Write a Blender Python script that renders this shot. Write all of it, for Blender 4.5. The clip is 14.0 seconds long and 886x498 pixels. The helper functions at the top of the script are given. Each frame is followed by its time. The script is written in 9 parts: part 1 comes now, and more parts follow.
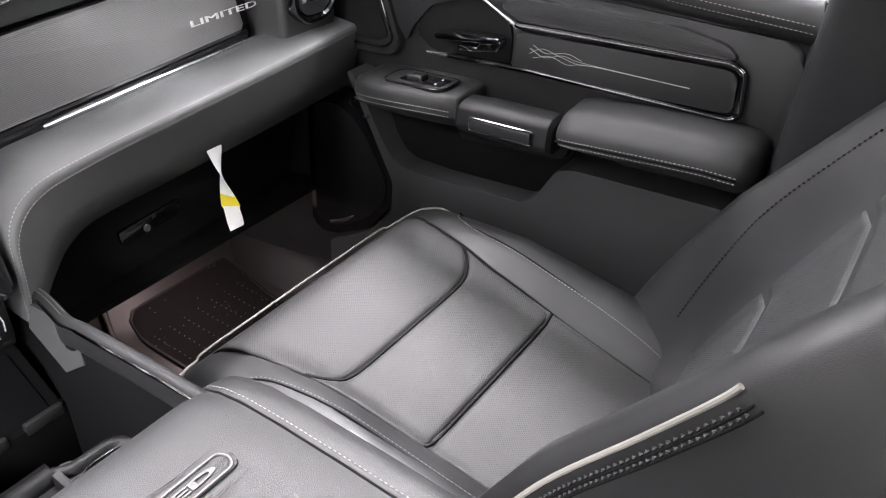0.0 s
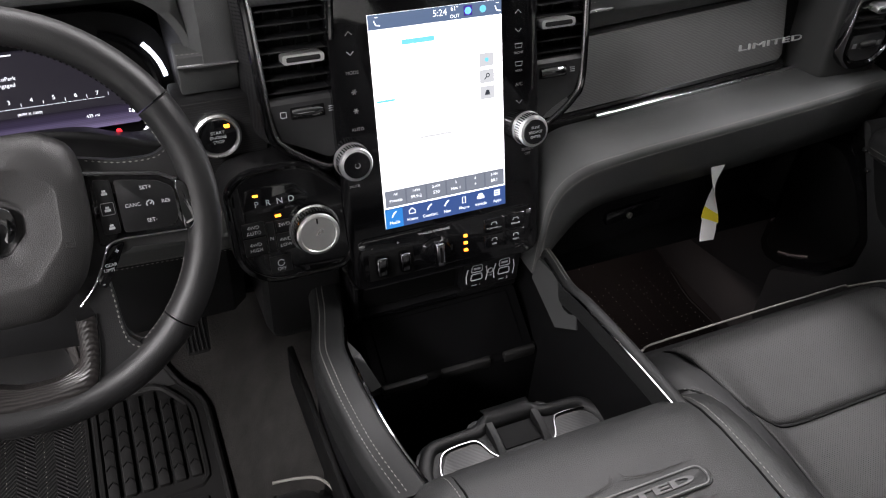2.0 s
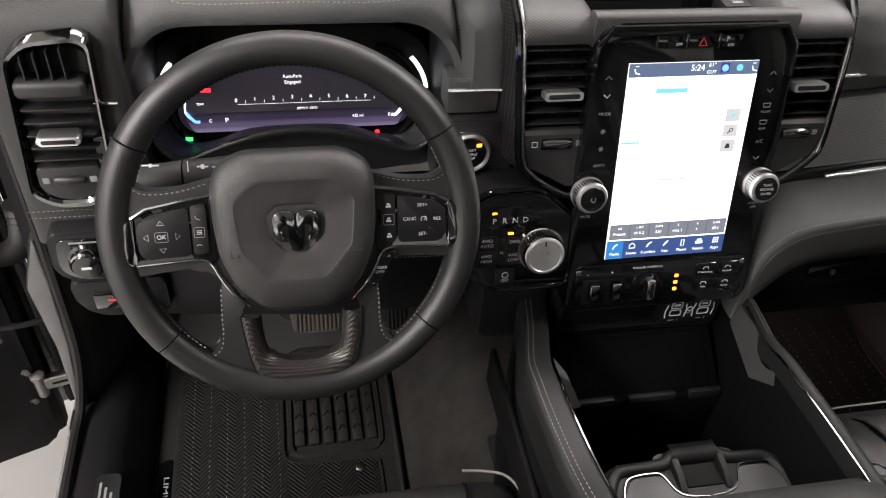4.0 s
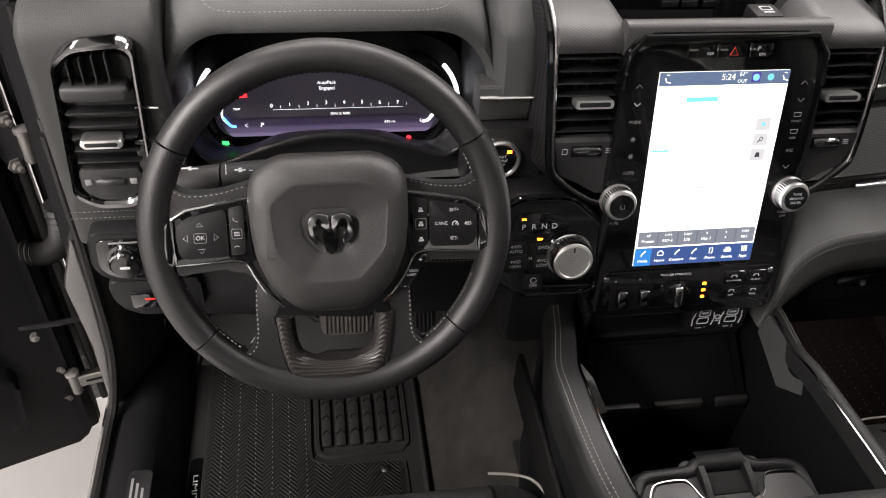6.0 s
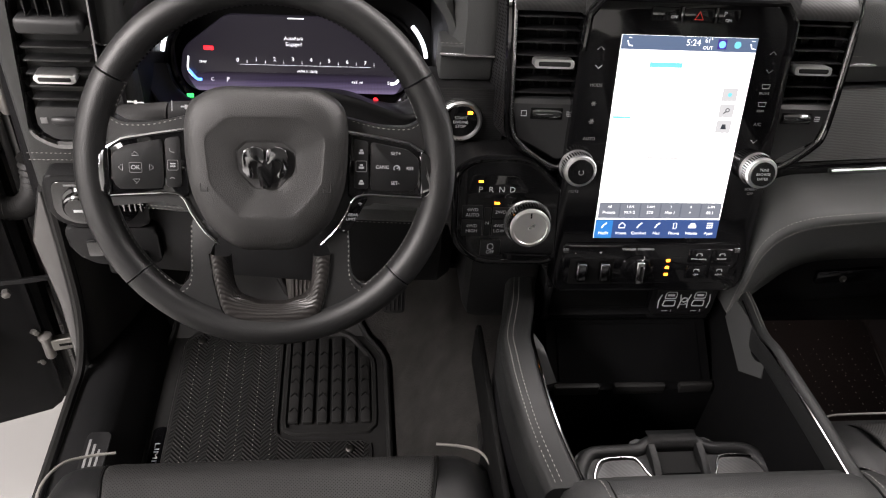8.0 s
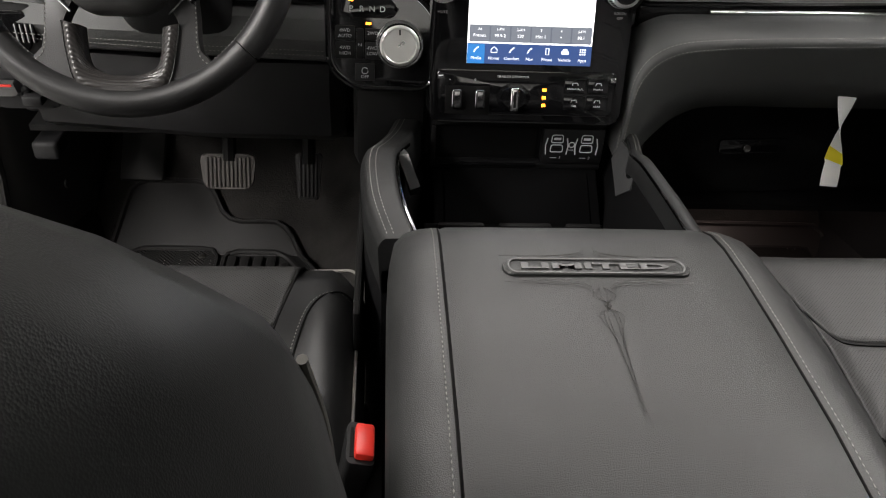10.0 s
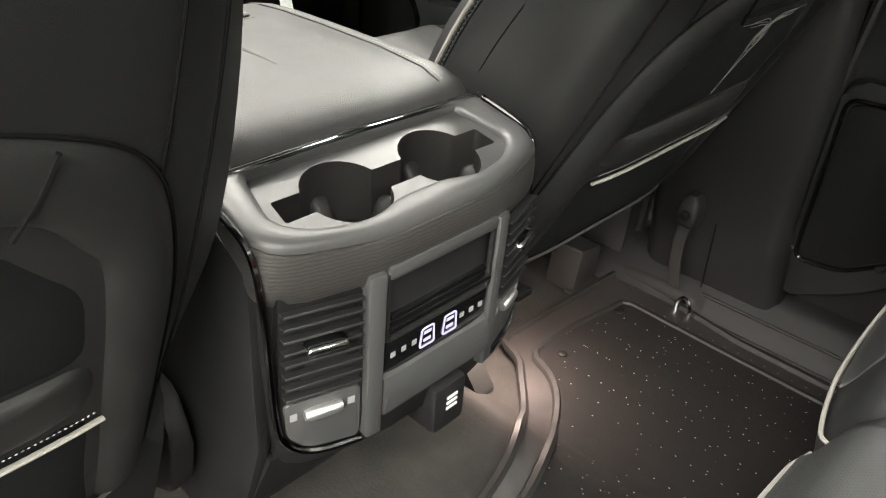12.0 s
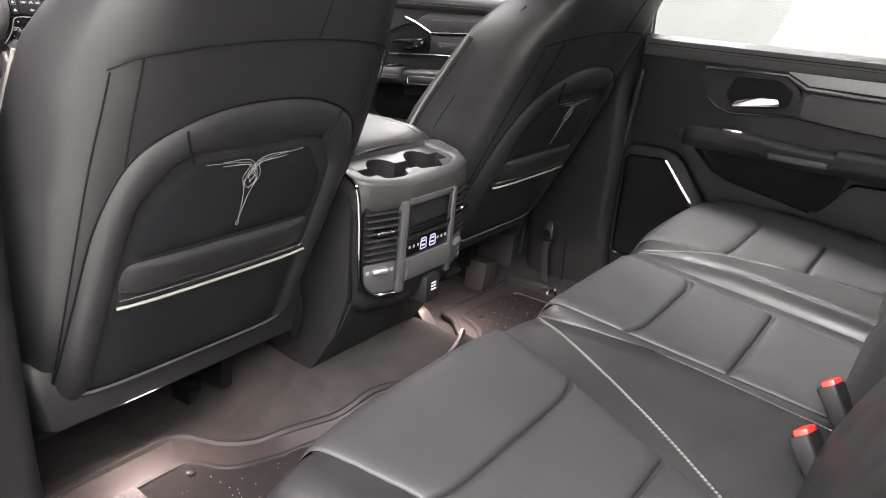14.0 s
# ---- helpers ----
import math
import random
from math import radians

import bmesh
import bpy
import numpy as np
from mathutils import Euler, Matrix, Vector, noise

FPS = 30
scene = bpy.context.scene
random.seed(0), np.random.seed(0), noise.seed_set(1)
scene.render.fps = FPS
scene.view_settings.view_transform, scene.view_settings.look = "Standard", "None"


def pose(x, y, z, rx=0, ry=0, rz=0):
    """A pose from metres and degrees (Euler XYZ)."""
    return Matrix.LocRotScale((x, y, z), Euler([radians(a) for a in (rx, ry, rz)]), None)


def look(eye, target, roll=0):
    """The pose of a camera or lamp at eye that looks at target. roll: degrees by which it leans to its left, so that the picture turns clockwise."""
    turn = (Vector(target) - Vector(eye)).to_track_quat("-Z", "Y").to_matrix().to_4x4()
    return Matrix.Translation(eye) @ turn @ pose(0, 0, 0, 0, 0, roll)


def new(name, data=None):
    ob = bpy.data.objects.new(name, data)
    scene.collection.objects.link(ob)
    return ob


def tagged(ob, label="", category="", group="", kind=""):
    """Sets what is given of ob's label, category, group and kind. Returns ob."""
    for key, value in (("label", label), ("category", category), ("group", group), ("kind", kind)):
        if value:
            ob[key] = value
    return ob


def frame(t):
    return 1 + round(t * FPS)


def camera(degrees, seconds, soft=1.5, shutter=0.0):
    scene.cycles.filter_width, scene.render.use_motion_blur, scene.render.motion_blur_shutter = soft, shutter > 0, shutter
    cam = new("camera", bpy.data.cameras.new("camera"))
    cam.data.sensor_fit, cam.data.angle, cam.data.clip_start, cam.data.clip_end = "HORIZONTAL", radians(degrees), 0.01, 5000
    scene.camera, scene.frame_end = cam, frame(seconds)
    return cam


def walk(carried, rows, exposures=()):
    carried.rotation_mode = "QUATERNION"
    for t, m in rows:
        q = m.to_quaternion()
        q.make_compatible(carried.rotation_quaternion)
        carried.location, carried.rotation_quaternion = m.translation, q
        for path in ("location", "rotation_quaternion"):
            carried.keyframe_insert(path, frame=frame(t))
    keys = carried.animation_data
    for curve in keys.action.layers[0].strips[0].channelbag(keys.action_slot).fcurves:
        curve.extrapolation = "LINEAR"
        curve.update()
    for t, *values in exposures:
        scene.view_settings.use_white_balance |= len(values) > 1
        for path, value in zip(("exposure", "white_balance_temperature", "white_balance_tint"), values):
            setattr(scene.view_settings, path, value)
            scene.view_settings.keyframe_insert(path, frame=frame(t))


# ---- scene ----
cam = camera(58.2, 14.0, 1.1)
METRES, EYE, TILT, LEAN, TURN = 8.0, 1.5, 0.0, 0.0, 0.0
PATH = [
    (0, (-0.189, -0.017, 1.124), (1.172, 0.882, -0.033), 3.0),
    (0.5, (-0.217, 0.009, 1.127), (1.022, 1.061, -0.039), 1.1),
    (1, (-0.271, 0.043, 1.151), (0.777, 1.252, -0.049), 2.8),
    (1.5, (-0.312, 0.058, 1.188), (0.54, 1.373, -0.054), 3.8),
    (2, (-0.355, 0.068, 1.223), (0.314, 1.455, -0.053), 3.9),
    (2.5, (-0.397, 0.081, 1.26), (0.158, 1.482, -0.055), 5.1),
    (3, (-0.426, 0.08, 1.288), (0.015, 1.508, -0.042), 4.5),
    (3.5, (-0.452, 0.083, 1.304), (-0.055, 1.516, -0.034), 5.2),
    (4, (-0.472, 0.089, 1.308), (-0.128, 1.527, -0.038), 5.2),
    (6.5, (-0.482, 0.077, 1.316), (-0.204, 1.546, -0.013), 4.0),
    (7, (-0.476, 0.075, 1.315), (-0.207, 1.557, -0.001), 3.5),
    (7.2, (-0.464, 0.069, 1.312), (-0.198, 1.55, -0.006), 3.7),
    (9.3, (-0.252, -0.108, 1.095), (-0.087, 1.48, -0.1), 8.0),
    (9.5, (-0.229, -0.139, 1.077), (-0.082, 1.47, -0.103), 7.3),
    (10, (-0.19, -0.203, 1.004), (-0.041, 1.432, -0.138), 3.6),
    (10.5, (-0.201, -0.256, 0.926), (0.287, 1.344, -0.17), 3.4),
    (11, (-0.272, -0.306, 0.86), (0.648, 1.129, -0.186), 4.3),
    (11.5, (-0.365, -0.372, 0.857), (0.76, 0.908, -0.19), 0.4),
    (12, (-0.477, -0.466, 0.857), (0.82, 0.655, -0.173), 4.5),
    (12.5, (-0.654, -0.546, 0.834), (0.765, 0.531, -0.076), 5.7),
    (13, (-0.855, -0.615, 0.861), (0.586, 0.486, 0.018), 5.3),
    (13.5, (-1.073, -0.717, 0.871), (0.413, 0.364, 0.08), 4.0),
    (14, (-1.261, -0.901, 0.905), (0.329, 0.117, 0.244), 4.8),
]
EXPOSURES = [(0, 2.0, 6400, 14), (0.7, 1.5, 6400, 14), (1.0, 1.1, 6400, 14), (1.5, 0.6, 6450, 13), (2.0, 0.3, 6500, 12), (3.0, 0.3, 6650, 12), (4.0, 0.3, 6850, 12), (7.0, 0.45, 6850, 13), (9.5, 0.3, 6800, 11), (10.1, 0.3, 6800, 8), (10.6, 0.95, 6800, 7), (11.5, 1.45, 7100, 3), (12.5, 2.45, 6900, 3), (13.0, 2.65, 6850, 7), (13.5, 2.52, 6750, 16), (14.0, 1.98, 6700, 13)]
walk(cam, [(t, look(eye, target, roll)) for t, eye, target, roll in PATH], EXPOSURES)

# ---- light ----
world = bpy.data.worlds.new("world")
scene.world = world
world.use_nodes = True
world.node_tree.nodes["Background"].inputs[0].default_value = (0.9, 0.95, 1.0, 1)
world.node_tree.nodes["Background"].inputs[1].default_value = 0.02


def ceiling_lamp(x, y, power, sx, sy, z=3.3):
    d = bpy.data.lights.new("ceiling_lamp", "AREA")
    d.shape, d.size, d.size_y, d.energy, d.color = "RECTANGLE", sx, sy, power, (1.0, 0.97, 0.985)
    ob = new("ceiling_lamp", d)
    ob.matrix_world = look((x, y, z), (x, y + 0.001, 0))
    return ob


for lx, ly, pw in ((-2.8, 2.6, 30), (-3.2, -0.6, 270), (-3.2, -3.0, 200), (2.5, 1.4, 150), (2.4, -1.8, 35), (0, -4.4, 140)):
    ceiling_lamp(lx, ly, pw, 0.7, 2.2)
ceiling_lamp(0, 2.4, 120, 3.0, 1.0)

# ---- materials ----


def nodes_of(name):
    m = bpy.data.materials.new(name)
    m.use_nodes = True
    return m, m.node_tree, m.node_tree.nodes["Principled BSDF"]


def surface(name, base, rough=0.5, metal=0.0, grain=0.0, scale=600.0, vary=0.15, patch=9.0, kind="noise", coat=0.0, spec=0.5, rvary=0.08, sheen=0.0):
    """A material with colour and gloss that vary over hand-size patches, and a fine relief."""
    m, t, b = nodes_of(name)
    n, l = t.nodes, t.links
    co = n.new("ShaderNodeTexCoord")
    big = n.new("ShaderNodeTexNoise")
    big.inputs["Scale"].default_value, big.inputs["Detail"].default_value = patch, 6
    l.new(co.outputs["Object"], big.inputs["Vector"])
    ramp = n.new("ShaderNodeMapRange")
    ramp.inputs[3].default_value, ramp.inputs[4].default_value = 1 - vary, 1 + vary
    l.new(big.outputs["Fac"], ramp.inputs[0])
    mul = n.new("ShaderNodeVectorMath")
    mul.operation = "SCALE"
    mul.inputs[0].default_value = base
    l.new(ramp.outputs[0], mul.inputs["Scale"])
    l.new(mul.outputs[0], b.inputs["Base Color"])
    rr = n.new("ShaderNodeMapRange")
    rr.inputs[1].default_value, rr.inputs[2].default_value = 0.3, 0.7
    rr.inputs[3].default_value, rr.inputs[4].default_value = max(0.02, rough - rvary), min(1, rough + rvary)
    l.new(big.outputs["Fac"], rr.inputs[0])
    l.new(rr.outputs[0], b.inputs["Roughness"])
    b.inputs["Metallic"].default_value = metal
    b.inputs["Specular IOR Level"].default_value = spec
    b.inputs["Coat Weight"].default_value = coat
    b.inputs["Coat Roughness"].default_value = 0.04
    b.inputs["Sheen Weight"].default_value = sheen
    if grain:
        if kind == "cell":
            fine = n.new("ShaderNodeTexVoronoi")
            out = fine.outputs["Distance"]
        else:
            fine = n.new("ShaderNodeTexNoise")
            fine.inputs["Detail"].default_value = 3
            out = fine.outputs["Fac"]
        fine.inputs["Scale"].default_value = scale
        l.new(co.outputs["Object"], fine.inputs["Vector"])
        bump = n.new("ShaderNodeBump")
        bump.inputs["Strength"].default_value, bump.inputs["Distance"].default_value = grain, 0.001
        l.new(out, bump.inputs["Height"])
        l.new(bump.outputs[0], b.inputs["Normal"])
    return m


def dotted(name, base, rough, step, hole, dark, turn=45.0, relief=0.6, axes=("X", "Y")):
    """Leather or cloth with a regular field of small punched holes."""
    m, t, b = nodes_of(name)
    n, l = t.nodes, t.links
    co = n.new("ShaderNodeTexCoord")
    mp = n.new("ShaderNodeMapping")
    mp.inputs["Rotation"].default_value = (0, 0, radians(turn))
    mp.inputs["Scale"].default_value = (1 / step,) * 3
    if axes == ("X", "Z"):
        sw = n.new("ShaderNodeSeparateXYZ")
        cb = n.new("ShaderNodeCombineXYZ")
        l.new(co.outputs["Object"], sw.inputs[0])
        l.new(sw.outputs["X"], cb.inputs["X"])
        l.new(sw.outputs["Z"], cb.inputs["Y"])
        l.new(cb.outputs[0], mp.inputs["Vector"])
    else:
        l.new(co.outputs["Object"], mp.inputs["Vector"])
    fr = n.new("ShaderNodeVectorMath")
    fr.operation = "FRACTION"
    l.new(mp.outputs[0], fr.inputs[0])
    sub = n.new("ShaderNodeVectorMath")
    sub.operation = "SUBTRACT"
    sub.inputs[1].default_value = (0.5, 0.5, 0)
    l.new(fr.outputs[0], sub.inputs[0])
    flat = n.new("ShaderNodeVectorMath")
    flat.operation = "MULTIPLY"
    flat.inputs[1].default_value = (1, 1, 0)
    l.new(sub.outputs[0], flat.inputs[0])
    ln = n.new("ShaderNodeVectorMath")
    ln.operation = "LENGTH"
    l.new(flat.outputs[0], ln.inputs[0])
    edge = n.new("ShaderNodeMapRange")
    edge.inputs[1].default_value, edge.inputs[2].default_value = hole * 0.7, hole * 1.2
    l.new(ln.outputs["Value"], edge.inputs[0])
    big = n.new("ShaderNodeTexNoise")
    big.inputs["Scale"].default_value, big.inputs["Detail"].default_value = 8, 6
    l.new(co.outputs["Object"], big.inputs["Vector"])
    ramp = n.new("ShaderNodeMapRange")
    ramp.inputs[3].default_value, ramp.inputs[4].default_value = 0.82, 1.18
    l.new(big.outputs["Fac"], ramp.inputs[0])
    mul = n.new("ShaderNodeVectorMath")
    mul.operation = "SCALE"
    mul.inputs[0].default_value = base
    l.new(ramp.outputs[0], mul.inputs["Scale"])
    mix = n.new("ShaderNodeMix")
    mix.data_type = "RGBA"
    l.new(edge.outputs[0], mix.inputs["Factor"])
    mix.inputs[6].default_value = (*dark, 1)
    l.new(mul.outputs[0], mix.inputs[7])
    l.new(mix.outputs[2], b.inputs["Base Color"])
    b.inputs["Roughness"].default_value = rough
    shine = n.new("ShaderNodeMath")
    shine.operation = "MULTIPLY"
    shine.inputs[1].default_value = 0.38
    l.new(edge.outputs[0], shine.inputs[0])
    l.new(shine.outputs[0], b.inputs["Specular IOR Level"])
    bump = n.new("ShaderNodeBump")
    bump.inputs["Strength"].default_value, bump.inputs["Distance"].default_value = relief, 0.0008
    l.new(edge.outputs[0], bump.inputs["Height"])
    l.new(bump.outputs[0], b.inputs["Normal"])
    return m


def ribbed(name, base, rough, step, axis, relief=0.5, metal=0.0, vary=0.35, wobble=1.5):
    """Fine parallel lines with a slight waver: open-grain veneer, brushed metal, ribbed rubber."""
    m, t, b = nodes_of(name)
    n, l = t.nodes, t.links
    co = n.new("ShaderNodeTexCoord")
    w = n.new("ShaderNodeTexWave")
    w.bands_direction = axis
    w.inputs["Scale"].default_value = 0.314 / step
    w.inputs["Distortion"].default_value, w.inputs["Detail"].default_value, w.inputs["Detail Scale"].default_value = wobble, 2, 1.0
    l.new(co.outputs["Object"], w.inputs["Vector"])
    ramp = n.new("ShaderNodeMapRange")
    ramp.inputs[3].default_value, ramp.inputs[4].default_value = 1 - vary, 1 + vary
    l.new(w.outputs["Fac"], ramp.inputs[0])
    mul = n.new("ShaderNodeVectorMath")
    mul.operation = "SCALE"
    mul.inputs[0].default_value = base
    l.new(ramp.outputs[0], mul.inputs["Scale"])
    l.new(mul.outputs[0], b.inputs["Base Color"])
    b.inputs["Roughness"].default_value, b.inputs["Metallic"].default_value = rough, metal
    bump = n.new("ShaderNodeBump")
    bump.inputs["Strength"].default_value, bump.inputs["Distance"].default_value = relief, 0.001
    l.new(w.outputs["Fac"], bump.inputs["Height"])
    l.new(bump.outputs[0], b.inputs["Normal"])
    return m


def herringbone(name, base, rough, wide, step):
    """Woven cloth whose diagonal ribs turn back at every column."""
    m = surface(name, base, rough, vary=0.25, patch=30, spec=0.15)
    t = m.node_tree
    n, l, b = t.nodes, t.links, t.nodes["Principled BSDF"]

    def calc(op, a, c=None):
        k = n.new("ShaderNodeMath")
        k.operation = op
        for slot, val in ((0, a), (1, c)):
            if val is None:
                continue
            if isinstance(val, float):
                k.inputs[slot].default_value = val
            else:
                l.new(val, k.inputs[slot])
        return k.outputs[0]

    co = n.new("ShaderNodeTexCoord")
    sep = n.new("ShaderNodeSeparateXYZ")
    l.new(co.outputs["Object"], sep.inputs[0])
    fold = calc("ABSOLUTE", calc("SUBTRACT", calc("FRACT", calc("DIVIDE", sep.outputs["X"], wide)), 0.5))
    run = calc("ADD", calc("MULTIPLY", fold, wide), sep.outputs["Y"])
    rib = calc("SINE", calc("MULTIPLY", run, 2 * math.pi / step))
    tone = n.new("ShaderNodeMapRange")
    tone.inputs[1].default_value, tone.inputs[2].default_value, tone.inputs[3].default_value, tone.inputs[4].default_value = -1.0, 1.0, 0.45, 1.5
    l.new(rib, tone.inputs[0])
    mul = n.new("ShaderNodeVectorMath")
    mul.operation = "SCALE"
    l.new(b.inputs["Base Color"].links[0].from_socket, mul.inputs[0])
    l.new(tone.outputs[0], mul.inputs["Scale"])
    l.new(mul.outputs[0], b.inputs["Base Color"])
    bump = n.new("ShaderNodeBump")
    bump.inputs["Strength"].default_value, bump.inputs["Distance"].default_value = 0.8, 0.0015
    l.new(rib, bump.inputs["Height"])
    l.new(bump.outputs[0], b.inputs["Normal"])
    return m


def speckled(name, base, rough, scale, fleck):
    """Short-pile carpet with scattered pale flecks."""
    m = surface(name, base, rough, grain=1.0, scale=700, vary=0.35, patch=30, spec=0.2)
    t = m.node_tree
    n, l, b = t.nodes, t.links, t.nodes["Principled BSDF"]
    co = n.new("ShaderNodeTexCoord")
    vo = n.new("ShaderNodeTexVoronoi")
    vo.inputs["Scale"].default_value = scale
    l.new(co.outputs["Object"], vo.inputs["Vector"])
    near = n.new("ShaderNodeMath")
    near.operation = "LESS_THAN"
    near.inputs[1].default_value = 0.26
    l.new(vo.outputs["Distance"], near.inputs[0])
    sep = n.new("ShaderNodeSeparateColor")
    l.new(vo.outputs["Color"], sep.inputs[0])
    some = n.new("ShaderNodeMath")
    some.operation = "GREATER_THAN"
    some.inputs[1].default_value = 0.965
    l.new(sep.outputs[0], some.inputs[0])
    both = n.new("ShaderNodeMath")
    both.operation = "MULTIPLY"
    l.new(near.outputs[0], both.inputs[0])
    l.new(some.outputs[0], both.inputs[1])
    mix = n.new("ShaderNodeMix")
    mix.data_type = "RGBA"
    l.new(both.outputs[0], mix.inputs["Factor"])
    mix.inputs[7].default_value = (*fleck, 1)
    l.new(b.inputs["Base Color"].links[0].from_socket, mix.inputs[6])
    l.new(mix.outputs[2], b.inputs["Base Color"])
    return m


def faded(name, z_top, z_low):
    """A lit display band: dark above, violet below, over a fine dot raster."""
    m, t, b = nodes_of(name)
    n, l = t.nodes, t.links
    co = n.new("ShaderNodeTexCoord")
    sep = n.new("ShaderNodeSeparateXYZ")
    l.new(co.outputs["Object"], sep.inputs[0])
    up = n.new("ShaderNodeMapRange")
    up.inputs[1].default_value, up.inputs[2].default_value = z_top, z_low
    l.new(sep.outputs["Z"], up.inputs[0])
    ramp = n.new("ShaderNodeValToRGB")
    ramp.color_ramp.elements[0].color = (0.008, 0.006, 0.012, 1)
    ramp.color_ramp.elements[1].color = (0.16, 0.13, 0.24, 1)
    mid = ramp.color_ramp.elements.new(0.45)
    mid.color = (0.035, 0.026, 0.06, 1)
    l.new(up.outputs[0], ramp.inputs[0])
    vo = n.new("ShaderNodeTexVoronoi")
    vo.inputs["Scale"].default_value, vo.inputs["Randomness"].default_value = 500, 0
    l.new(co.outputs["Object"], vo.inputs["Vector"])
    dim = n.new("ShaderNodeMapRange")
    dim.inputs[2].default_value, dim.inputs[3].default_value, dim.inputs[4].default_value = 0.8, 1.5, 0.5
    l.new(vo.outputs["Distance"], dim.inputs[0])
    l.new(ramp.outputs[0], b.inputs["Emission Color"])
    l.new(dim.outputs[0], b.inputs["Emission Strength"])
    b.inputs["Base Color"].default_value = (0.01, 0.01, 0.01, 1)
    b.inputs["Roughness"].default_value = 0.3
    return m


def glow(name, colour, strength):
    m, t, b = nodes_of(name)
    b.inputs["Base Color"].default_value = (0.02, 0.02, 0.02, 1)
    b.inputs["Emission Color"].default_value = (*colour, 1)
    b.inputs["Emission Strength"].default_value = strength
    b.inputs["Roughness"].default_value = 0.3
    return m


LEATHER = surface("black_leather", (0.012, 0.0122, 0.0124), 0.45, spec=0.40, grain=0.13, scale=1200, kind="cell", vary=0.2)
DECKM = surface("satin_grey_console", (0.04, 0.0405, 0.041), 0.42, grain=0.2, scale=1000, vary=0.12)
LIDL = surface("armrest_leather", (0.030, 0.031, 0.0305), 0.52, spec=0.42, grain=0.4, scale=1000, kind="cell", vary=0.15)
LIDTOP = surface("smooth_lid_leather", (0.018, 0.0185, 0.0182), 0.48, spec=0.52, grain=0.3, scale=1000, kind="cell", vary=0.15)
RAILL = surface("rail_leather", (0.009, 0.0094, 0.0094), 0.52, spec=0.3, grain=0.26, scale=1000, kind="cell", vary=0.15)
LEATHER2 = surface("dash_leather", (0.070, 0.072, 0.0715), 0.5, spec=0.42, grain=0.45, scale=1000, kind="cell", vary=0.15)
WHEEL = surface("wheel_leather", (0.012, 0.012, 0.0122), 0.42, grain=0.15, scale=900, kind="cell", vary=0.15)
PERF = dotted("perforated_leather", (0.017, 0.0168, 0.0166), 0.60, 0.0030, 0.20, (0.005, 0.005, 0.005), relief=0.35)
PERF2 = dotted("ribbed_perforated_leather", (0.019, 0.0195, 0.020), 0.56, 0.0032, 0.13, (0.013, 0.013, 0.013), relief=0.2)
PERFV = dotted("perforated_leather_upright", (0.0165, 0.017, 0.0172), 0.48, 0.0030, 0.20, (0.004, 0.004, 0.004), axes=("X", "Z"))
SUEDE = surface("pocket_cloth", (0.0075, 0.0078, 0.0088), 0.9, grain=0.4, scale=900, vary=0.3, patch=14, spec=0.12)
PLASTIC = surface("grained_plastic", (0.0085, 0.0085, 0.009), 0.52, spec=0.25, grain=0.4, scale=1100, vary=0.15)
SATIN = surface("satin_plastic", (0.017, 0.017, 0.0175), 0.36, grain=0.15, scale=900, vary=0.12, metal=0.25)
ARML = surface("door_armrest_leather", (0.014, 0.0142, 0.0145), 0.58, spec=0.36, grain=0.3, scale=1100, kind="cell", vary=0.2)
FACET = surface("satin_grey_facet", (0.040, 0.041, 0.041), 0.4, grain=0.12, scale=900, vary=0.12)
GREYPL = surface("grey_plastic", (0.02, 0.0205, 0.021), 0.5, grain=0.3, scale=1000, vary=0.12)
RUBBER = surface("rubber", (0.0125, 0.0122, 0.012), 0.55, spec=0.25, grain=0.3, scale=600, vary=0.2)
PEDAL = surface("worn_pedal_rubber", (0.055, 0.050, 0.046), 0.6, grain=0.3, scale=500, vary=0.3, patch=30)
MATRIM = surface("mat_rubber", (0.020, 0.0178, 0.0172), 0.45, grain=0.25, scale=500, vary=0.2)
GLOSS = surface("gloss_black", (0.004, 0.004, 0.0045), 0.06, vary=0.1, rvary=0.03, coat=0.6)
# lit copy of the black trim plastic: light from the open doorway raises the base
KICK = surface("lit_black_trim", (0.036, 0.035, 0.034), 0.6, spec=0.3, grain=0.35, scale=1100, vary=0.2)
# for black parts, and for slots and recesses whose shade is put into the colour
DARK = surface("black_with_recess_shade", (0.003, 0.003, 0.003), 0.7, vary=0.3, spec=0.15)
CHROME = surface("chrome", (0.7, 0.7, 0.71), 0.12, metal=1.0, vary=0.05, rvary=0.04)
SMOKE = surface("smoked_chrome", (0.22, 0.22, 0.225), 0.1, metal=1.0, vary=0.08, rvary=0.05)
OUTLINE = surface("pale_smoked_chrome", (0.42, 0.42, 0.425), 0.22, metal=1.0, vary=0.08, rvary=0.05)
SPUN = surface("spun_metal", (0.72, 0.72, 0.70), 0.34, metal=0.8, vary=0.12, patch=40)
VENEER = ribbed("dark_open_grain_veneer", (0.17, 0.17, 0.169), 0.42, 0.0022, "Z", relief=0.1, vary=0.25, wobble=3.0)
PIPING = surface("light_piping", (0.19, 0.182, 0.165), 0.5, vary=0.1)
THREAD = surface("grey_thread", (0.23, 0.225, 0.21), 0.7, vary=0.25, patch=300)
GTHREAD = surface("dim_thread", (0.13, 0.128, 0.12), 0.7, vary=0.2, patch=300)
DTHREAD = surface("black_thread", (0.004, 0.004, 0.004), 0.8, vary=0.15, spec=0.08)
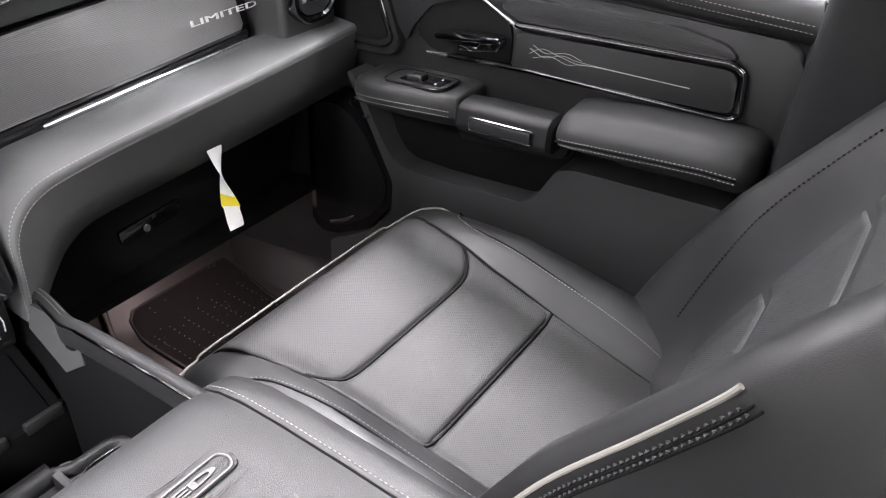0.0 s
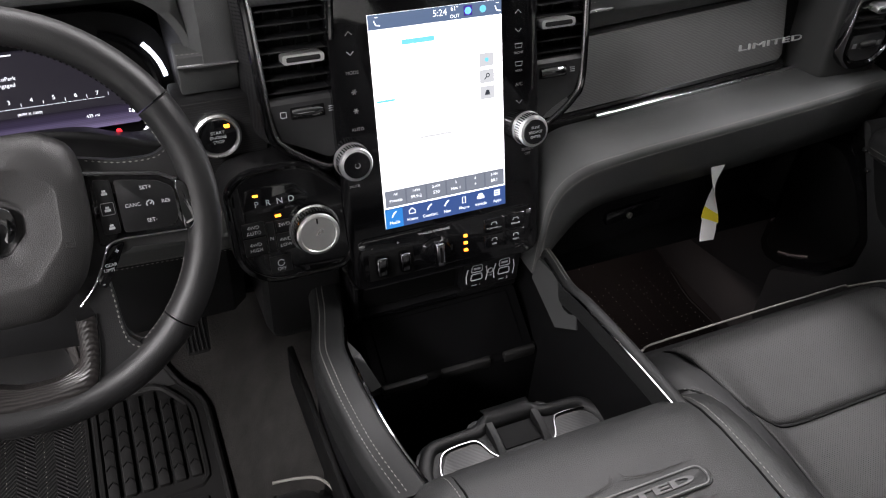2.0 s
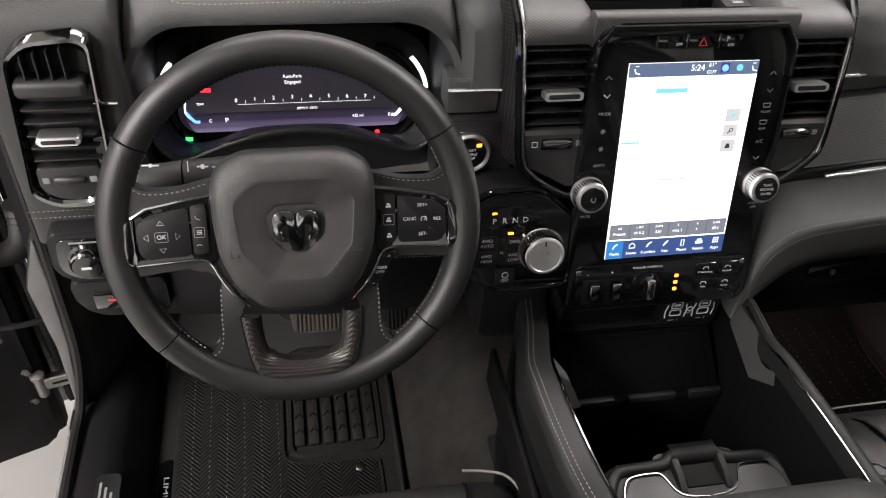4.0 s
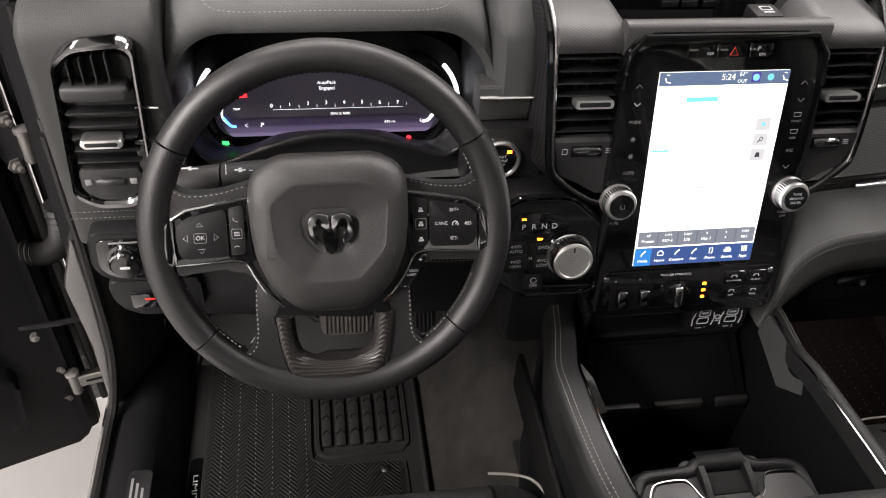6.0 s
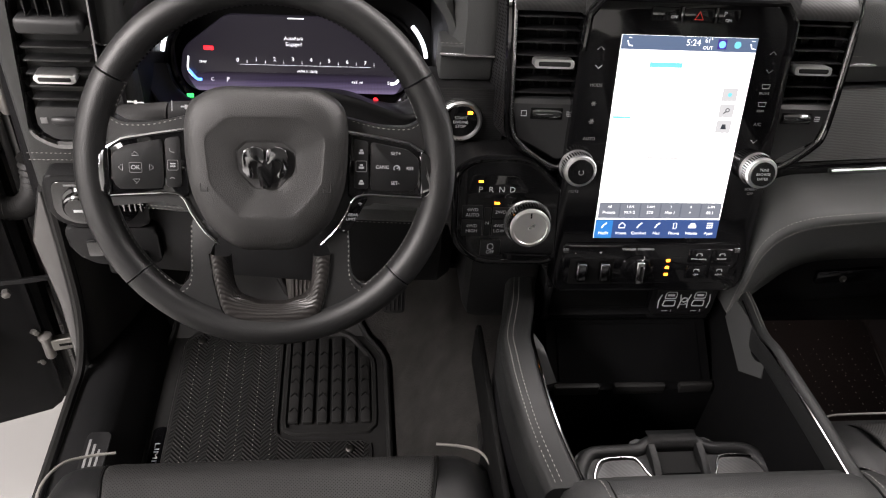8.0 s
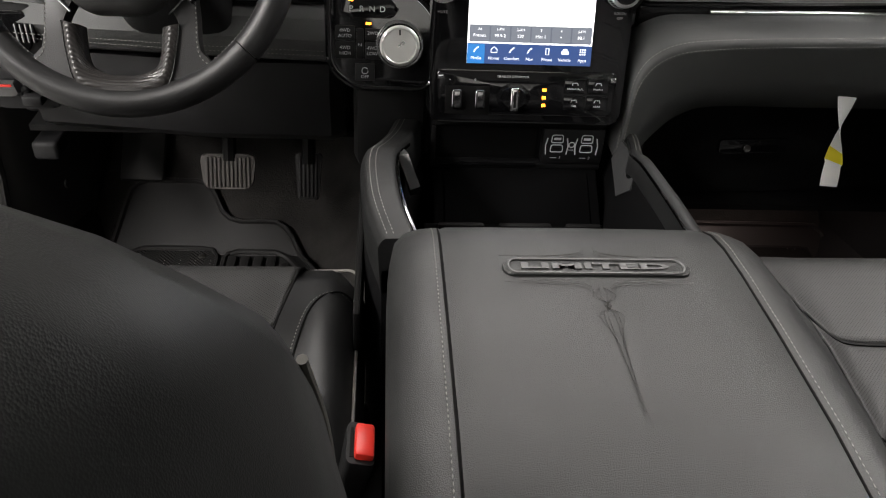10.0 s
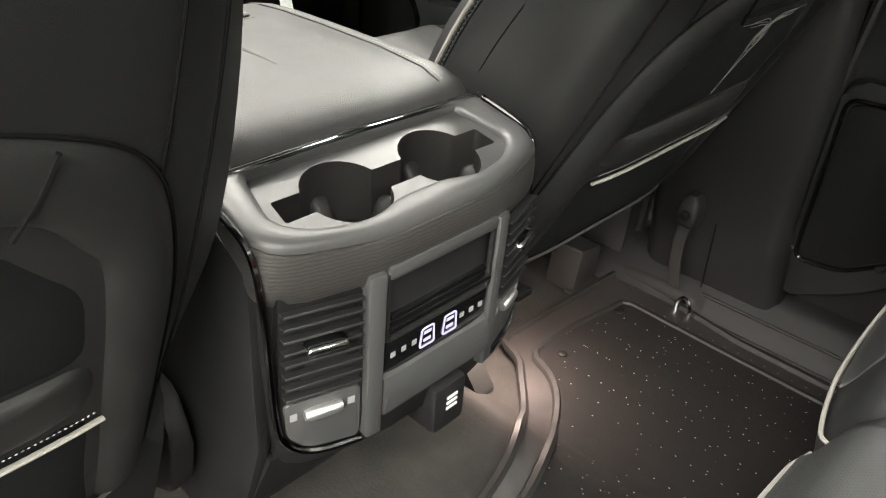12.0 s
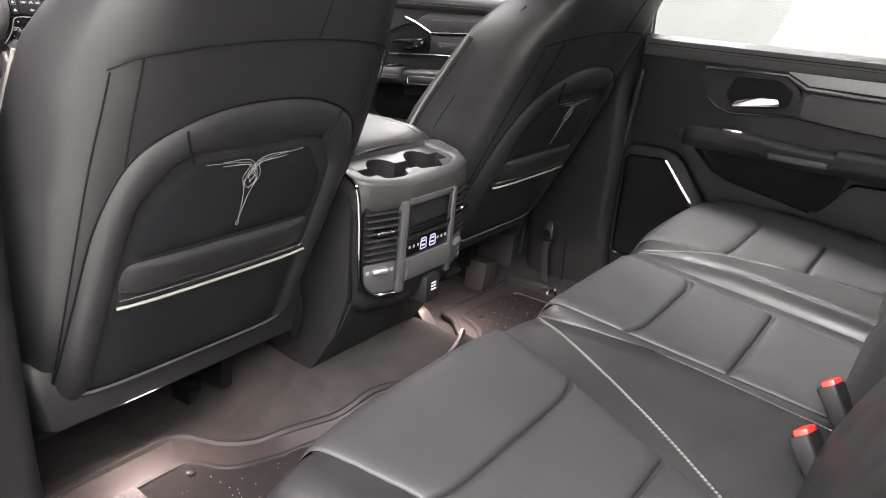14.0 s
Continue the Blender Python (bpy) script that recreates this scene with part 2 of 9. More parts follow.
CARPET = surface("carpet", (0.022, 0.0208, 0.0196), 0.95, grain=1.0, scale=260, vary=0.75, patch=24, spec=0.15)
MATCARPET = speckled("speckled_mat_carpet", (0.0070, 0.0061, 0.0060), 0.95, 190.0, (0.15, 0.14, 0.135))
PAINT = surface("silver_paint", (0.115, 0.113, 0.112), 0.3, metal=0.75, vary=0.05, coat=0.7)
BOLTM = surface("pale_zinc", (0.22, 0.21, 0.20), 0.45, metal=0.7, vary=0.2, patch=60)
BRACKET = surface("grey_bracket_paint", (0.017, 0.0155, 0.015), 0.5, grain=0.1, scale=400, vary=0.2)
WEBBING = surface("dark_webbing", (0.009, 0.0085, 0.008), 0.8, grain=0.6, scale=1500, vary=0.2)
WHITE = surface("white_label", (0.78, 0.78, 0.76), 0.6, vary=0.05)
YELLOW = surface("yellow_label", (0.75, 0.62, 0.03), 0.6, vary=0.05)
RED = surface("red_button", (0.65, 0.03, 0.02), 0.4, vary=0.05)
LETTER = surface("satin_letters", (0.6, 0.6, 0.6), 0.4, metal=0.15, vary=0.05)
MARK = surface("pale_print", (0.55, 0.56, 0.57), 0.5, vary=0.03)
DIM = surface("grey_print", (0.2, 0.2, 0.2), 0.5, vary=0.03)
SCREW = surface("steel", (0.22, 0.215, 0.20), 0.35, metal=1.0, vary=0.2)
WALL = surface("showroom_wall_paint", (0.68, 0.685, 0.67), 0.7, vary=0.1, patch=1.0)
# off-white wall paint, base lowered so the lamplit east wall does not burn out
DIMWALL = surface("dimmed_wall_paint", (0.14, 0.145, 0.14), 0.7, vary=0.1, patch=1.0)
SHOULDER = ribbed("soft_dark_veneer", (0.048, 0.048, 0.048), 0.5, 0.0030, "DIAGONAL", relief=0.10, vary=0.15, wobble=1.0)
TRAYPL = surface("dark_tray_plastic", (0.006, 0.0062, 0.0064), 0.5, spec=0.28, grain=0.3, scale=1000, vary=0.12)
SOCKET = glow("socket_light", (0.3, 0.28, 0.45), 0.7)
RINGM = surface("satin_chrome", (0.8, 0.8, 0.8), 0.36, metal=1.0, vary=0.08)
FLOORP = surface("showroom_floor", (0.33, 0.325, 0.315), 0.35, vary=0.12, patch=2.0)
LINER = surface("headliner_cloth", (0.3, 0.3, 0.3), 0.95, grain=0.3, scale=500)
SCR_WHITE = glow("screen_white", (0.97, 0.97, 1.0), 2.2)
SCR_BLUE = glow("screen_blue", (0.03, 0.075, 0.25), 1.0)
SCR_BAR = glow("screen_slate", (0.10, 0.15, 0.26), 1.0)
SCR_LIGHT = glow("screen_cyan", (0.15, 0.55, 0.75), 1.3)
SCR_GREY = glow("screen_grey", (0.5, 0.52, 0.56), 1.0)
SCR_DARK = glow("screen_ink", (0.05, 0.06, 0.08), 0.6)
SCR_INK = glow("screen_letters", (0.9, 0.92, 1.0), 1.6)
AMBER = glow("amber_light", (1.0, 0.28, 0.02), 5.0)
REDL = glow("red_light", (1.0, 0.02, 0.03), 2.5)
GREENL = glow("green_light", (0.03, 0.8, 0.15), 2.0)
BLUEL = glow("blue_light", (0.1, 0.3, 1.0), 2.5)
ICE = glow("white_light", (0.85, 0.88, 1.0), 3.0)
CLUSTER = glow("cluster_screen", (0.012, 0.010, 0.017), 1.0)
VIOLETBAND = faded("violet_band", 0.714, 0.687)
# black door and console skin; also painted shade on the pillar behind the door
DOORBLACK = surface("black_skin_and_shade", (0.005, 0.005, 0.0055), 0.6, spec=0.15, grain=0.4, scale=900, vary=0.3)
SHROUD = surface("satin_black_shroud", (0.011, 0.011, 0.0113), 0.38, spec=0.4, grain=0.15, scale=1100, vary=0.12)
HUB = surface("hub_cover", (0.027, 0.0265, 0.026), 0.45, grain=0.3, scale=1100, kind="cell", vary=0.12)
BLACKCHROME = surface("black_chrome", (0.32, 0.32, 0.33), 0.1, metal=1.0, vary=0.1, rvary=0.03)
RAISED = surface("raised_mark", (0.03, 0.03, 0.03), 0.55, vary=0.1)
WHEELVENEER = ribbed("wheel_inlay_veneer", (0.022, 0.020, 0.019), 0.32, 0.0026, "Y", relief=0.35, vary=0.45, wobble=2.0)
CARBON = dotted("woven_dark_trim", (0.020, 0.020, 0.021), 0.42, 0.0030, 0.30, (0.008, 0.008, 0.008), relief=0.5, axes=("X", "Z"))
DOORVENEER = ribbed("door_veneer", (0.022, 0.022, 0.0225), 0.34, 0.0030, "Z", relief=0.3, vary=0.35, wobble=1.5)
FLAP = surface("flap_cloth", (0.036, 0.0355, 0.035), 0.9, grain=0.5, scale=900, vary=0.25, patch=20, spec=0.15)
# bin walls and pad: the shade down in the bin is put into this near-black
BINM = surface("shaded_bin_lining", (0.0022, 0.0022, 0.0024), 0.85, vary=0.3, spec=0.08)
APRON = ribbed("dark_apron_veneer", (0.026, 0.025, 0.024), 0.42, 0.0035, "Z", relief=0.12, vary=0.3, wobble=4.0)
GLASS, _t, _b = nodes_of("window_glass")
_b.inputs["Transmission Weight"].default_value, _b.inputs["Roughness"].default_value, _b.inputs["IOR"].default_value = 1.0, 0.0, 1.45
_b.inputs["Base Color"].default_value = (0.9, 0.95, 0.92, 1)

# ---- builders ----


def V(*a):
    return Vector(a)


def thing(name, loc, label, category, group=""):
    ob = new(name)
    ob.empty_display_size = 0.05
    ob.location = loc
    return tagged(ob, label, category, group)


def part(name, bm, material, parent=None, label="", sharp=38):
    bmesh.ops.recalc_face_normals(bm, faces=bm.faces)
    for f in bm.faces:
        f.smooth = True
    for e in bm.edges:
        if len(e.link_faces) == 2 and e.calc_face_angle(0) > radians(sharp):
            e.smooth = False
    me = bpy.data.meshes.new(name)
    bm.to_mesh(me)
    bm.free()
    me.materials.append(material)
    ob = new(name, me)
    if parent is not None:
        ob.parent = parent
        if parent.type == "EMPTY":
            ob.location = -parent.location
    if label:
        ob["label"] = label
    return ob


def join(*bms):
    out = bmesh.new()
    for b in bms:
        me = bpy.data.meshes.new("tmp")
        b.to_mesh(me)
        b.free()
        out.from_mesh(me)
        bpy.data.meshes.remove(me)
    return out


def moved(bm, m):
    bmesh.ops.transform(bm, matrix=m, verts=bm.verts)
    return bm


def box(x0, x1, y0, y1, z0, z1, bev=0.003, seg=2):
    bm = bmesh.new()
    bmesh.ops.create_cube(bm, size=1)
    bmesh.ops.scale(bm, vec=(x1 - x0, y1 - y0, z1 - z0), verts=bm.verts)
    bmesh.ops.translate(bm, vec=((x0 + x1) / 2, (y0 + y1) / 2, (z0 + z1) / 2), verts=bm.verts)
    if bev:
        bmesh.ops.bevel(bm, geom=bm.edges[:], offset=bev, segments=seg, profile=0.5, affect="EDGES", clamp_overlap=True)
    return bm


def rpoly(pts, r, n=4):
    """A polygon with rounded corners; r is one radius or one for each corner."""
    out, k = [], len(pts)
    for i, p in enumerate(pts):
        p, a, b = Vector(p), Vector(pts[i - 1]), Vector(pts[(i + 1) % k])
        rad = r[i] if isinstance(r, (list, tuple)) else r
        da, db = (a - p), (b - p)
        cut = min(rad, da.length * 0.49, db.length * 0.49)
        s, e = p + da.normalized() * cut, p + db.normalized() * cut
        for j in range(n + 1):
            f = j / n
            out.append(tuple((1 - f) ** 2 * s + 2 * f * (1 - f) * p + f * f * e))
    return out


def prism(pts, axis, a, b, bev=0.002, seg=2):
    """A polygon pushed out along an axis from a to b, its rims rounded."""
    at = {"x": lambda p, d: (d, p[0], p[1]), "y": lambda p, d: (p[0], d, p[1]), "z": lambda p, d: (p[0], p[1], d)}[axis]
    bm = bmesh.new()
    lo, hi = [bm.verts.new(at(p, a)) for p in pts], [bm.verts.new(at(p, b)) for p in pts]
    caps = [bm.faces.new(lo), bm.faces.new(hi[::-1])]
    for i in range(len(pts)):
        bm.faces.new((lo[i - 1], hi[i - 1], hi[i], lo[i]))
    if bev:
        edges = {e for f in caps for e in f.edges}
        bmesh.ops.bevel(bm, geom=list(edges), offset=bev, segments=seg, profile=0.5, affect="EDGES", clamp_overlap=True)
    return bm


def loft(rings, closed=True, cap=True, loop=False):
    bm = bmesh.new()
    rows = [[bm.verts.new(p) for p in ring] for ring in rings]
    n = len(rows[0])
    pairs = list(zip(rows, rows[1:])) + ([(rows[-1], rows[0])] if loop else [])
    for a, b in pairs:
        for i in range(n if closed else n - 1):
            j = (i + 1) % n
            bm.faces.new((a[i], a[j], b[j], b[i]))
    if cap and closed and not loop:
        bm.faces.new(rows[0][::-1])
        bm.faces.new(rows[-1])
    return bm


def spline(pts, n=6, closed=False):
    """A smooth curve through points."""
    p = [Vector(q) for q in pts]
    k, out = len(p), []
    for i in range(k if closed else k - 1):
        a = p[i - 1] if closed or i else p[0] * 2 - p[1]
        b, c = p[i], p[(i + 1) % k]
        d = p[(i + 2) % k] if closed or i + 2 < k else c * 2 - b
        for j in range(n):
            t = j / n
            out.append(0.5 * (2 * b + (c - a) * t + (2 * a - 5 * b + 4 * c - d) * t * t + (3 * b - a - 3 * c + d) * t ** 3))
    if not closed:
        out.append(p[-1])
    return out


def tube(path, r, n=8, closed=False, flat=1.0, up=None):
    """A round or flattened bar along a path."""
    p = [Vector(q) for q in path]
    rings, last, k = [], None, len(p)
    for i in range(k):
        d = (p[(i + 1) % k] - p[i - 1]) if closed or 0 < i < k - 1 else (p[1] - p[0] if i == 0 else p[-1] - p[-2])
        d.normalize()
        if up is not None:
            s = Vector(up)
        else:
            s = last if last is not None else (V(0, 0, 1) if abs(d.z) < 0.9 else V(1, 0, 0))
        s = s - d * s.dot(d)
        s.normalize()
        last = s
        w = d.cross(s)
        rings.append([p[i] + r * (math.cos(a) * w + flat * math.sin(a) * s) for a in (2 * math.pi * j / n for j in range(n))])
    return loft(rings, loop=closed)


def resample(path, step):
    p = [Vector(q) for q in path]
    out, left = [p[0].copy()], step
    for a, b in zip(p, p[1:]):
        ln, done = (b - a).length, 0.0
        while ln - done > left:
            done += left
            out.append(a + (b - a) * (done / ln))
            left = step
        left -= ln - done
    return out


def stitches(path, length=0.0042, gap=0.0014, r=0.0005):
    """A row of sewn stitches along a path."""
    bm = bmesh.new()
    pts = resample(path, length + gap)
    f = length / (length + gap)
    for a, b in zip(pts, pts[1:]):
        e = a + (b - a) * f
        d = (e - a).normalized()
        s = V(0, 0, 1) if abs(d.z) < 0.9 else V(1, 0, 0)
        s = (s - d * s.dot(d)).normalized() * r
        w = d.cross(s)
        m = (a + e) / 2
        mid = [bm.verts.new(m + q * 1.3) for q in (s, w, -s, -w)]
        va, ve = bm.verts.new(a), bm.verts.new(e)
        for i in range(4):
            bm.faces.new((va, mid[i], mid[i - 1]))
            bm.faces.new((ve, mid[i - 1], mid[i]))
    return bm


def lathe(profile, n=32):
    """A turned body about z; the profile is rows of (radius, height)."""
    return loft([[V(r * math.cos(a), r * math.sin(a), h) for a in (2 * math.pi * j / n for j in range(n))] for r, h in profile])


def plane_at(o, u, v):
    """A pose whose x runs along u, y along v, and z off the surface."""
    u, v = Vector(u).normalized(), Vector(v)
    v = (v - u * u.dot(v)).normalized()
    w = u.cross(v)
    return Matrix.Translation(o) @ Matrix((u, v, w)).transposed().to_4x4()


def pad(outline, h, skirt=0.01, power=2.6, k=7, centre=None):
    """A padded cover over an outline (x, y): flat rim, bulged middle, z up."""
    c = Vector(centre) if centre else sum((Vector(p) for p in outline), V(0, 0)) / len(outline)
    rings = [[(p[0], p[1], -skirt) for p in outline]]
    for j in range(k):
        f = 1 - (j / k) ** 1.6 * 0.97
        f = 1 - 0.97 * (j / (k - 1)) ** 1.7
        z = h * (1 - f ** power) ** 0.6 if f < 1 else 0.0
        rings.append([(c.x + (p[0] - c.x) * f, c.y + (p[1] - c.y) * f, z) for p in outline])
    return loft(rings)


def sheet(f, nu, nv, thick=0.0):
    """A surface f(u, v) over the unit square, given a thickness downwards along its normals."""
    top = [[Vector(f(i / nu, j / nv)) for i in range(nu + 1)] for j in range(nv + 1)]
    bm = bmesh.new()
    rows = [[bm.verts.new(p) for p in r] for r in top]
    for a, b in zip(rows, rows[1:]):
        for i in range(nu):
            bm.faces.new((a[i], a[i + 1], b[i + 1], b[i]))
    if thick:
        bm.normal_update()
        bmesh.ops.solidify(bm, geom=bm.faces[:], thickness=thick)
    return bm


def lettering(name, s, m, size, material, parent, depth=0.0004, label="", bold=0.0):
    cu = bpy.data.curves.new(name, "FONT")
    cu.body, cu.size, cu.extrude, cu.align_x, cu.align_y, cu.offset, cu.resolution_u = s, size, depth, "CENTER", "CENTER", bold, 3
    tmp = bpy.data.objects.new(name, cu)
    me = bpy.data.meshes.new_from_object(tmp)
    bpy.data.objects.remove(tmp)
    me.transform(m)
    me.materials.clear()
    me.materials.append(material)
    me.name = name
    ob = new(name, me)
    ob.parent = parent
    if parent.type == "EMPTY":
        ob.location = -parent.location
    if label:
        ob["label"] = label
    return ob


def star(pts, n, c=(0.0, 0.012)):
    """Resample an outline by angle about a centre."""
    out = []
    for j in range(n):
        a = 2 * math.pi * j / n
        d = V(math.cos(a), math.sin(a))
        best = 0.0
        for i in range(len(pts)):
            p, q = V(*pts[i - 1]) - V(*c), V(*pts[i]) - V(*c)
            e = q - p
            den = d.x * e.y - d.y * e.x
            if abs(den) < 1e-9:
                continue
            t = (p.x * e.y - p.y * e.x) / den
            u = (p.x * d.y - p.y * d.x) / den
            if t > 0 and -1e-6 <= u <= 1 + 1e-6:
                best = max(best, t)
        out.append(V(c[0] + d.x * best, c[1] + d.y * best))
    return out


def smooth(a, b, x):
    t = min(1, max(0, (x - a) / (b - a)))
    return t * t * (3 - 2 * t)


def lerp_table(rows, x):
    return float(np.interp(x, [r[0] for r in rows], [r[1] for r in rows]))

# ---- the showroom and the cab shell ----
tagged(part("ground", box(-7, 7, -7, 7, -0.75, -0.62, 0), FLOORP), "pale polished showroom floor", "floor", kind="structure")
tagged(part("wall_east", box(4.5, 4.65, -7, 7, -0.62, 3.6, 0), DIMWALL), "plain off-white showroom wall, its paint darkened against glare", "wall", kind="structure")
tagged(part("wall_west", box(-5.15, -5.0, -7, 7, -0.62, 3.6, 0), WALL), "plain off-white showroom wall", "wall", kind="structure")
tagged(part("wall_north", box(-5, 4.5, 6.5, 6.65, -0.62, 3.6, 0), WALL), "plain off-white showroom wall", "wall", kind="structure")
tagged(part("wall_south", box(-5, 4.5, -6.65, -6.5, -0.62, 3.6, 0), WALL), "plain off-white showroom wall", "wall", kind="structure")
tagged(part("ceiling", box(-5.2, 4.7, -6.7, 6.7, 3.6, 3.7, 0), WALL), "plain white showroom ceiling", "ceiling", kind="structure")


def floor_height(x, y):
    z = 0.0
    if y > 1.18:
        z += (y - 1.18) * 0.9
    z += (0.12 + 0.04 * smooth(0.1, 0.35, y)) * smooth(0.34, 0.16, abs(x)) * smooth(-0.45, 0.08, y)
    return z


def floor_at(u, v):
    x, y = -0.84 + 1.68 * u, -1.1 + 2.72 * v
    return (x, y, floor_height(x, y))


tagged(part("floor", sheet(floor_at, 56, 80, 0.02), CARPET), "dark grey looped carpet of the cab floor", "carpet", kind="structure")
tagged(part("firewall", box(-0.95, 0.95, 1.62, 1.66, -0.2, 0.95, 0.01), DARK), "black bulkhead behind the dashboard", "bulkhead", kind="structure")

# roof with a headliner, windscreen frame, pillars and the rear wall
roof = thing("roof", (0, -0.3, 1.45), "grey cloth headliner under the cab roof", "roof")
roof["kind"] = "structure"


def roof_at(u, v):
    x, y = -0.74 + 1.48 * u, -1.25 + 1.75 * v
    return (x, y, 1.47 - 0.06 * (2 * u - 1) ** 4 - 0.03 * (2 * v - 1) ** 4)


part("headliner", sheet(roof_at, 24, 24, 0.03), LINER, roof)
for s in (-1, 1):
    part("front_pillar", tube([(s * 0.80, 1.32, 0.88), (s * 0.78, 1.1, 1.06), (s * 0.75, 0.8, 1.27), (s * 0.73, 0.5, 1.41)], 0.045, 10), PLASTIC, roof)
    part("side_rail", tube([(s * 0.73, 0.5, 1.41), (s * 0.745, 0.0, 1.44), (s * 0.745, -0.6, 1.44), (s * 0.74, -1.25, 1.40)], 0.04, 10), PLASTIC, roof)
    part("rear_pillar", prism([(-1.30, 0.75), (-1.0, 0.75), (-1.05, 1.1), (-1.12, 1.44), (-1.30, 1.44)], "x", s * 0.74, s * 0.86, 0.01), PLASTIC, roof)
part("rear_wall", join(box(-0.86, 0.86, -1.36, -1.30, 0.0, 0.95, 0.01), box(-0.86, 0.86, -1.36, -1.30, 1.36, 1.48, 0.01)), PLASTIC, roof)

# the pillar between the doors: a lower trim with an upright cover
for s, nm in ((1, "door_pillar"), (-1, "door_pillar")):
    dy = 0.026 if s > 0 else 0.13
    b = thing(nm, (s * 0.83, -0.02, 0), "black grained plastic pillar trim between the doors", "pillar trim", "door pillars")
    rings = []
    w = 0.045 if s > 0 else 0.0
    for z, y0, y1, xi in ((0.0, -0.20, 0.10, 0.80), (0.10, -0.17, 0.09, 0.79), (0.25, -0.13 - w * 0.5, 0.08 + w * 0.5, 0.785), (0.5, -0.11 - w, 0.07 + w, 0.785), (0.8, -0.10 - w, 0.06 + w, 0.785), (1.1, -0.10 - w, 0.05 + w, 0.765), (1.43, -0.11 - w, 0.04 + w, 0.73)):
        rings.append([V(s * px, py + dy, z) for px, py in rpoly([(xi, y0), (xi, y1), (xi + 0.13, y1 + 0.02), (xi + 0.13, y0 - 0.02)], 0.03)])
    part("cover", loft(rings), PLASTIC, b)
    part("belt_slot", box(s * 0.77 - 0.004, s * 0.77 + 0.004, -0.045 + dy, 0.005 + dy, 0.98, 1.16, 0.003), DARK, b)

# door sills
for s in (-1, 1):
    sill = thing("door_sill", (s * 0.83, 0.3, 0), "black plastic door sill trim over silver bodywork", "sill", "door sills")
    sill["kind"] = "structure"
    prof = [(0.74, 0.0), (0.77, 0.03), (0.80, 0.085), (0.83, 0.10), (0.872, 0.10), (0.885, 0.085), (0.885, -0.05), (0.74, -0.05)]
    part("trim", loft([[V(s * px, y, pz) for px, pz in prof] for y in (1.25, 0.9, 0.5, 0.05, -0.2, -0.6, -1.0)]), PLASTIC, sill)
    for k in range(2):
        part("step_ridge", tube([(s * (0.758 + 0.022 * k), y, 0.022 + 0.036 * k) for y in (-0.02, -0.3, -0.8)], 0.0028, 6), PLASTIC, sill)
    prof = [(0.887, 0.07), (0.905, 0.06), (0.93, 0.0), (0.95, -0.1), (0.95, -0.28), (0.887, -0.28)]
    part("body_side", loft([[V(s * px, y, pz) for px, pz in prof] for y in (1.12, 0.9, 0.3, -0.3, -1.1)]), PAINT, sill, "silver painted body side")

# left body opening in front of the door
jamb = thing("door_jamb", (-0.9, 1.15, 0), "silver painted door jamb with black weather seal", "door jamb")
jamb["kind"] = "structure"
rings = []
for z, xr, xl in ((-0.26, -0.950, -0.962), (-0.21, -0.943, -0.955), (-0.05, -0.897, -0.915), (0.088, -0.881, -0.897), (0.243, -0.863, -0.893), (0.33, -0.860, -0.899), (0.384, -0.858, -0.903), (0.406, -0.858, -0.897), (0.445, -0.858, -0.884), (0.485, -0.859, -0.872)):
    rings.append([V(px, py, z) for px, py in rpoly([(xr, 1.30), (xr, 1.054), (xr - 0.006, 1.047), (xl + 0.004, 1.047), (xl, 1.055), (xl, 1.30)], 0.004, 3)])
part("pillar", loft(rings), PAINT, jamb, "silver painted lower pillar")
# upper pillar: the shade of the open door is put into its black
part("upper_pillar", loft([[V(px, 1.06 + dy + py, z) for px, py in rpoly([(-0.852, 0.26), (-0.852, 0.0), (-0.895, 0.02), (-0.90, 0.26)], 0.012, 3)] for z, dy in ((0.41, -0.002), (0.6, 0.01), (0.9, 0.02), (1.05, 0.05))]), DOORBLACK, jamb, "upper pillar, coloured black for the open door's shade")
# hinge post: silver bodywork, coloured black for the shaded gap beside the door
part("hinge_post", loft([[V(px, py, z) for px, py in rpoly([(-0.88, 1.36), (-0.88, 1.20), (-0.96, 1.22), (-0.97, 1.36)], 0.012, 3)] for z in (-0.24, 0.2, 0.6, 1.0)]), DOORBLACK, jamb)
part("weather_seal", tube(spline([(-0.880, 0.60, 0.104), (-0.880, 0.93, 0.106), (-0.875, 1.02, 0.125), (-0.858, 1.042, 0.243), (-0.852, 1.042, 0.40), (-0.851, 1.05, 0.6), (-0.85, 1.075, 0.85)], 5), 0.009, 8), RUBBER, jamb)

kick = thing("kick_panel", (-0.79, 1.1, 0), "black plastic kick panel beside the driver's footwell", "trim panel")
KX = ((0.0, -0.885), (0.088, -0.878), (0.243, -0.861), (0.40, -0.855), (0.75, -0.852))


def kick_at(u, v):
    z = 0.045 + 0.655 * v
    x0 = lerp_table(KX, z)
    return (x0 + (-0.785 - x0) * (1 - (1 - u) ** 2.2) + 0.012 * math.sin(v * 3), 1.044 + 0.44 * u ** 1.3, z)


part("panel", sheet(kick_at, 18, 14, 0.01), KICK, kick)
part("edge_trim", tube(spline([(lerp_table(KX, z) + 0.002, 1.042, z) for z in (0.10, 0.2, 0.3, 0.40, 0.55, 0.68)], 5), 0.0075, 8), RUBBER, kick)
part("clip", moved(lathe([(0, 0), (0.009, 0), (0.008, 0.003), (0, 0.004)], 14), plane_at((-0.782, 1.12, 0.22), (0, 1, 0), (0, 0, 1))), RUBBER, kick)
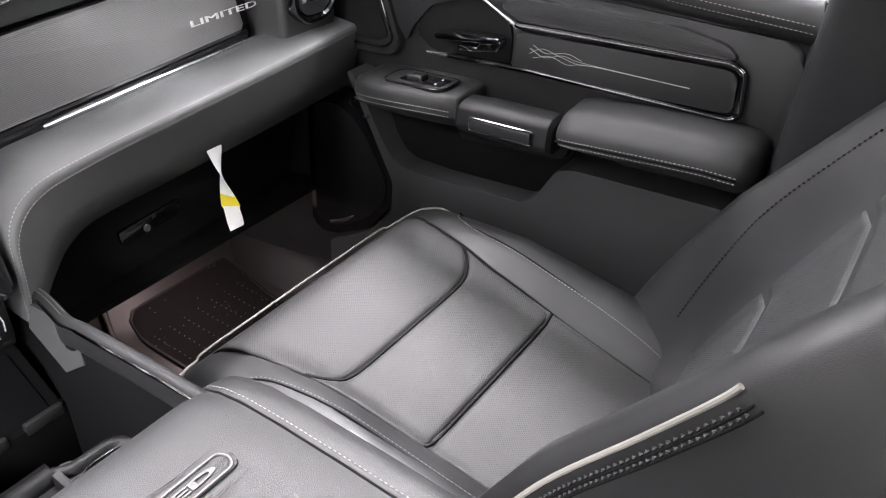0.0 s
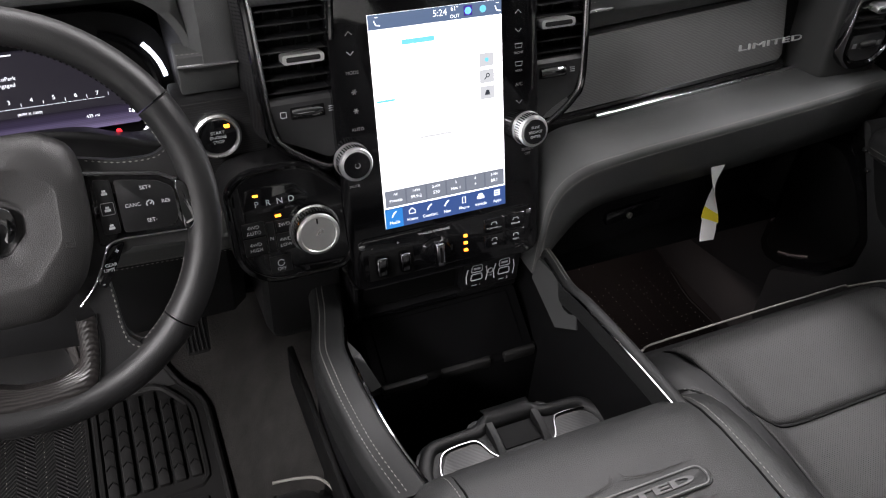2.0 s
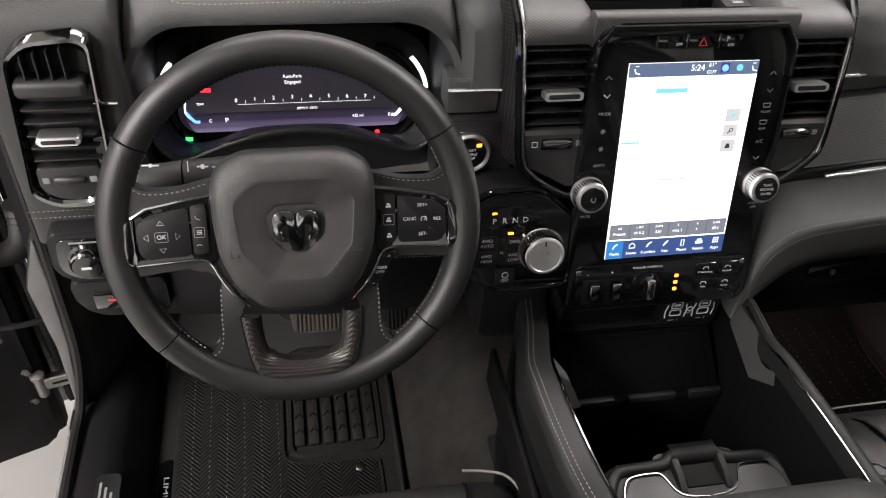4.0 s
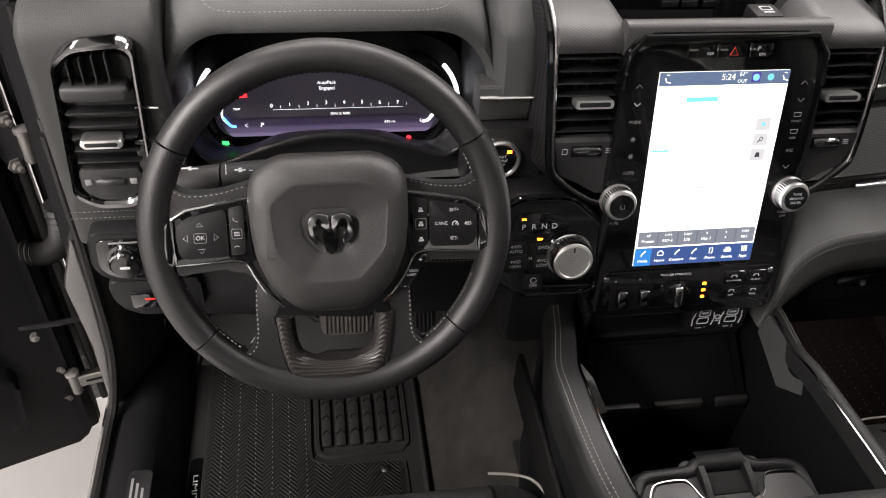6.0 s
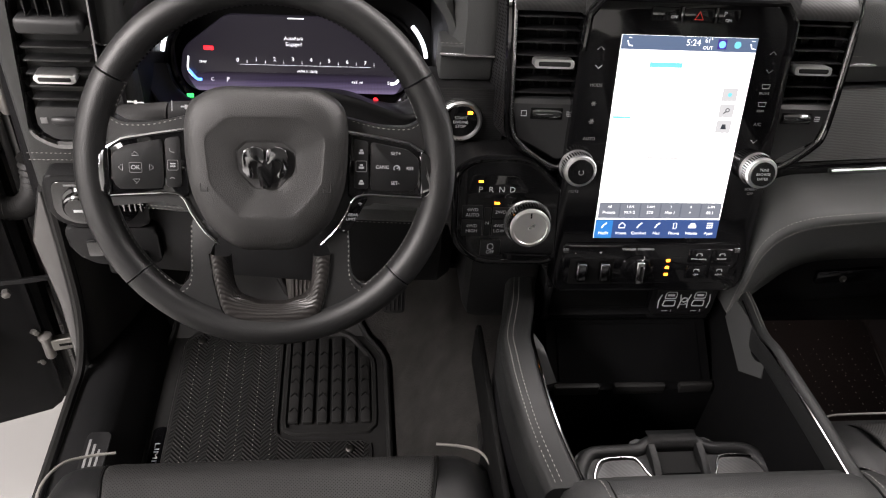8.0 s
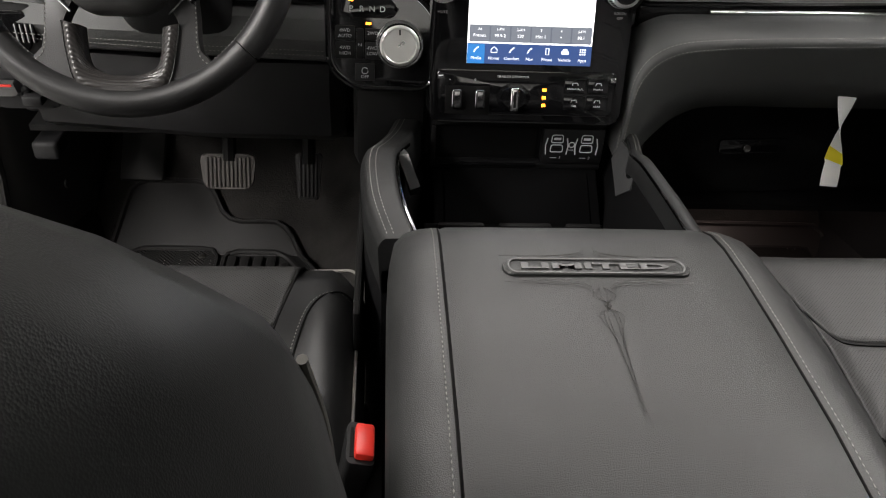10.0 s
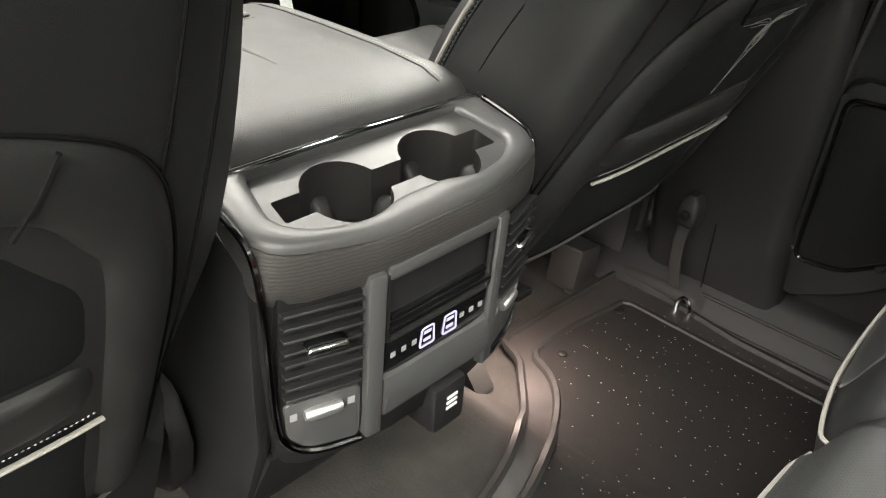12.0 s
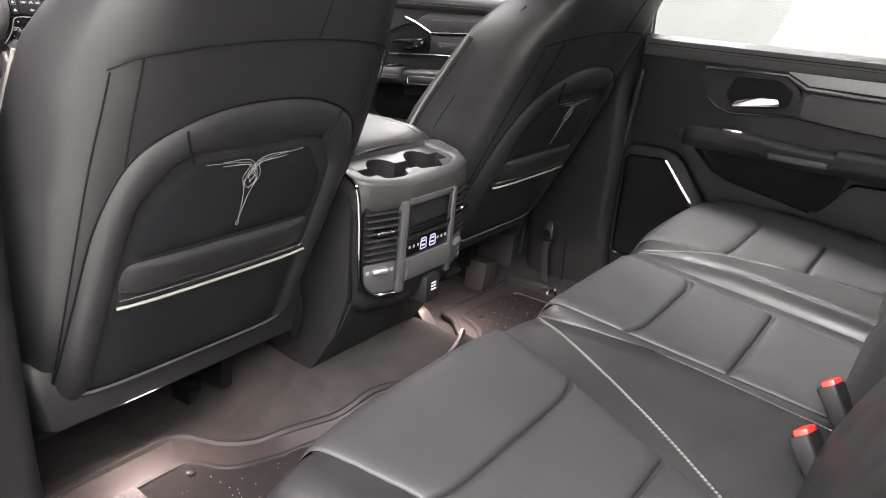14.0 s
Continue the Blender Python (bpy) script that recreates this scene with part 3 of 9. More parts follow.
part("release_pull", box(-0.80, -0.755, 1.06, 1.12, 0.30, 0.335, 0.008, 3), PLASTIC, kick)
kick2 = thing("kick_panel", (0.79, 1.1, 0), "black plastic kick panel beside the passenger footwell", "trim panel")
part("panel", sheet(lambda u, v: (0.80 + 0.05 * (1 - u) ** 3, 0.9 + 0.6 * u, 0.02 + 0.62 * v), 10, 10, 0.01), PLASTIC, kick2)
part("clip", moved(lathe([(0, 0), (0.009, 0), (0.008, 0.003), (0, 0.004)], 14), plane_at((0.798, 1.15, 0.22), (0, -1, 0), (0, 0, 1))), RUBBER, kick2)
part("edge_trim", tube([(0.846, 0.905, 0.04), (0.848, 0.90, 0.3), (0.846, 0.905, 0.62)], 0.010, 8), RUBBER, kick2)

# ---- dashboard ----
HX = -0.464
dash = thing("dashboard", (0, 1.1, 0.4), "black leather-wrapped dashboard with pale stitching and chrome trim", "dashboard")


def dash_profile(x):
    """Front edge of the upper pad and its height across the cab."""
    w = abs(x)
    back = 0.2 * smooth(0.203, 0.192, abs(x - HX)) + 0.10 * smooth(0.222, 0.205, w)
    return 0.925 + back + 0.03 * smooth(0.5, 0.85, w), 0.895 - 0.01 * smooth(0.5, 0.85, w)


def upper_at(u, v):
    x = -0.792 + 1.652 * u
    fy, fz = dash_profile(x)
    pts = [(1.52, fz + 0.02), (1.30, fz + 0.045), (1.12, fz + 0.04), (fy + 0.09, fz + 0.028), (fy + 0.04, fz + 0.01), (fy + 0.008, fz - 0.02), (fy - 0.004, fz - 0.05), (fy - 0.008, fz - 0.083), (fy + 0.03, fz - 0.09)]
    f = v * (len(pts) - 1)
    i = min(int(f), len(pts) - 2)
    y, z = Vector(pts[i]).lerp(Vector(pts[i + 1]), f - i)
    return (x, y, z)


part("upper_pad", sheet(upper_at, 150, 32, 0.01), LEATHER2, dash, sharp=60)
for a, b in ((-0.787, -0.69), (-0.25, 0.86)):
    part("body", prism([(1.5, 0.84), (0.97, 0.84), (0.955, 0.66), (0.95, 0.50), (1.05, 0.40), (1.5, 0.40)], "x", a, b, 0.01), PLASTIC, dash)
part("body", prism([(1.5, 0.84), (1.12, 0.84), (1.10, 0.64), (0.96, 0.62), (0.95, 0.50), (1.05, 0.40), (1.5, 0.40)], "x", -0.69, -0.25, 0.01), PLASTIC, dash)

# passenger side: chrome line, dark band, veneer panel with badge, bright strip
SL = 0.11


def slant(bm):
    """Turn the passenger-side parts to follow the dashboard's sweep."""
    return moved(bm, Matrix.Translation((0.26, 0, 0)) @ Matrix.Rotation(math.atan(SL), 4, "Z") @ Matrix.Translation((-0.26, 0, 0)))


def on_dash(x, d, z):
    return V(x, 0.885 + (x - 0.26) * SL + d, z)


part("chrome_line", tube([on_dash(0.205, 0.022, 0.806), on_dash(0.5, 0.02, 0.803), on_dash(0.80, 0.02, 0.797)], 0.0024, 8), CHROME, dash)
part("stitching", stitches([on_dash(0.205, 0.024, 0.817), on_dash(0.5, 0.022, 0.814), on_dash(0.80, 0.022, 0.808)]), THREAD, dash)
part("dark_band", slant(box(0.205, 0.80, 0.912, 0.95, 0.772, 0.801, 0.006)), LEATHER2, dash)
gl = prism(rpoly([(0.262, 0.670), (0.745, 0.664), (0.740, 0.770), (0.262, 0.768)], 0.01), "y", 0.0, 0.04, 0.006)
gl = moved(gl, Matrix.Translation((0, 0.885, 0.67)) @ Matrix.Rotation(radians(-14), 4, "X") @ Matrix.Translation((0, 0, -0.67)))
glove = part("upper_glovebox_door", slant(gl), VENEER, dash, "dark ribbed veneer panel")
part("badge_strip", tube([on_dash(0.262, -0.006, 0.6575), on_dash(0.5, -0.006, 0.6535), on_dash(0.735, -0.004, 0.6475)], 0.0042, 10), CHROME, glove, "bright chrome strip")
part("strip_base", slant(box(0.255, 0.745, 0.876, 0.94, 0.640, 0.667, 0.004)), GLOSS, glove)
M = plane_at(on_dash(0.605, 0.003, 0.702), (1, SL, -0.045), (0, 0.24, 0.97))
lettering("badge", "LIMITED", M @ Matrix.Diagonal((3.3, 1, 1, 1)), 0.0125, LETTER, glove, 0.0012, "raised chrome letters", 0.0)
part("side_tab", slant(box(0.205, 0.252, 0.880, 0.93, 0.643, 0.775, 0.005)), LEATHER2, dash)
part("tab_button", slant(box(0.208, 0.250, 0.872, 0.89, 0.640, 0.662, 0.003)), SMOKE, dash)

# padded shelf along the passenger side, rolling down beside the centre stack
EDGE = spline([(0.140, 0.785, 0.47), (0.143, 0.785, 0.54), (0.15, 0.785, 0.60), (0.185, 0.785, 0.636), (0.26, 0.787, 0.648), (0.42, 0.797, 0.652), (0.62, 0.815, 0.652), (0.80, 0.838, 0.650), (0.86, 0.848, 0.649)], 6)
BACK = spline([(0.135, 0.86, 0.47), (0.138, 0.86, 0.56), (0.15, 0.868, 0.625), (0.19, 0.876, 0.652), (0.26, 0.886, 0.654), (0.42, 0.905, 0.652), (0.62, 0.925, 0.650), (0.80, 0.95, 0.648), (0.86, 0.958, 0.648)], 6)
LOW = spline([(0.165, 0.82, 0.44), (0.18, 0.82, 0.47), (0.20, 0.82, 0.50), (0.23, 0.825, 0.525), (0.28, 0.83, 0.538), (0.42, 0.84, 0.535), (0.62, 0.86, 0.528), (0.80, 0.885, 0.52), (0.86, 0.895, 0.515)], 6)
rows = []
for e, b, l in zip(EDGE, BACK, LOW):
    up, dn = (b - e), (l - e)
    r = 0.016
    e1, e2 = e + up.normalized() * r, e + dn.normalized() * r
    arc = [e1.lerp(e, f).lerp(e.lerp(e2, f), f) for f in (0, 0.25, 0.5, 0.75, 1)]
    body = [b + V(0, 0.02, -0.012), b, b.lerp(e1, 0.5) + V(0, 0, 0.004)] + arc + [e2.lerp(l, 0.5) + V(0, -0.006, 0), l, l + V(0, 0.05, -0.005)]
    rows.append(body)
part("shelf_pad", loft(rows, closed=False), LEATHER2, dash, sharp=70)
up = [e + (b - e).normalized() * 0.0085 + V(0, 0, 0.0002) for e, b in zip(EDGE, BACK)]
dn = [e + (l - e).normalized() * 0.010 + V(0, -0.0022, 0) for e, l in zip(EDGE, LOW)]
part("stitching", stitches(up), THREAD, dash)
part("stitching", stitches(dn), THREAD, dash)
low = prism(rpoly([(0.235, 0.30), (0.80, 0.28), (0.80, 0.53), (0.235, 0.53)], 0.03), "y", 0.0, 0.05, 0.008)
lower_box = part("lower_glovebox_door", moved(low, Matrix.Translation((0, 0.90, 0.53)) @ Matrix.Rotation(radians(12), 4, "X") @ Matrix.Rotation(radians(5), 4, "Z") @ Matrix.Translation((0, 0, -0.53))), PLASTIC, dash)
latch = part("latch", moved(prism(rpoly([(-0.06, -0.011), (0.05, -0.011), (0.06, 0.011), (-0.06, 0.011)], 0.004), "z", -0.004, 0.004, 0.0015), plane_at((0.40, 0.908, 0.437), (1, 0.08, 0), (0, 0.2, 1))), GLOSS, lower_box, "flat black latch")
part("lock", moved(lathe([(0.0, 0.004), (0.005, 0.004), (0.006, 0.007), (0.0045, 0.008), (0.0, 0.006)], 16), plane_at((0.386, 0.906, 0.434), (1, 0.08, 0), (0, 0.2, 1))), SCREW, latch)
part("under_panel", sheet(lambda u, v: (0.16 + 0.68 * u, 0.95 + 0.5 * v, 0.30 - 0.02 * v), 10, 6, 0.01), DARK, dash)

# driver side: hood over the instruments


def hood_ring(grow, y, dz=0.0, low=0.0):
    g = min(grow, 0.014)
    pts = [(-0.188 - g * 0.3, 0.655 - low), (0.188 + g * 0.3, 0.655 - low), (0.187 + g, 0.835), (0.146 + grow * 0.8, 0.880 + grow), (-0.146 - grow * 0.8, 0.880 + grow), (-0.187 - g, 0.835)]
    return [V(HX + px, y, pz + dz) for px, pz in rpoly(pts, [0.05, 0.05, 0.06, 0.07, 0.07, 0.06], 6)]


part("cluster_hood", loft([hood_ring(0.05, 1.32, 0.0), hood_ring(0.052, 1.10, 0.006), hood_ring(0.045, 1.0, 0.004), hood_ring(0.036, 0.955, 0.0), hood_ring(0.026, 0.935, -0.004), hood_ring(0.014, 0.930, -0.006), hood_ring(0.004, 0.936, -0.006)], cap=False), LEATHER2, dash, sharp=60)
part("hood_lining", loft([hood_ring(0.004, 0.9362, -0.006), hood_ring(0.0, 0.95, -0.004), hood_ring(-0.014, 1.04, 0.0)], cap=False), PLASTIC, dash, "black plastic hood lining", sharp=60)
top = [V(HX + x * 1.21, y, z) for x, y, z in ((-0.135, 1.10, 0.9390), (-0.13, 1.0, 0.9305), (-0.12, 0.958, 0.9180), (-0.10, 0.9375, 0.9045), (0.0, 0.9365, 0.9045), (0.10, 0.9375, 0.9045), (0.12, 0.958, 0.9180), (0.13, 1.0, 0.9305), (0.135, 1.10, 0.9390))]
part("stitching", stitches(spline(top, 5)), THREAD, dash)
part("stitching", stitches([p + V(0.006 * (p.x - HX) / 0.16, -0.0012, -0.0050) for p in spline(top, 5)]), THREAD, dash)
for a, b in ((-0.70, -0.665), (-0.288, -0.222)):
    part("chrome_line", tube([(a, 0.906, 0.8035), (b, 0.902, 0.8045)], 0.0024, 8), CHROME, dash)
    part("stitching", stitches([(a, 0.912, 0.816), (b, 0.908, 0.817)]), THREAD, dash)
    part("dark_band", box(a, b, 0.908, 0.95, 0.768, 0.8145, 0.004), LEATHER2, dash)
# veneer strip with the start button, chrome line and padded band below
for a, b, t in ((-0.70, -0.665, 0.766), (-0.30, -0.20, 0.766)):
    part("veneer_strip", box(a, b, 0.893, 0.95, 0.665, t, 0.004), DOORVENEER, dash, "dark ribbed veneer strip")
part("chrome_line", tube([(-0.66, 0.872, 0.6635), (-0.235, 0.868, 0.6635), (-0.222, 0.866, 0.672)], 0.0022, 8), CHROME, dash)
part("gloss_line", box(-0.665, -0.215, 0.872, 0.93, 0.652, 0.668, 0.003), GLOSS, dash)
prof = [(0.93, 0.655), (0.885, 0.652), (0.858, 0.64), (0.848, 0.615), (0.862, 0.585), (0.90, 0.565), (0.96, 0.56)]
part("knee_pad", loft([[V(x, y + o, z) for y, z in prof] for x, o in ((-0.70, 0.03), (-0.62, 0.012), (-0.45, 0.0), (-0.25, -0.012), (-0.20, -0.012))]), LEATHER2, dash)
part("stitching", stitches([(-0.69, 0.869, 0.602), (-0.45, 0.8425, 0.602), (-0.21, 0.830, 0.602)]), THREAD, dash)
part("stitching", stitches([(-0.69, 0.873, 0.594), (-0.45, 0.847, 0.594), (-0.21, 0.8345, 0.594)]), THREAD, dash)
part("knee_panel", loft([[V(x, y + o, z) for y, z in ((0.95, 0.57), (0.88, 0.565), (0.868, 0.52), (0.885, 0.45), (0.93, 0.42), (1.02, 0.42))] for x, o in ((-0.70, 0.03), (-0.45, 0.0), (-0.27, 0.0), (-0.25, 0.02))]), PLASTIC, dash)
part("column_cover", loft([[V(HX + 0.075 * sx * w, y, z0 + sz * h) for sx, sz in rpoly([(-1, -0.9), (1, -0.9), (0.9, 0.9), (-0.9, 0.9)], 0.5)] for y, z0, w, h in ((0.78, 0.735, 0.75, 0.05), (0.84, 0.675, 0.95, 0.06), (0.95, 0.60, 1.0, 0.06), (1.05, 0.54, 1.0, 0.06))]), PLASTIC, dash)
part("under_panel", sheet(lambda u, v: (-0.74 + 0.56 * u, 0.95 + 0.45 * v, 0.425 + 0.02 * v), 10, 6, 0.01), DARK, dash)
part("column_side", box(-0.235, -0.13, 0.83, 1.1, 0.42, 0.60, 0.02), PLASTIC, dash)

# ends of the dashboard: padded pods with an air vent each

def side_vent(s, dy):
    """The tall louvred vent in its pod at one end of the dashboard."""
    def put(bm):
        bmesh.ops.translate(bm, vec=(0, dy, 0), verts=bm.verts)
        if s > 0:
            bmesh.ops.scale(bm, vec=(-1, 1, 1), verts=bm.verts)
        return bm
    right = -0.655 if s < 0 else -0.675
    rings = []
    for z, y, k in ((0.600, 0.905, 0.0), (0.700, 0.904, 0.0), (0.860, 0.904, 0.0), (0.888, 0.906, 0.0), (0.903, 0.913, 0.002), (0.914, 0.928, 0.004), (0.921, 0.950, 0.006), (0.926, 0.985, 0.008), (0.929, 1.05, 0.010)):
        rings.append([V(px, py, z) for px, py in rpoly([(-0.802 + k, 1.25), (-0.802 + k, y), (right - k, y), (right - k, 1.25)], 0.014, 4)])
    part("end_pad", put(loft(rings)), LIDL, dash, sharp=60)
    vent = thing("side_air_vent", (s * 0.735, 0.9 + dy, 0.67), "black louvred air vent in a smoked chrome frame", "air vent", "side air vents")
    outl = rpoly([(-0.782, 0.69), (-0.757, 0.672), (-0.715, 0.672), (-0.688, 0.695), (-0.678, 0.885), (-0.69, 0.893), (-0.742, 0.888), (-0.765, 0.868)], 0.012, 4)
    mid = V(-0.733, 0.783)
    small = [tuple(mid + (V(*p) - mid) * k) for p, k in ((p, 0.86) for p in outl)]
    fr_ = [[tuple(mid + (V(*p) - mid) * k) for p in outl] for k in (1.035, 1.03, 1.0, 0.955, 0.925, 0.92)]
    part("frame", put(loft([[V(px, y, pz) for px, pz in r] for r, y in zip(fr_, (0.904, 0.8915, 0.8865, 0.8868, 0.890, 0.900))], cap=False)), SMOKE, vent, "smoked chrome frame")
    part("inner_frame", put(loft([[V(px, 0.892, pz) for px, pz in outl], [V(px, 0.889, pz) for px, pz in [tuple(mid + (V(*p) - mid) * 0.95) for p in outl]], [V(px, 0.897, pz) for px, pz in small], [V(px, 0.93, pz) for px, pz in small]], cap=False)), GLOSS, vent)
    part("recess", put(prism(small, "y", 0.925, 0.93, 0)), DARK, vent)
    part("bridge", put(box(-0.762, -0.690, 0.878, 0.92, 0.826, 0.845, 0.006, 3)), GREYPL, vent)
    for i in range(5):
        part("slat", put(moved(box(-0.765 + i * 0.0006, -0.693 + i * 0.0008, -0.010, 0.012, -0.0010, 0.0010, 0.0004), Matrix.Translation((0, 0.894, 0.7425 + i * 0.0165)) @ Matrix.Rotation(radians(-4), 4, "X"))), SATIN, vent)
    for i in range(5):
        part("vane", put(box(-0.757 + i * 0.0135, -0.7555 + i * 0.0135, 0.912, 0.922, 0.733, 0.825, 0.0003)), PLASTIC, vent)
    for i in range(4):
        part("slat", put(moved(box(-0.0008, 0.0008, 0.884, 0.91, 0.846, 0.882 - abs(i - 3) * 0.003, 0.0004), Matrix.Translation((-0.747 + i * 0.0135, 0, 0)))), SATIN, vent)
    lv = part("lever", put(prism(rpoly([(-0.753, 0.7700), (-0.707, 0.7700), (-0.707, 0.7810), (-0.753, 0.7810)], 0.004), "y", 0.872, 0.892, 0.0025, 3)), RINGM, vent, "satin chrome lever")
    part("lever_inlay", put(prism(rpoly([(-0.748, 0.7730), (-0.712, 0.7730), (-0.712, 0.7780), (-0.748, 0.7780)], 0.002), "y", 0.8712, 0.874, 0.0005)), SATIN, lv)
    part("wheel_panel", put(prism(rpoly([(-0.77, 0.698), (-0.752, 0.684), (-0.718, 0.684), (-0.70, 0.700), (-0.699, 0.729), (-0.769, 0.729)], 0.006), "y", 0.889, 0.92, 0.003)), GREYPL, vent)
    part("thumb_wheel", put(moved(lathe([(0.0, -0.017), (0.004, -0.017), (0.006, -0.012), (0.006, 0.012), (0.004, 0.017), (0.0, 0.017)], 20), Matrix.Translation((-0.735, 0.889, 0.711)) @ Matrix.Rotation(radians(90), 4, "Y"))), SATIN, vent)
    for dx in (-0.026, 0.026):
        part("mark", put(box(-0.735 + dx - 0.004, -0.735 + dx + 0.004, 0.888, 0.8893, 0.707, 0.715, 0.0003)), DIM, vent)


side_vent(-1, 0.0)
side_vent(1, -0.028)
part("stitching", stitches([(-0.80, 0.902, 0.655), (-0.66, 0.902, 0.655)]), THREAD, dash)
part("stitching", stitches([(-0.80, 0.902, 0.645), (-0.66, 0.902, 0.645)]), THREAD, dash)

lampsw = thing("lamp_switch_panel", (-0.735, 0.88, 0.56), "black headlamp switch panel with a chrome-ringed knob", "switch panel")
part("panel", prism(rpoly([(-0.785, 0.575), (-0.76, 0.555), (-0.66, 0.555), (-0.655, 0.638), (-0.78, 0.638)], 0.012), "y", 0.878, 0.915, 0.004), PLASTIC, lampsw)
part("inset", prism(rpoly([(-0.775, 0.58), (-0.755, 0.563), (-0.69, 0.563), (-0.67, 0.58), (-0.67, 0.63), (-0.77, 0.63)], 0.01), "y", 0.8745, 0.88, 0.0015), GLOSS, lampsw)
knobm = Matrix.Translation((-0.737, 0.875, 0.599)) @ Matrix.Rotation(radians(90), 4, "X")
part("knob", moved(lathe([(0.0, 0.0), (0.024, 0.0), (0.024, 0.003), (0.020, 0.006), (0.019, 0.016), (0.017, 0.019), (0.0, 0.0195)], 32), knobm), GLOSS, lampsw)
part("knob_ring", moved(lathe([(0.0195, 0.004), (0.0205, 0.005), (0.0205, 0.015), (0.0185, 0.017), (0.0185, 0.004)], 32), knobm), SMOKE, lampsw)
part("mark", moved(box(-0.006, 0.006, -0.002, 0.002, 0.0197, 0.0202, 0.0002), knobm), MARK, lampsw)
for i in range(4):
    part("dimmer_wheel", box(-0.687 + i * 0.007, -0.682 + i * 0.007, 0.868, 0.878, 0.588, 0.615, 0.002), SMOKE, lampsw)
part("mark", box(-0.755, -0.72, 0.8735, 0.8745, 0.624, 0.6265, 0.0002), DIM, lampsw)
brake_sw = thing("parking_brake_switch", (-0.72, 0.88, 0.49), "black parking brake switch with a small red mark", "switch")
part("housing", prism(rpoly([(-0.77, 0.505), (-0.74, 0.485), (-0.655, 0.485), (-0.655, 0.55), (-0.775, 0.55)], 0.012), "y", 0.882, 0.93, 0.004), PLASTIC, brake_sw)
part("lever", box(-0.748, -0.69, 0.874, 0.884, 0.505, 0.532, 0.004), GLOSS, brake_sw)
part("mark", box(-0.729, -0.713, 0.8732, 0.8745, 0.521, 0.5245, 0.0003), RED, brake_sw)
part("release_lever", box(-0.70, -0.672, 0.862, 0.886, 0.497, 0.512, 0.004), PLASTIC, brake_sw)

# ---- instrument cluster ----
clu = thing("instrument_cluster", (HX, 1.03, 0.73), "lit digital instrument cluster with a violet lower band", "instrument cluster")
face = plane_at((HX - 0.004, 1.022, 0.732), (1, 0, 0), (0, 0.22, 1)) @ Matrix.Diagonal((0.9, 0.9, 1, 1))
part("backing", moved(prism(rpoly([(-0.215, -0.09), (0.215, -0.09), (0.20, 0.07), (0.14, 0.10), (-0.14, 0.10), (-0.20, 0.07)], 0.05), "z", -0.03, -0.012, 0), face), DARK, clu)
for s in (-1, 1):
    arc = [(s * (0.105 + 0.078 * math.cos(a)), -0.005 + 0.078 * math.sin(a), -0.002) for a in np.linspace(radians(-75), radians(80), 20)]
    part("dial_ring", moved(tube(arc, 0.006, 8), face), GLOSS, clu)
    arc = [(s * (0.103 + 0.092 * math.cos(a)), -0.005 + 0.088 * math.sin(a), 0.002) for a in np.linspace(radians(8), radians(42), 12)]
    part("light_arc", moved(tube(arc, 0.0032, 6), face), ICE, clu, "glowing white arc")
    arc = [(s * (0.103 + 0.092 * math.cos(a)), -0.005 + 0.088 * math.sin(a), 0.002) for a in np.linspace(radians(-40), radians(-22), 8)]
    part("light_arc", moved(tube(arc, 0.0024, 6), face), ICE, clu, "glowing white arc")
scr = rpoly([(-0.155, -0.052), (0.155, -0.052), (0.172, -0.03), (0.165, 0.012), (0.10, 0.062), (-0.10, 0.062), (-0.165, 0.012), (-0.172, -0.03)], 0.012)
cs = part("display", moved(prism(scr, "z", -0.008, 0.0, 0.001), face), CLUSTER, clu, "dark lit display")
part("lower_band", moved(prism(rpoly([(-0.15, -0.0515), (0.15, -0.0515), (0.163, -0.028), (0.12, -0.022), (-0.12, -0.022), (-0.163, -0.028)], 0.006), "z", 0.0002, 0.0006, 0), face), VIOLETBAND, cs, "dim violet glowing band")
half_out = [(0.211, 0.0), (0.202, -0.032), (0.184, -0.058), (0.159, -0.0655), (0.117, -0.051), (0.076, -0.038), (0.027, -0.029)]
half_in = [(0.186, -0.006), (0.180, -0.034), (0.166, -0.053), (0.146, -0.060), (0.112, -0.0545), (0.076, -0.042), (0.030, -0.038)]
lip, sill_ = [spline([V(-x, y, 0) for x, y in h] + [V(x, y, 0) for x, y in h[::-1]], 6) for h in (half_out, half_in)]
shroud = [[q + V(0, -0.012, -0.006) for q in sill_], [q + V(0, 0, 0.016) for q in sill_], [q + V(0, 0, 0.020) for q in sill_]]
shroud += [[q.lerp(p, f) + V(0, 0, 0.020 + 0.030 * f ** 1.6) for p, q in zip(lip, sill_)] for f in (0.25, 0.5, 0.75, 0.92)]
shroud += [[p + V(0, dy, dz) for p in lip] for dy, dz in ((0.0, 0.0505), (-0.003, 0.053), (-0.008, 0.053), (-0.012, 0.050), (-0.03, 0.044), (-0.09, 0.06))]
part("lower_trim", moved(loft(shroud, closed=False), face), SHROUD, clu, "black sweeping shroud", sharp=50)


def on_face(x, y, z=0.001):
    return face @ Matrix.Translation((x, y, z))


for i, s in enumerate(("AutoPark", "Engaged")):
    lettering("message", s, on_face(-0.004, 0.030 - i * 0.0085), 0.0072, SCR_INK, cs, 0.0001)
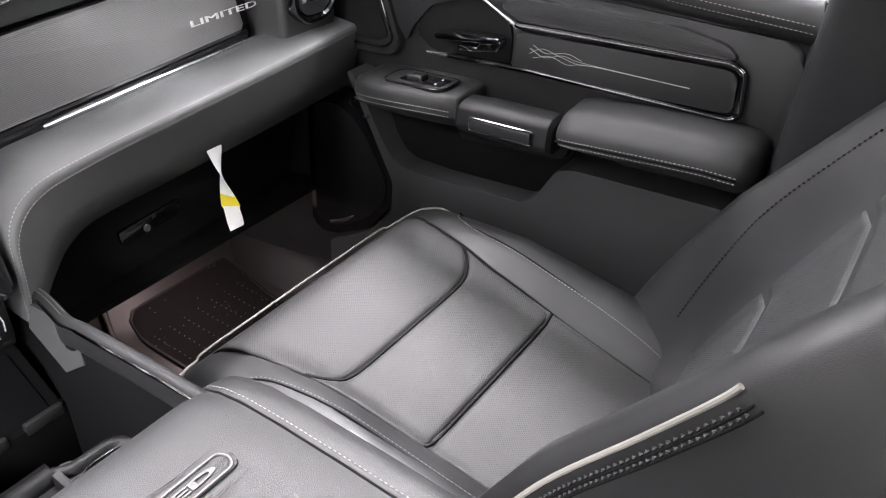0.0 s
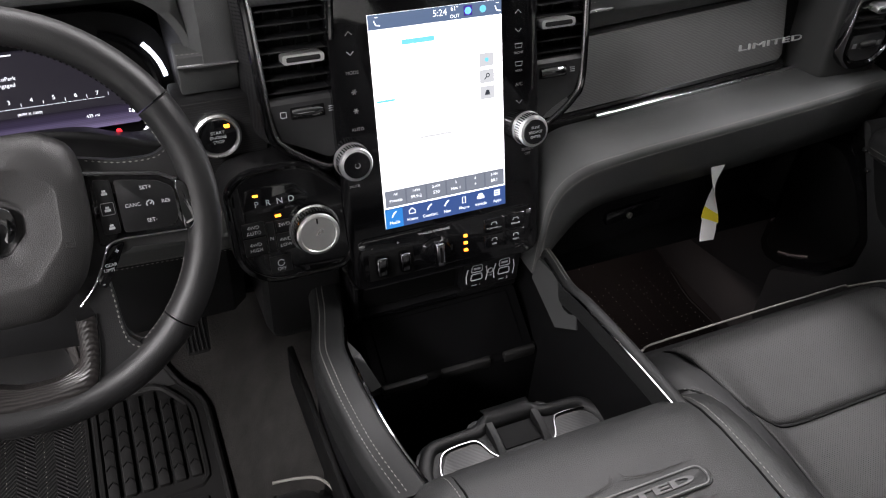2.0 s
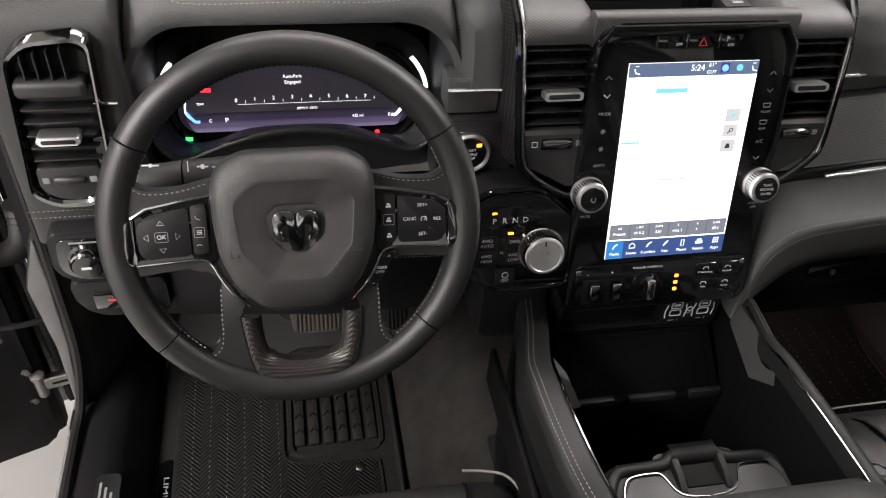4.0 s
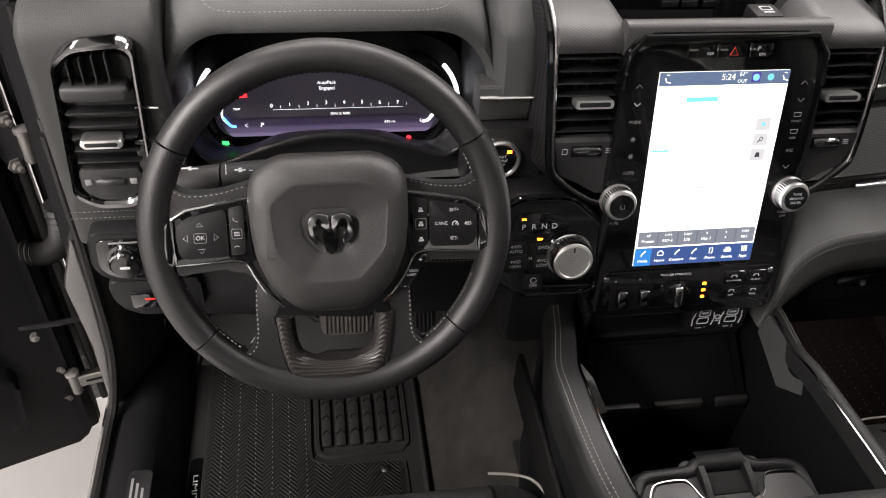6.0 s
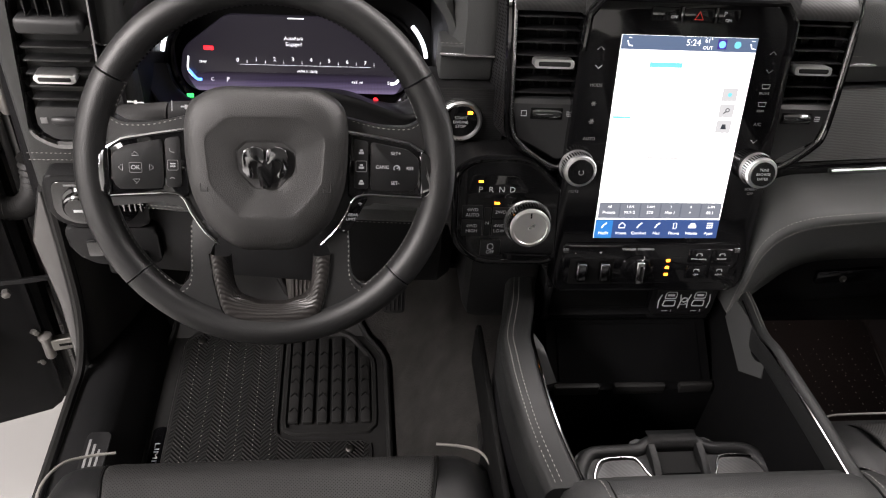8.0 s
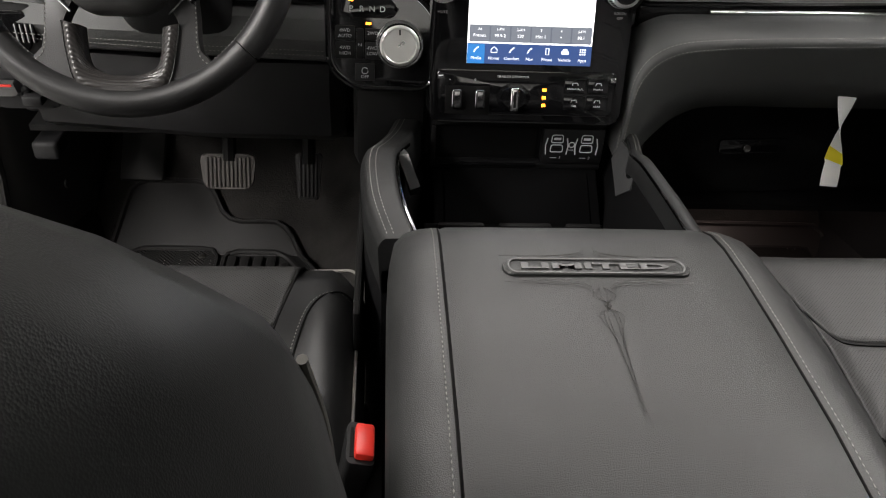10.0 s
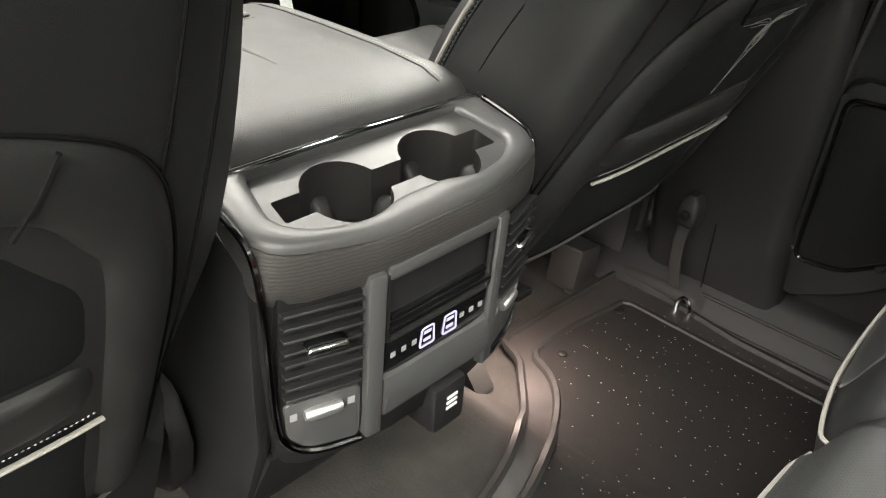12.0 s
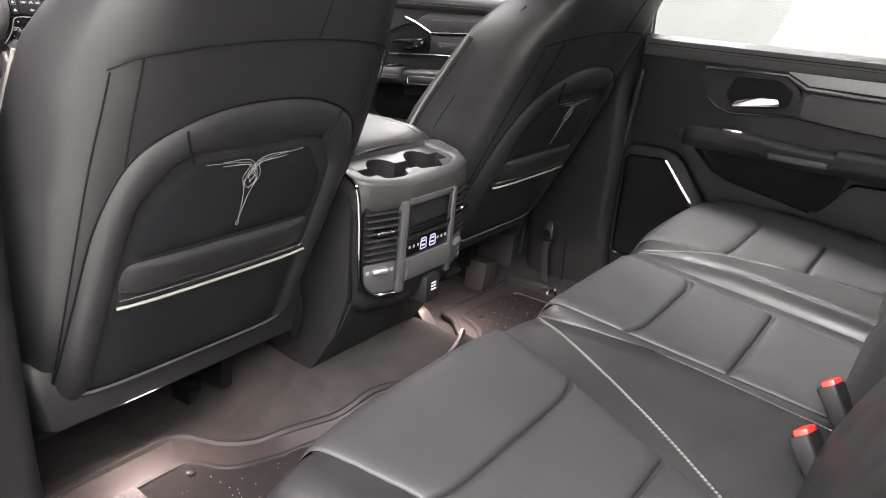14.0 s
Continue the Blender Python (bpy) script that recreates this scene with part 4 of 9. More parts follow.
for i in range(8):
    lettering("number", str(i), on_face(-0.087 + i * 0.0270, -0.004 + 0.003 * math.sin(i / 7 * math.pi)), 0.0082, SCR_INK, cs, 0.0001)
    part("tick", moved(box(-0.0003, 0.0003, -0.0022, 0.0022, 0, 0.0004, 0), on_face(-0.0735 + i * 0.0270, -0.006)), SCR_INK, cs)
part("tick_line", moved(box(-0.085, 0.11, -0.0103, -0.0100, 0, 0.0004, 0), on_face(0, 0)), SCR_INK, cs)
lettering("unit", "(RPM X 1000)", on_face(0.015, -0.019), 0.0052, SCR_INK, cs, 0.0001)
lettering("gear", "P", on_face(-0.103, -0.034), 0.010, SCR_INK, cs, 0.0001)
lettering("range", "435 mi", on_face(0.09, -0.034), 0.0062, SCR_INK, cs, 0.0001)
lettering("label", "TEMP", on_face(-0.138, -0.008), 0.0045, SCR_INK, cs, 0.0001)
lettering("label", "67 mi", on_face(0.150, 0.002), 0.0043, SCR_INK, cs, 0.0001)
lettering("label", "FUEL", on_face(0.150, -0.005), 0.0045, SCR_INK, cs, 0.0001)
lettering("label", "C", on_face(-0.126, -0.034), 0.007, SCR_INK, cs, 0.0001)
lettering("label", "E", on_face(0.138, -0.034), 0.007, SCR_INK, cs, 0.0001)
for s in (-1, 1):
    arc = [(s * 0.158, 0.0, 0.001), (s * 0.160, -0.02, 0.001), (s * 0.150, -0.033, 0.001), (s * 0.142, -0.0345, 0.001)]
    part("gauge_bar", moved(tube(spline(arc, 4), 0.0014, 6), face), SCR_INK if s < 0 else SCR_INK, cs)
    part("gauge_fill", moved(tube(spline(arc[1:], 4), 0.0022, 6), face @ Matrix.Translation((-s * 0.001, 0, 0.001))), BLUEL if s < 0 else ICE, cs)
part("warning_lamp", moved(box(-0.007, 0.007, -0.003, 0.003, 0, 0.0004, 0), on_face(-0.128, 0.013)), REDL, cs, "small red lamp")
part("warning_lamp", moved(box(-0.005, 0.005, -0.003, 0.003, 0, 0.0004, 0), on_face(-0.158, -0.056, 0.012)), GREENL, clu, "small green lamp")
part("warning_lamp", moved(lathe([(0, 0), (0.004, 0), (0.0035, 0.001), (0, 0.001)], 12), on_face(0.118, -0.057, 0.012)), REDL, clu, "small red lamp")
part("top_icon", moved(box(-0.012, 0.012, -0.0008, 0.0008, 0, 0.0004, 0), on_face(0, 0.0595)), SCR_INK, cs)

# ---- steering wheel ----
WC = V(-0.478, 0.7155, 0.769)
wheel = thing("steering_wheel", WC, "black leather steering wheel with dark veneer and chrome inlays", "steering wheel")
WM = plane_at(WC, (1, 0, 0), (0, math.sin(radians(27.8)), math.cos(radians(27.8))))
RR = 0.1757


def rim_seg(a0, a1, n, fat=1.0):
    rings = []
    for a in np.linspace(radians(a0), radians(a1), n):
        c = V(RR * math.cos(a), RR * math.sin(a), 0)
        d = c.normalized()
        rings.append([c + d * (0.0165 * fat * math.cos(b)) + V(0, 0, 0.0185 * fat * math.sin(b)) for b in (2 * math.pi * j / 18 for j in range(18))])
    return moved(loft(rings), WM)


part("rim", rim_seg(31, 149, 64), WHEEL, wheel, "smooth black leather upper rim")
part("rim", rim_seg(149.6, 219.5, 40, 1.02), WHEEL, wheel)
part("rim", rim_seg(-40.5, 30.4, 40, 1.02), WHEEL, wheel)
part("rim", rim_seg(220, 319, 54), WHEEL, wheel)
for a0, a1 in ((33, 147), (150, 161), (200, 232), (-52, -20), (19, 29)):
    pts = [WM @ V((RR - 0.0165) * math.cos(a), (RR - 0.0165) * math.sin(a), 0.003) for a in np.linspace(radians(a0), radians(a1), 40)]
    part("stitching", stitches(pts, 0.0034, 0.0018, 0.0008), THREAD if a0 != 33 else DTHREAD, wheel)
# airbag cover: a domed pad with a sunk eight-sided field
hub = rpoly([(-0.05, 0.0805), (0.05, 0.0805), (0.0755, 0.066), (0.0805, 0.044), (0.0800, 0.010), (0.0765, -0.022), (0.0635, -0.054), (0.041, -0.0765), (0.026, -0.0835), (-0.026, -0.0835), (-0.041, -0.0765), (-0.0635, -0.054), (-0.0765, -0.022), (-0.0800, 0.010), (-0.0805, 0.044), (-0.0755, 0.066)], 0.012, 4)
field = rpoly([(-0.0190, 0.0297), (0.0190, 0.0297), (0.0300, 0.0190), (0.0272, -0.0010), (0.0120, -0.0178), (-0.0120, -0.0178), (-0.0272, -0.0010), (-0.0300, 0.0190)], 0.004, 3)
edge = rpoly([(-0.034, 0.052), (0.034, 0.052), (0.0575, 0.032), (0.0535, -0.012), (0.026, -0.044), (-0.026, -0.044), (-0.0535, -0.012), (-0.0575, 0.032)], 0.005, 3)
hub_o, hub_e, hub_i = star(hub, 96, (0, 0.004)), star(edge, 96, (0, 0.004)), star(field, 96, (0, 0.004))
rings = [[V(p.x, p.y, -0.012) for p in hub_o]]
for f, h in ((0.0, 0.0), (0.03, 0.006), (0.10, 0.0115), (0.22, 0.0160), (0.42, 0.0200), (0.65, 0.0224), (0.88, 0.0235), (0.97, 0.0236), (1.0, 0.0233)):
    rings.append([V(*o.lerp(i, f), h) for o, i in zip(hub_o, hub_e)])
for f, h in ((0.06, 0.0229), (0.5, 0.0214), (0.94, 0.0198), (1.0, 0.0192)):
    rings.append([V(*o.lerp(i, f), h) for o, i in zip(hub_e, hub_i)])
for f, h in ((0.95, 0.0178), (0.88, 0.0172), (0.5, 0.0172), (0.05, 0.0172)):
    rings.append([V(i.x * f, 0.004 + (i.y - 0.004) * f, h) for i in hub_i])
hubp = part("airbag_cover", moved(loft(rings), WM @ Matrix.Translation((0, 0, 0.018))), HUB, wheel, "grained black airbag cover", sharp=24)
lettering("airbag_mark", "AIRBAG", WM @ Matrix.Translation((0.001, -0.0565, 0.0372)), 0.0085, RAISED, hubp, 0.0012)
for sx in (-1, 1):
    part("horn_mark", moved(tube([(sx * 0.063, -0.016, 0.0395), (sx * 0.056, -0.016, 0.0412), (sx * 0.056, -0.020, 0.0412), (sx * 0.063, -0.020, 0.0393), (sx * 0.063, -0.012, 0.0398)], 0.0005, 5), WM), RAISED, hubp)
# chrome emblem: a plain shield of two curled halves
for sx in (-1, 1):
    horn = spline([(sx * 0.0015, 0.0200), (sx * 0.012, 0.0235), (sx * 0.0205, 0.0190), (sx * 0.0225, 0.0080), (sx * 0.0200, -0.0030), (sx * 0.0135, -0.0075), (sx * 0.0115, -0.0030), (sx * 0.0155, 0.0015), (sx * 0.0150, 0.0090), (sx * 0.0085, 0.0110), (sx * 0.0020, 0.0060)], 4, closed=True)
    part("emblem", moved(prism([(p.x, p.y + 0.001) for p in (Vector((*q,)) for q in horn)], "z", 0.0352, 0.0440, 0.0030, 4), WM), BLACKCHROME, hubp, "black chrome emblem half")
part("emblem", moved(prism(rpoly([(-0.0062, 0.0125), (0.0062, 0.0125), (0.0085, 0.0020), (0.0045, -0.0165), (-0.0045, -0.0165), (-0.0085, 0.0020)], 0.002), "z", 0.0352, 0.0425, 0.0030, 4), WM), BLACKCHROME, hubp)
# spokes: leather arms with gloss switch pads in bright frames
for sx in (-1, 1):
    sp = rpoly([(sx * 0.062, 0.055), (sx * 0.082, 0.0505), (sx * 0.112, 0.0435), (sx * 0.142, 0.0425), (sx * 0.157, 0.052), (sx * 0.172, 0.052), (sx * 0.176, 0.0), (sx * 0.172, -0.043), (sx * 0.157, -0.041), (sx * 0.098, -0.0350), (sx * 0.062, -0.060)], 0.009)
    spoke = part("spoke", moved(prism(sp, "z", -0.02, 0.0075, 0.006, 3), WM), WHEEL, wheel)
    pts = [V(sx * x, y, 0.0078) for x, y in ((0.084, 0.0485), (0.112, 0.0418), (0.141, 0.0408), (0.152, 0.0460), (0.1575, 0.0500))]
    part("stitching", stitches([WM @ p for p in spline(pts, 6)], 0.0034, 0.0018, 0.0006), THREAD, spoke)
    pn = rpoly([(sx * 0.080, 0.0385), (sx * 0.142, 0.0280), (sx * 0.1600, 0.0165), (sx * 0.1640, -0.0235), (sx * 0.155, -0.0290), (sx * 0.092, -0.0262), (sx * 0.080, -0.0320)], 0.006)
    sw = part("switch_pad", moved(prism(pn, "z", 0.004, 0.0120, 0.002), WM), GLOSS, spoke, "gloss black switch pad")
    part("chrome_trim", moved(tube([(sx * 0.0795, 0.0378, 0.0120), (sx * 0.11, 0.0330, 0.0125), (sx * 0.142, 0.0272, 0.0125), (sx * 0.1565, 0.0185, 0.0120)], 0.0022, 8), WM), CHROME, spoke)
    end = rpoly([(sx * 0.1545, 0.0195), (sx * 0.1640, 0.0140), (sx * 0.1668, -0.0225), (sx * 0.1570, -0.0300), (sx * 0.1535, -0.0230), (sx * 0.1555, -0.0140), (sx * 0.1550, 0.0100)], 0.003)
    part("chrome_trim", moved(prism(end, "z", 0.006, 0.0145, 0.0025, 3), WM), SMOKE, spoke, "smoked chrome end cap")
    part("chrome_trim", moved(tube(spline([(sx * 0.156, -0.0295, 0.0115), (sx * 0.120, -0.0275, 0.0120), (sx * 0.0985, -0.0268, 0.0120), (sx * 0.0860, -0.0310, 0.0120), (sx * 0.0775, -0.0475, 0.0120), (sx * 0.0660, -0.0655, 0.0115), (sx * 0.0520, -0.0800, 0.0105)], 5), 0.0015, 8), WM), CHROME, spoke)
    part("button", moved(prism(rpoly([(sx * 0.0860, 0.0310), (sx * 0.1005, 0.0285), (sx * 0.1005, -0.0205), (sx * 0.0860, -0.0195)], 0.003), "z", 0.010, 0.0148, 0.0012), WM), PLASTIC, sw)
    part("button", moved(prism(rpoly([(sx * 0.1030, 0.0280), (sx * 0.1400, 0.0210), (sx * 0.1525, 0.0120), (sx * 0.1520, -0.0160), (sx * 0.1460, -0.0225), (sx * 0.1030, -0.0212)], 0.004), "z", 0.010, 0.0148, 0.0012), WM), PLASTIC, sw)
    if sx > 0:
        low = rpoly([(0.0880, -0.0315), (0.1010, -0.0295), (0.0900, -0.0500), (0.0770, -0.0690), (0.0690, -0.0620), (0.0790, -0.0480)], 0.003)
        lowp = part("button_strip", moved(prism(low, "z", 0.004, 0.0118, 0.0015), WM), GLOSS, spoke, "gloss black button strip")
    leg = rpoly([(sx * 0.048, -0.062), (sx * 0.078, -0.048), (sx * 0.0815, -0.080), (sx * 0.0822, -0.1086), (sx * 0.0870, -0.1262), (sx * 0.1020, -0.1325), (sx * 0.1160, -0.1270), (sx * 0.1190, -0.1400), (sx * 0.095, -0.160), (sx * 0.06, -0.176), (sx * 0.030, -0.178), (sx * 0.050, -0.160), (sx * 0.0580, -0.1246), (sx * 0.0625, -0.0900)], 0.009)
    part("lower_spoke", moved(prism(leg, "z", -0.016, 0.0070, 0.006, 3), WM), WHEEL, wheel)
    pts = [V(sx * 0.0795, -0.060, 0.0072), V(sx * 0.0805, -0.085, 0.0074), V(sx * 0.0808, -0.1095, 0.0074), V(sx * 0.0858, -0.1270, 0.0074), V(sx * 0.1015, -0.1340, 0.0072), V(sx * 0.1165, -0.1290, 0.006)]
    part("stitching", stitches([WM @ p for p in spline(pts, 6)], 0.0034, 0.0018, 0.0008), THREAD, wheel)
outer = [(-0.0625, -0.090), (-0.0580, -0.125), (-0.0490, -0.156), (-0.030, -0.1695), (0.0, -0.1725), (0.030, -0.1695), (0.0490, -0.156), (0.0580, -0.125), (0.0625, -0.090)]
inner = [(-0.0430, -0.094), (-0.0410, -0.121), (-0.0350, -0.137), (-0.0160, -0.1455), (0.0, -0.1465), (0.0160, -0.1455), (0.0350, -0.137), (0.0410, -0.121), (0.0430, -0.094)]
ring_o, ring_i = [spline([V(*q, 0) for q in side], 7) for side in (outer, inner)]
rows = [[o.lerp(i, f) + V(0, 0, h) for o, i in zip(ring_o, ring_i)] for f, h in ((0, -0.004), (0.0, 0.0085), (0.06, 0.0105), (0.25, 0.0125), (0.5, 0.0125), (0.8, 0.0095), (1.0, 0.003), (1.0, -0.012))]
part("inlay", moved(loft(rows, closed=False), WM), WHEELVENEER, wheel, "dark ribbed veneer inlay")
part("chrome_trim", moved(tube([p + V(0, 0, 0.0095) for p in ring_o], 0.0009, 6), WM), SMOKE, wheel)
part("hub_back", moved(loft([[V(p.x * k, p.y * k, z) for p in hub_o] for k, z in ((0.5, -0.10), (0.6, -0.05), (0.85, -0.015), (0.93, 0.006))]), WM), PLASTIC, wheel)


def wm(x, y, z=0.0150):
    return WM @ Matrix.Translation((x, y, z))


lettering("mark", "OK", wm(-0.1296, -0.0007), 0.0062, MARK, wheel, 0.0001)
for x, y, r in ((-0.1295, 0.0133, 0), (-0.1292, -0.0142, 180), (-0.1440, -0.0005, 90), (-0.1140, -0.0004, -90)):
    part("mark", moved(tube([(-0.0034, -0.0020, 0), (0, 0.0022, 0), (0.0034, -0.0020, 0)], 0.0003, 4, closed=True), wm(x, y) @ Matrix.Rotation(radians(r), 4, "Z")), MARK, wheel)
part("mark", moved(tube([(px, py, 0) for px, py in rpoly([(-0.0060, -0.005), (0.0060, -0.005), (0.0060, 0.005), (-0.0060, 0.005)], 0.0015)], 0.0003, 4, closed=True), wm(-0.1296, -0.0007)), DIM, wheel)
for t, x, y in (("SET+", 0.1288, 0.0166), ("SET-", 0.1284, -0.0138), ("CANC", 0.1150, 0.0025), ("RES", 0.1435, 0.0014)):
    lettering("mark", t, wm(x, y), 0.0048, MARK, wheel, 0.0001)
part("mark", moved(tube([(0.0030 * math.cos(a), 0.0030 * math.sin(a), 0) for a in np.linspace(-0.6, 3.7, 12)], 0.0004, 4), wm(0.1298, 0.0014)), MARK, wheel)
part("mark", moved(tube([(0, -0.0005, 0), (0.0020, 0.0016, 0)], 0.0004, 4), wm(0.1298, 0.0014)), MARK, wheel)
for y in (0.0182, 0.0032, -0.0132):
    part("mark", moved(box(-0.0026, 0.0026, -0.0024, -0.0002, 0, 0.0002, 0), wm(0.0935, y)), MARK, wheel)
    part("mark", moved(box(-0.0016, 0.0016, 0.0002, 0.0022, 0, 0.0002, 0), wm(0.0935, y)), MARK, wheel)
part("mark", moved(tube([(px, py, 0) for px, py in rpoly([(-0.0055, -0.0055), (0.0055, -0.0055), (0.0055, 0.0055), (-0.0055, 0.0055)], 0.0015)], 0.0003, 4, closed=True), wm(0.0935, 0.0032)), DIM, wheel)
part("mark", moved(tube([(px, py, 0) for px, py in rpoly([(-0.0050, -0.005), (0.0050, -0.005), (0.0050, 0.005), (-0.0050, 0.005)], 0.0015)], 0.0003, 4, closed=True), wm(-0.0935, 0.0021)), DIM, wheel)
for k in range(3):
    part("mark", moved(box(-0.0026, 0.0026, -0.0003, 0.0003, 0, 0.0002, 0), wm(-0.0935, 0.0005 + k * 0.0016)), MARK, wheel)
part("mark", moved(tube(spline([(-0.0025, 0.0020, 0), (-0.0020, -0.0010, 0), (0.0020, -0.0025, 0)], 4), 0.0005, 4), wm(-0.0935, 0.0170)), DIM, wheel)
part("mark", moved(tube(spline([(-0.0025, 0.0010, 0), (0.0, 0.0022, 0), (0.0025, 0.0010, 0)], 4), 0.0005, 4), wm(-0.0945, -0.0125)), DIM, wheel)
for t, x, y, z in (("GEAR", 0.0850, -0.0480, 0.0042), ("LIMIT", 0.0828, -0.0525, 0.0042), ("+", 0.0925, -0.0365, 0.0075), ("-", 0.0755, -0.0640, 0.0075)):
    lettering("mark", t, wm(x, y, 0.0120), z, MARK, wheel, 0.0001)

# stalk behind the wheel
stalk = thing("wiper_stalk", (-0.57, 0.81, 0.78), "black wiper and indicator stalk with white marks", "stalk")
sm = Matrix.Translation((-0.50, 0.812, 0.772)) @ Matrix.Rotation(radians(-95), 4, "Y")
part("arm", moved(lathe([(0.0, 0.0), (0.012, 0.0), (0.016, 0.03), (0.0185, 0.045), (0.019, 0.092), (0.0, 0.093)], 24), sm), PLASTIC, stalk)
part("knob", moved(lathe([(0.0, 0.0935), (0.018, 0.094), (0.019, 0.096), (0.0185, 0.145), (0.015, 0.152), (0.0, 0.153)], 24), sm), RUBBER, stalk)
for d, w, h in ((0.052, 0.0040, 0.0012), (0.055, 0.0030, 0.0005), (0.058, 0.0038, 0.0005), (0.068, 0.0028, 0.0008), (0.071, 0.0018, 0.0024), (0.074, 0.0028, 0.0008), (0.086, 0.0005, 0.0055), (0.118, 0.0036, 0.0008), (0.123, 0.0015, 0.0020), (0.128, 0.0036, 0.0008)):
    part("mark", moved(box(-w, w, -h, h, -0.0002, 0.0005, 0), Matrix.Translation((-0.50 - d, 0.796, 0.783 + d * 0.087)) @ Matrix.Rotation(radians(57), 4, "X")), MARK, stalk)

# ---- start button ----
sb = thing("start_button", (-0.258, 0.88, 0.726), "round black start button with a chrome ring", "button")
sbm = plane_at((-0.258, 0.892, 0.722), (1, 0, 0), (0, 0.1, 1))
part("ring", moved(lathe([(0.021, 0.0), (0.0275, 0.0), (0.0275, 0.006), (0.025, 0.009), (0.0225, 0.008), (0.021, 0.004)], 36), sbm), RINGM, sb)
btn = part("cap", moved(lathe([(0.0, -0.002), (0.0215, -0.002), (0.0215, 0.006), (0.018, 0.007), (0.0, 0.0062)], 32), sbm), GLOSS, sb)
for i, s in enumerate(("START", "ENGINE", "STOP")):
    lettering("mark", s, sbm @ Matrix.Translation((0, 0.005 - i * 0.0058, 0.0072)), 0.0055, MARK, btn, 0.0001)
lettering("mark", "RUN", sbm @ Matrix.Translation((0, -0.0245, 0.0092)), 0.004, DARK, btn, 0.0001)
part("lamp", moved(box(0.008, 0.0145, 0.010, 0.0145, 0.0068, 0.0078, 0.0006), sbm), AMBER, btn, "amber lamp")

# ---- rotary shifter ----
shp = thing("shifter_panel", (-0.19, 0.81, 0.56), "gloss black rotary gear selector panel with a metal dial", "gear selector")
shm = plane_at((-0.194, 0.812, 0.634), (1, 0, 0), (0, 0.27, 1))
out = rpoly([(-0.076, 0.058), (-0.05, 0.076), (0.02, 0.076), (0.072, 0.03), (0.074, -0.052), (0.058, -0.072), (-0.04, -0.072), (-0.074, -0.045)], 0.02, 5)
part("surround", moved(pad(out, 0.0, 0.08, 2, 3), shm @ Matrix.Translation((0, 0, -0.003))), PLASTIC, shp)
face_o = [(x * 0.90, y * 0.90) for x, y in out]
part("frame", moved(tube([(x * 0.955, y * 0.955, 0.0005) for x, y in out], 0.0035, 8, closed=True), shm), GLOSS, shp)
part("frame_edge", moved(tube([(x * 0.905, y * 0.905, 0.0025) for x, y in out], 0.0010, 6, closed=True), shm), SMOKE, shp, "thin bright edge")
sface = part("face", moved(prism(face_o, "z", -0.01, 0.002, 0.001), shm), GLOSS, shp)
part("window", moved(prism(rpoly([(-0.058, 0.022), (0.012, 0.022), (0.022, 0.034), (0.004, 0.052), (-0.052, 0.052)], 0.005), "z", 0.002, 0.0035, 0.0006), shm), GLOSS, sface)
for i, s in enumerate("PRND"):
    lettering("mark", s, shm @ Matrix.Translation((-0.041 + i * 0.0135, 0.033, 0.0037)), 0.0105, MARK, sface, 0.0001)
part("lamp", moved(box(-0.044, -0.038, 0.0425, 0.0455, 0.0034, 0.0042, 0.0006), shm), AMBER, sface, "amber lamp")
part("lamp", moved(box(-0.022, -0.015, 0.0135, 0.0165, 0.0028, 0.0042, 0.0006), shm), AMBER, sface, "amber lamp")
for x0, x1, y0, y1 in ((-0.062, -0.036, -0.006, 0.012), (-0.062, -0.036, -0.03, -0.008), (-0.034, -0.025, -0.03, 0.009), (-0.023, 0.0, -0.006, 0.009), (-0.023, 0.0, -0.03, -0.008), (-0.036, -0.01, -0.058, -0.036)):
    part("button", moved(box(x0, x1, y0, y1, 0.001, 0.0038, 0.001), shm), PLASTIC, sface)
for s, x, y in (("4WD", -0.049, 0.006), ("AUTO", -0.049, -0.001), ("2WD", -0.013, 0.003), ("4WD", -0.049, -0.016), ("HIGH", -0.049, -0.023), ("4WD", -0.0135, -0.016), ("LOW", -0.0135, -0.023), ("N", -0.0295, -0.012), ("OFF", -0.023, -0.053)):
    lettering("mark", s, shm @ Matrix.Translation((x, y, 0.004)), 0.0062, MARK, sface, 0.0001)
part("mark", moved(tube([(0.004 * math.cos(a), 0.004 * math.sin(a), 0) for a in np.linspace(0.5, 6.3, 14)], 0.0005, 4), shm @ Matrix.Translation((-0.023, -0.045, 0.004))), MARK, sface)
dm = shm @ Matrix.Translation((0.022, -0.010, 0.001))
dm = dm @ Matrix.Diagonal((0.8, 0.8, 0.9, 1))
dial = part("dial", moved(lathe([(0.0, 0.0), (0.0375, 0.0), (0.0375, 0.003), (0.0345, 0.005), (0.034, 0.020), (0.0325, 0.0235), (0.0, 0.0235)], 48), dm), SMOKE, shp, "dark metal dial")
part("dial_cap", moved(lathe([(0.0, 0.0238), (0.032, 0.0238), (0.0322, 0.0252), (0.030, 0.0272), (0.0275, 0.0276), (0.026, 0.0262), (0.0, 0.0258)], 48), dm), SPUN, dial, "spun bright metal cap")
part("pointer", moved(box(-0.0012, 0.0012, 0.017, 0.0255, 0.0258, 0.0266, 0.0003), dm), DARK, dial)
part("ring", moved(lathe([(0.034, 0.002), (0.0385, 0.002), (0.0385, 0.005), (0.034, 0.006)], 40), dm), CHROME, dial)
kn = bmesh.new()
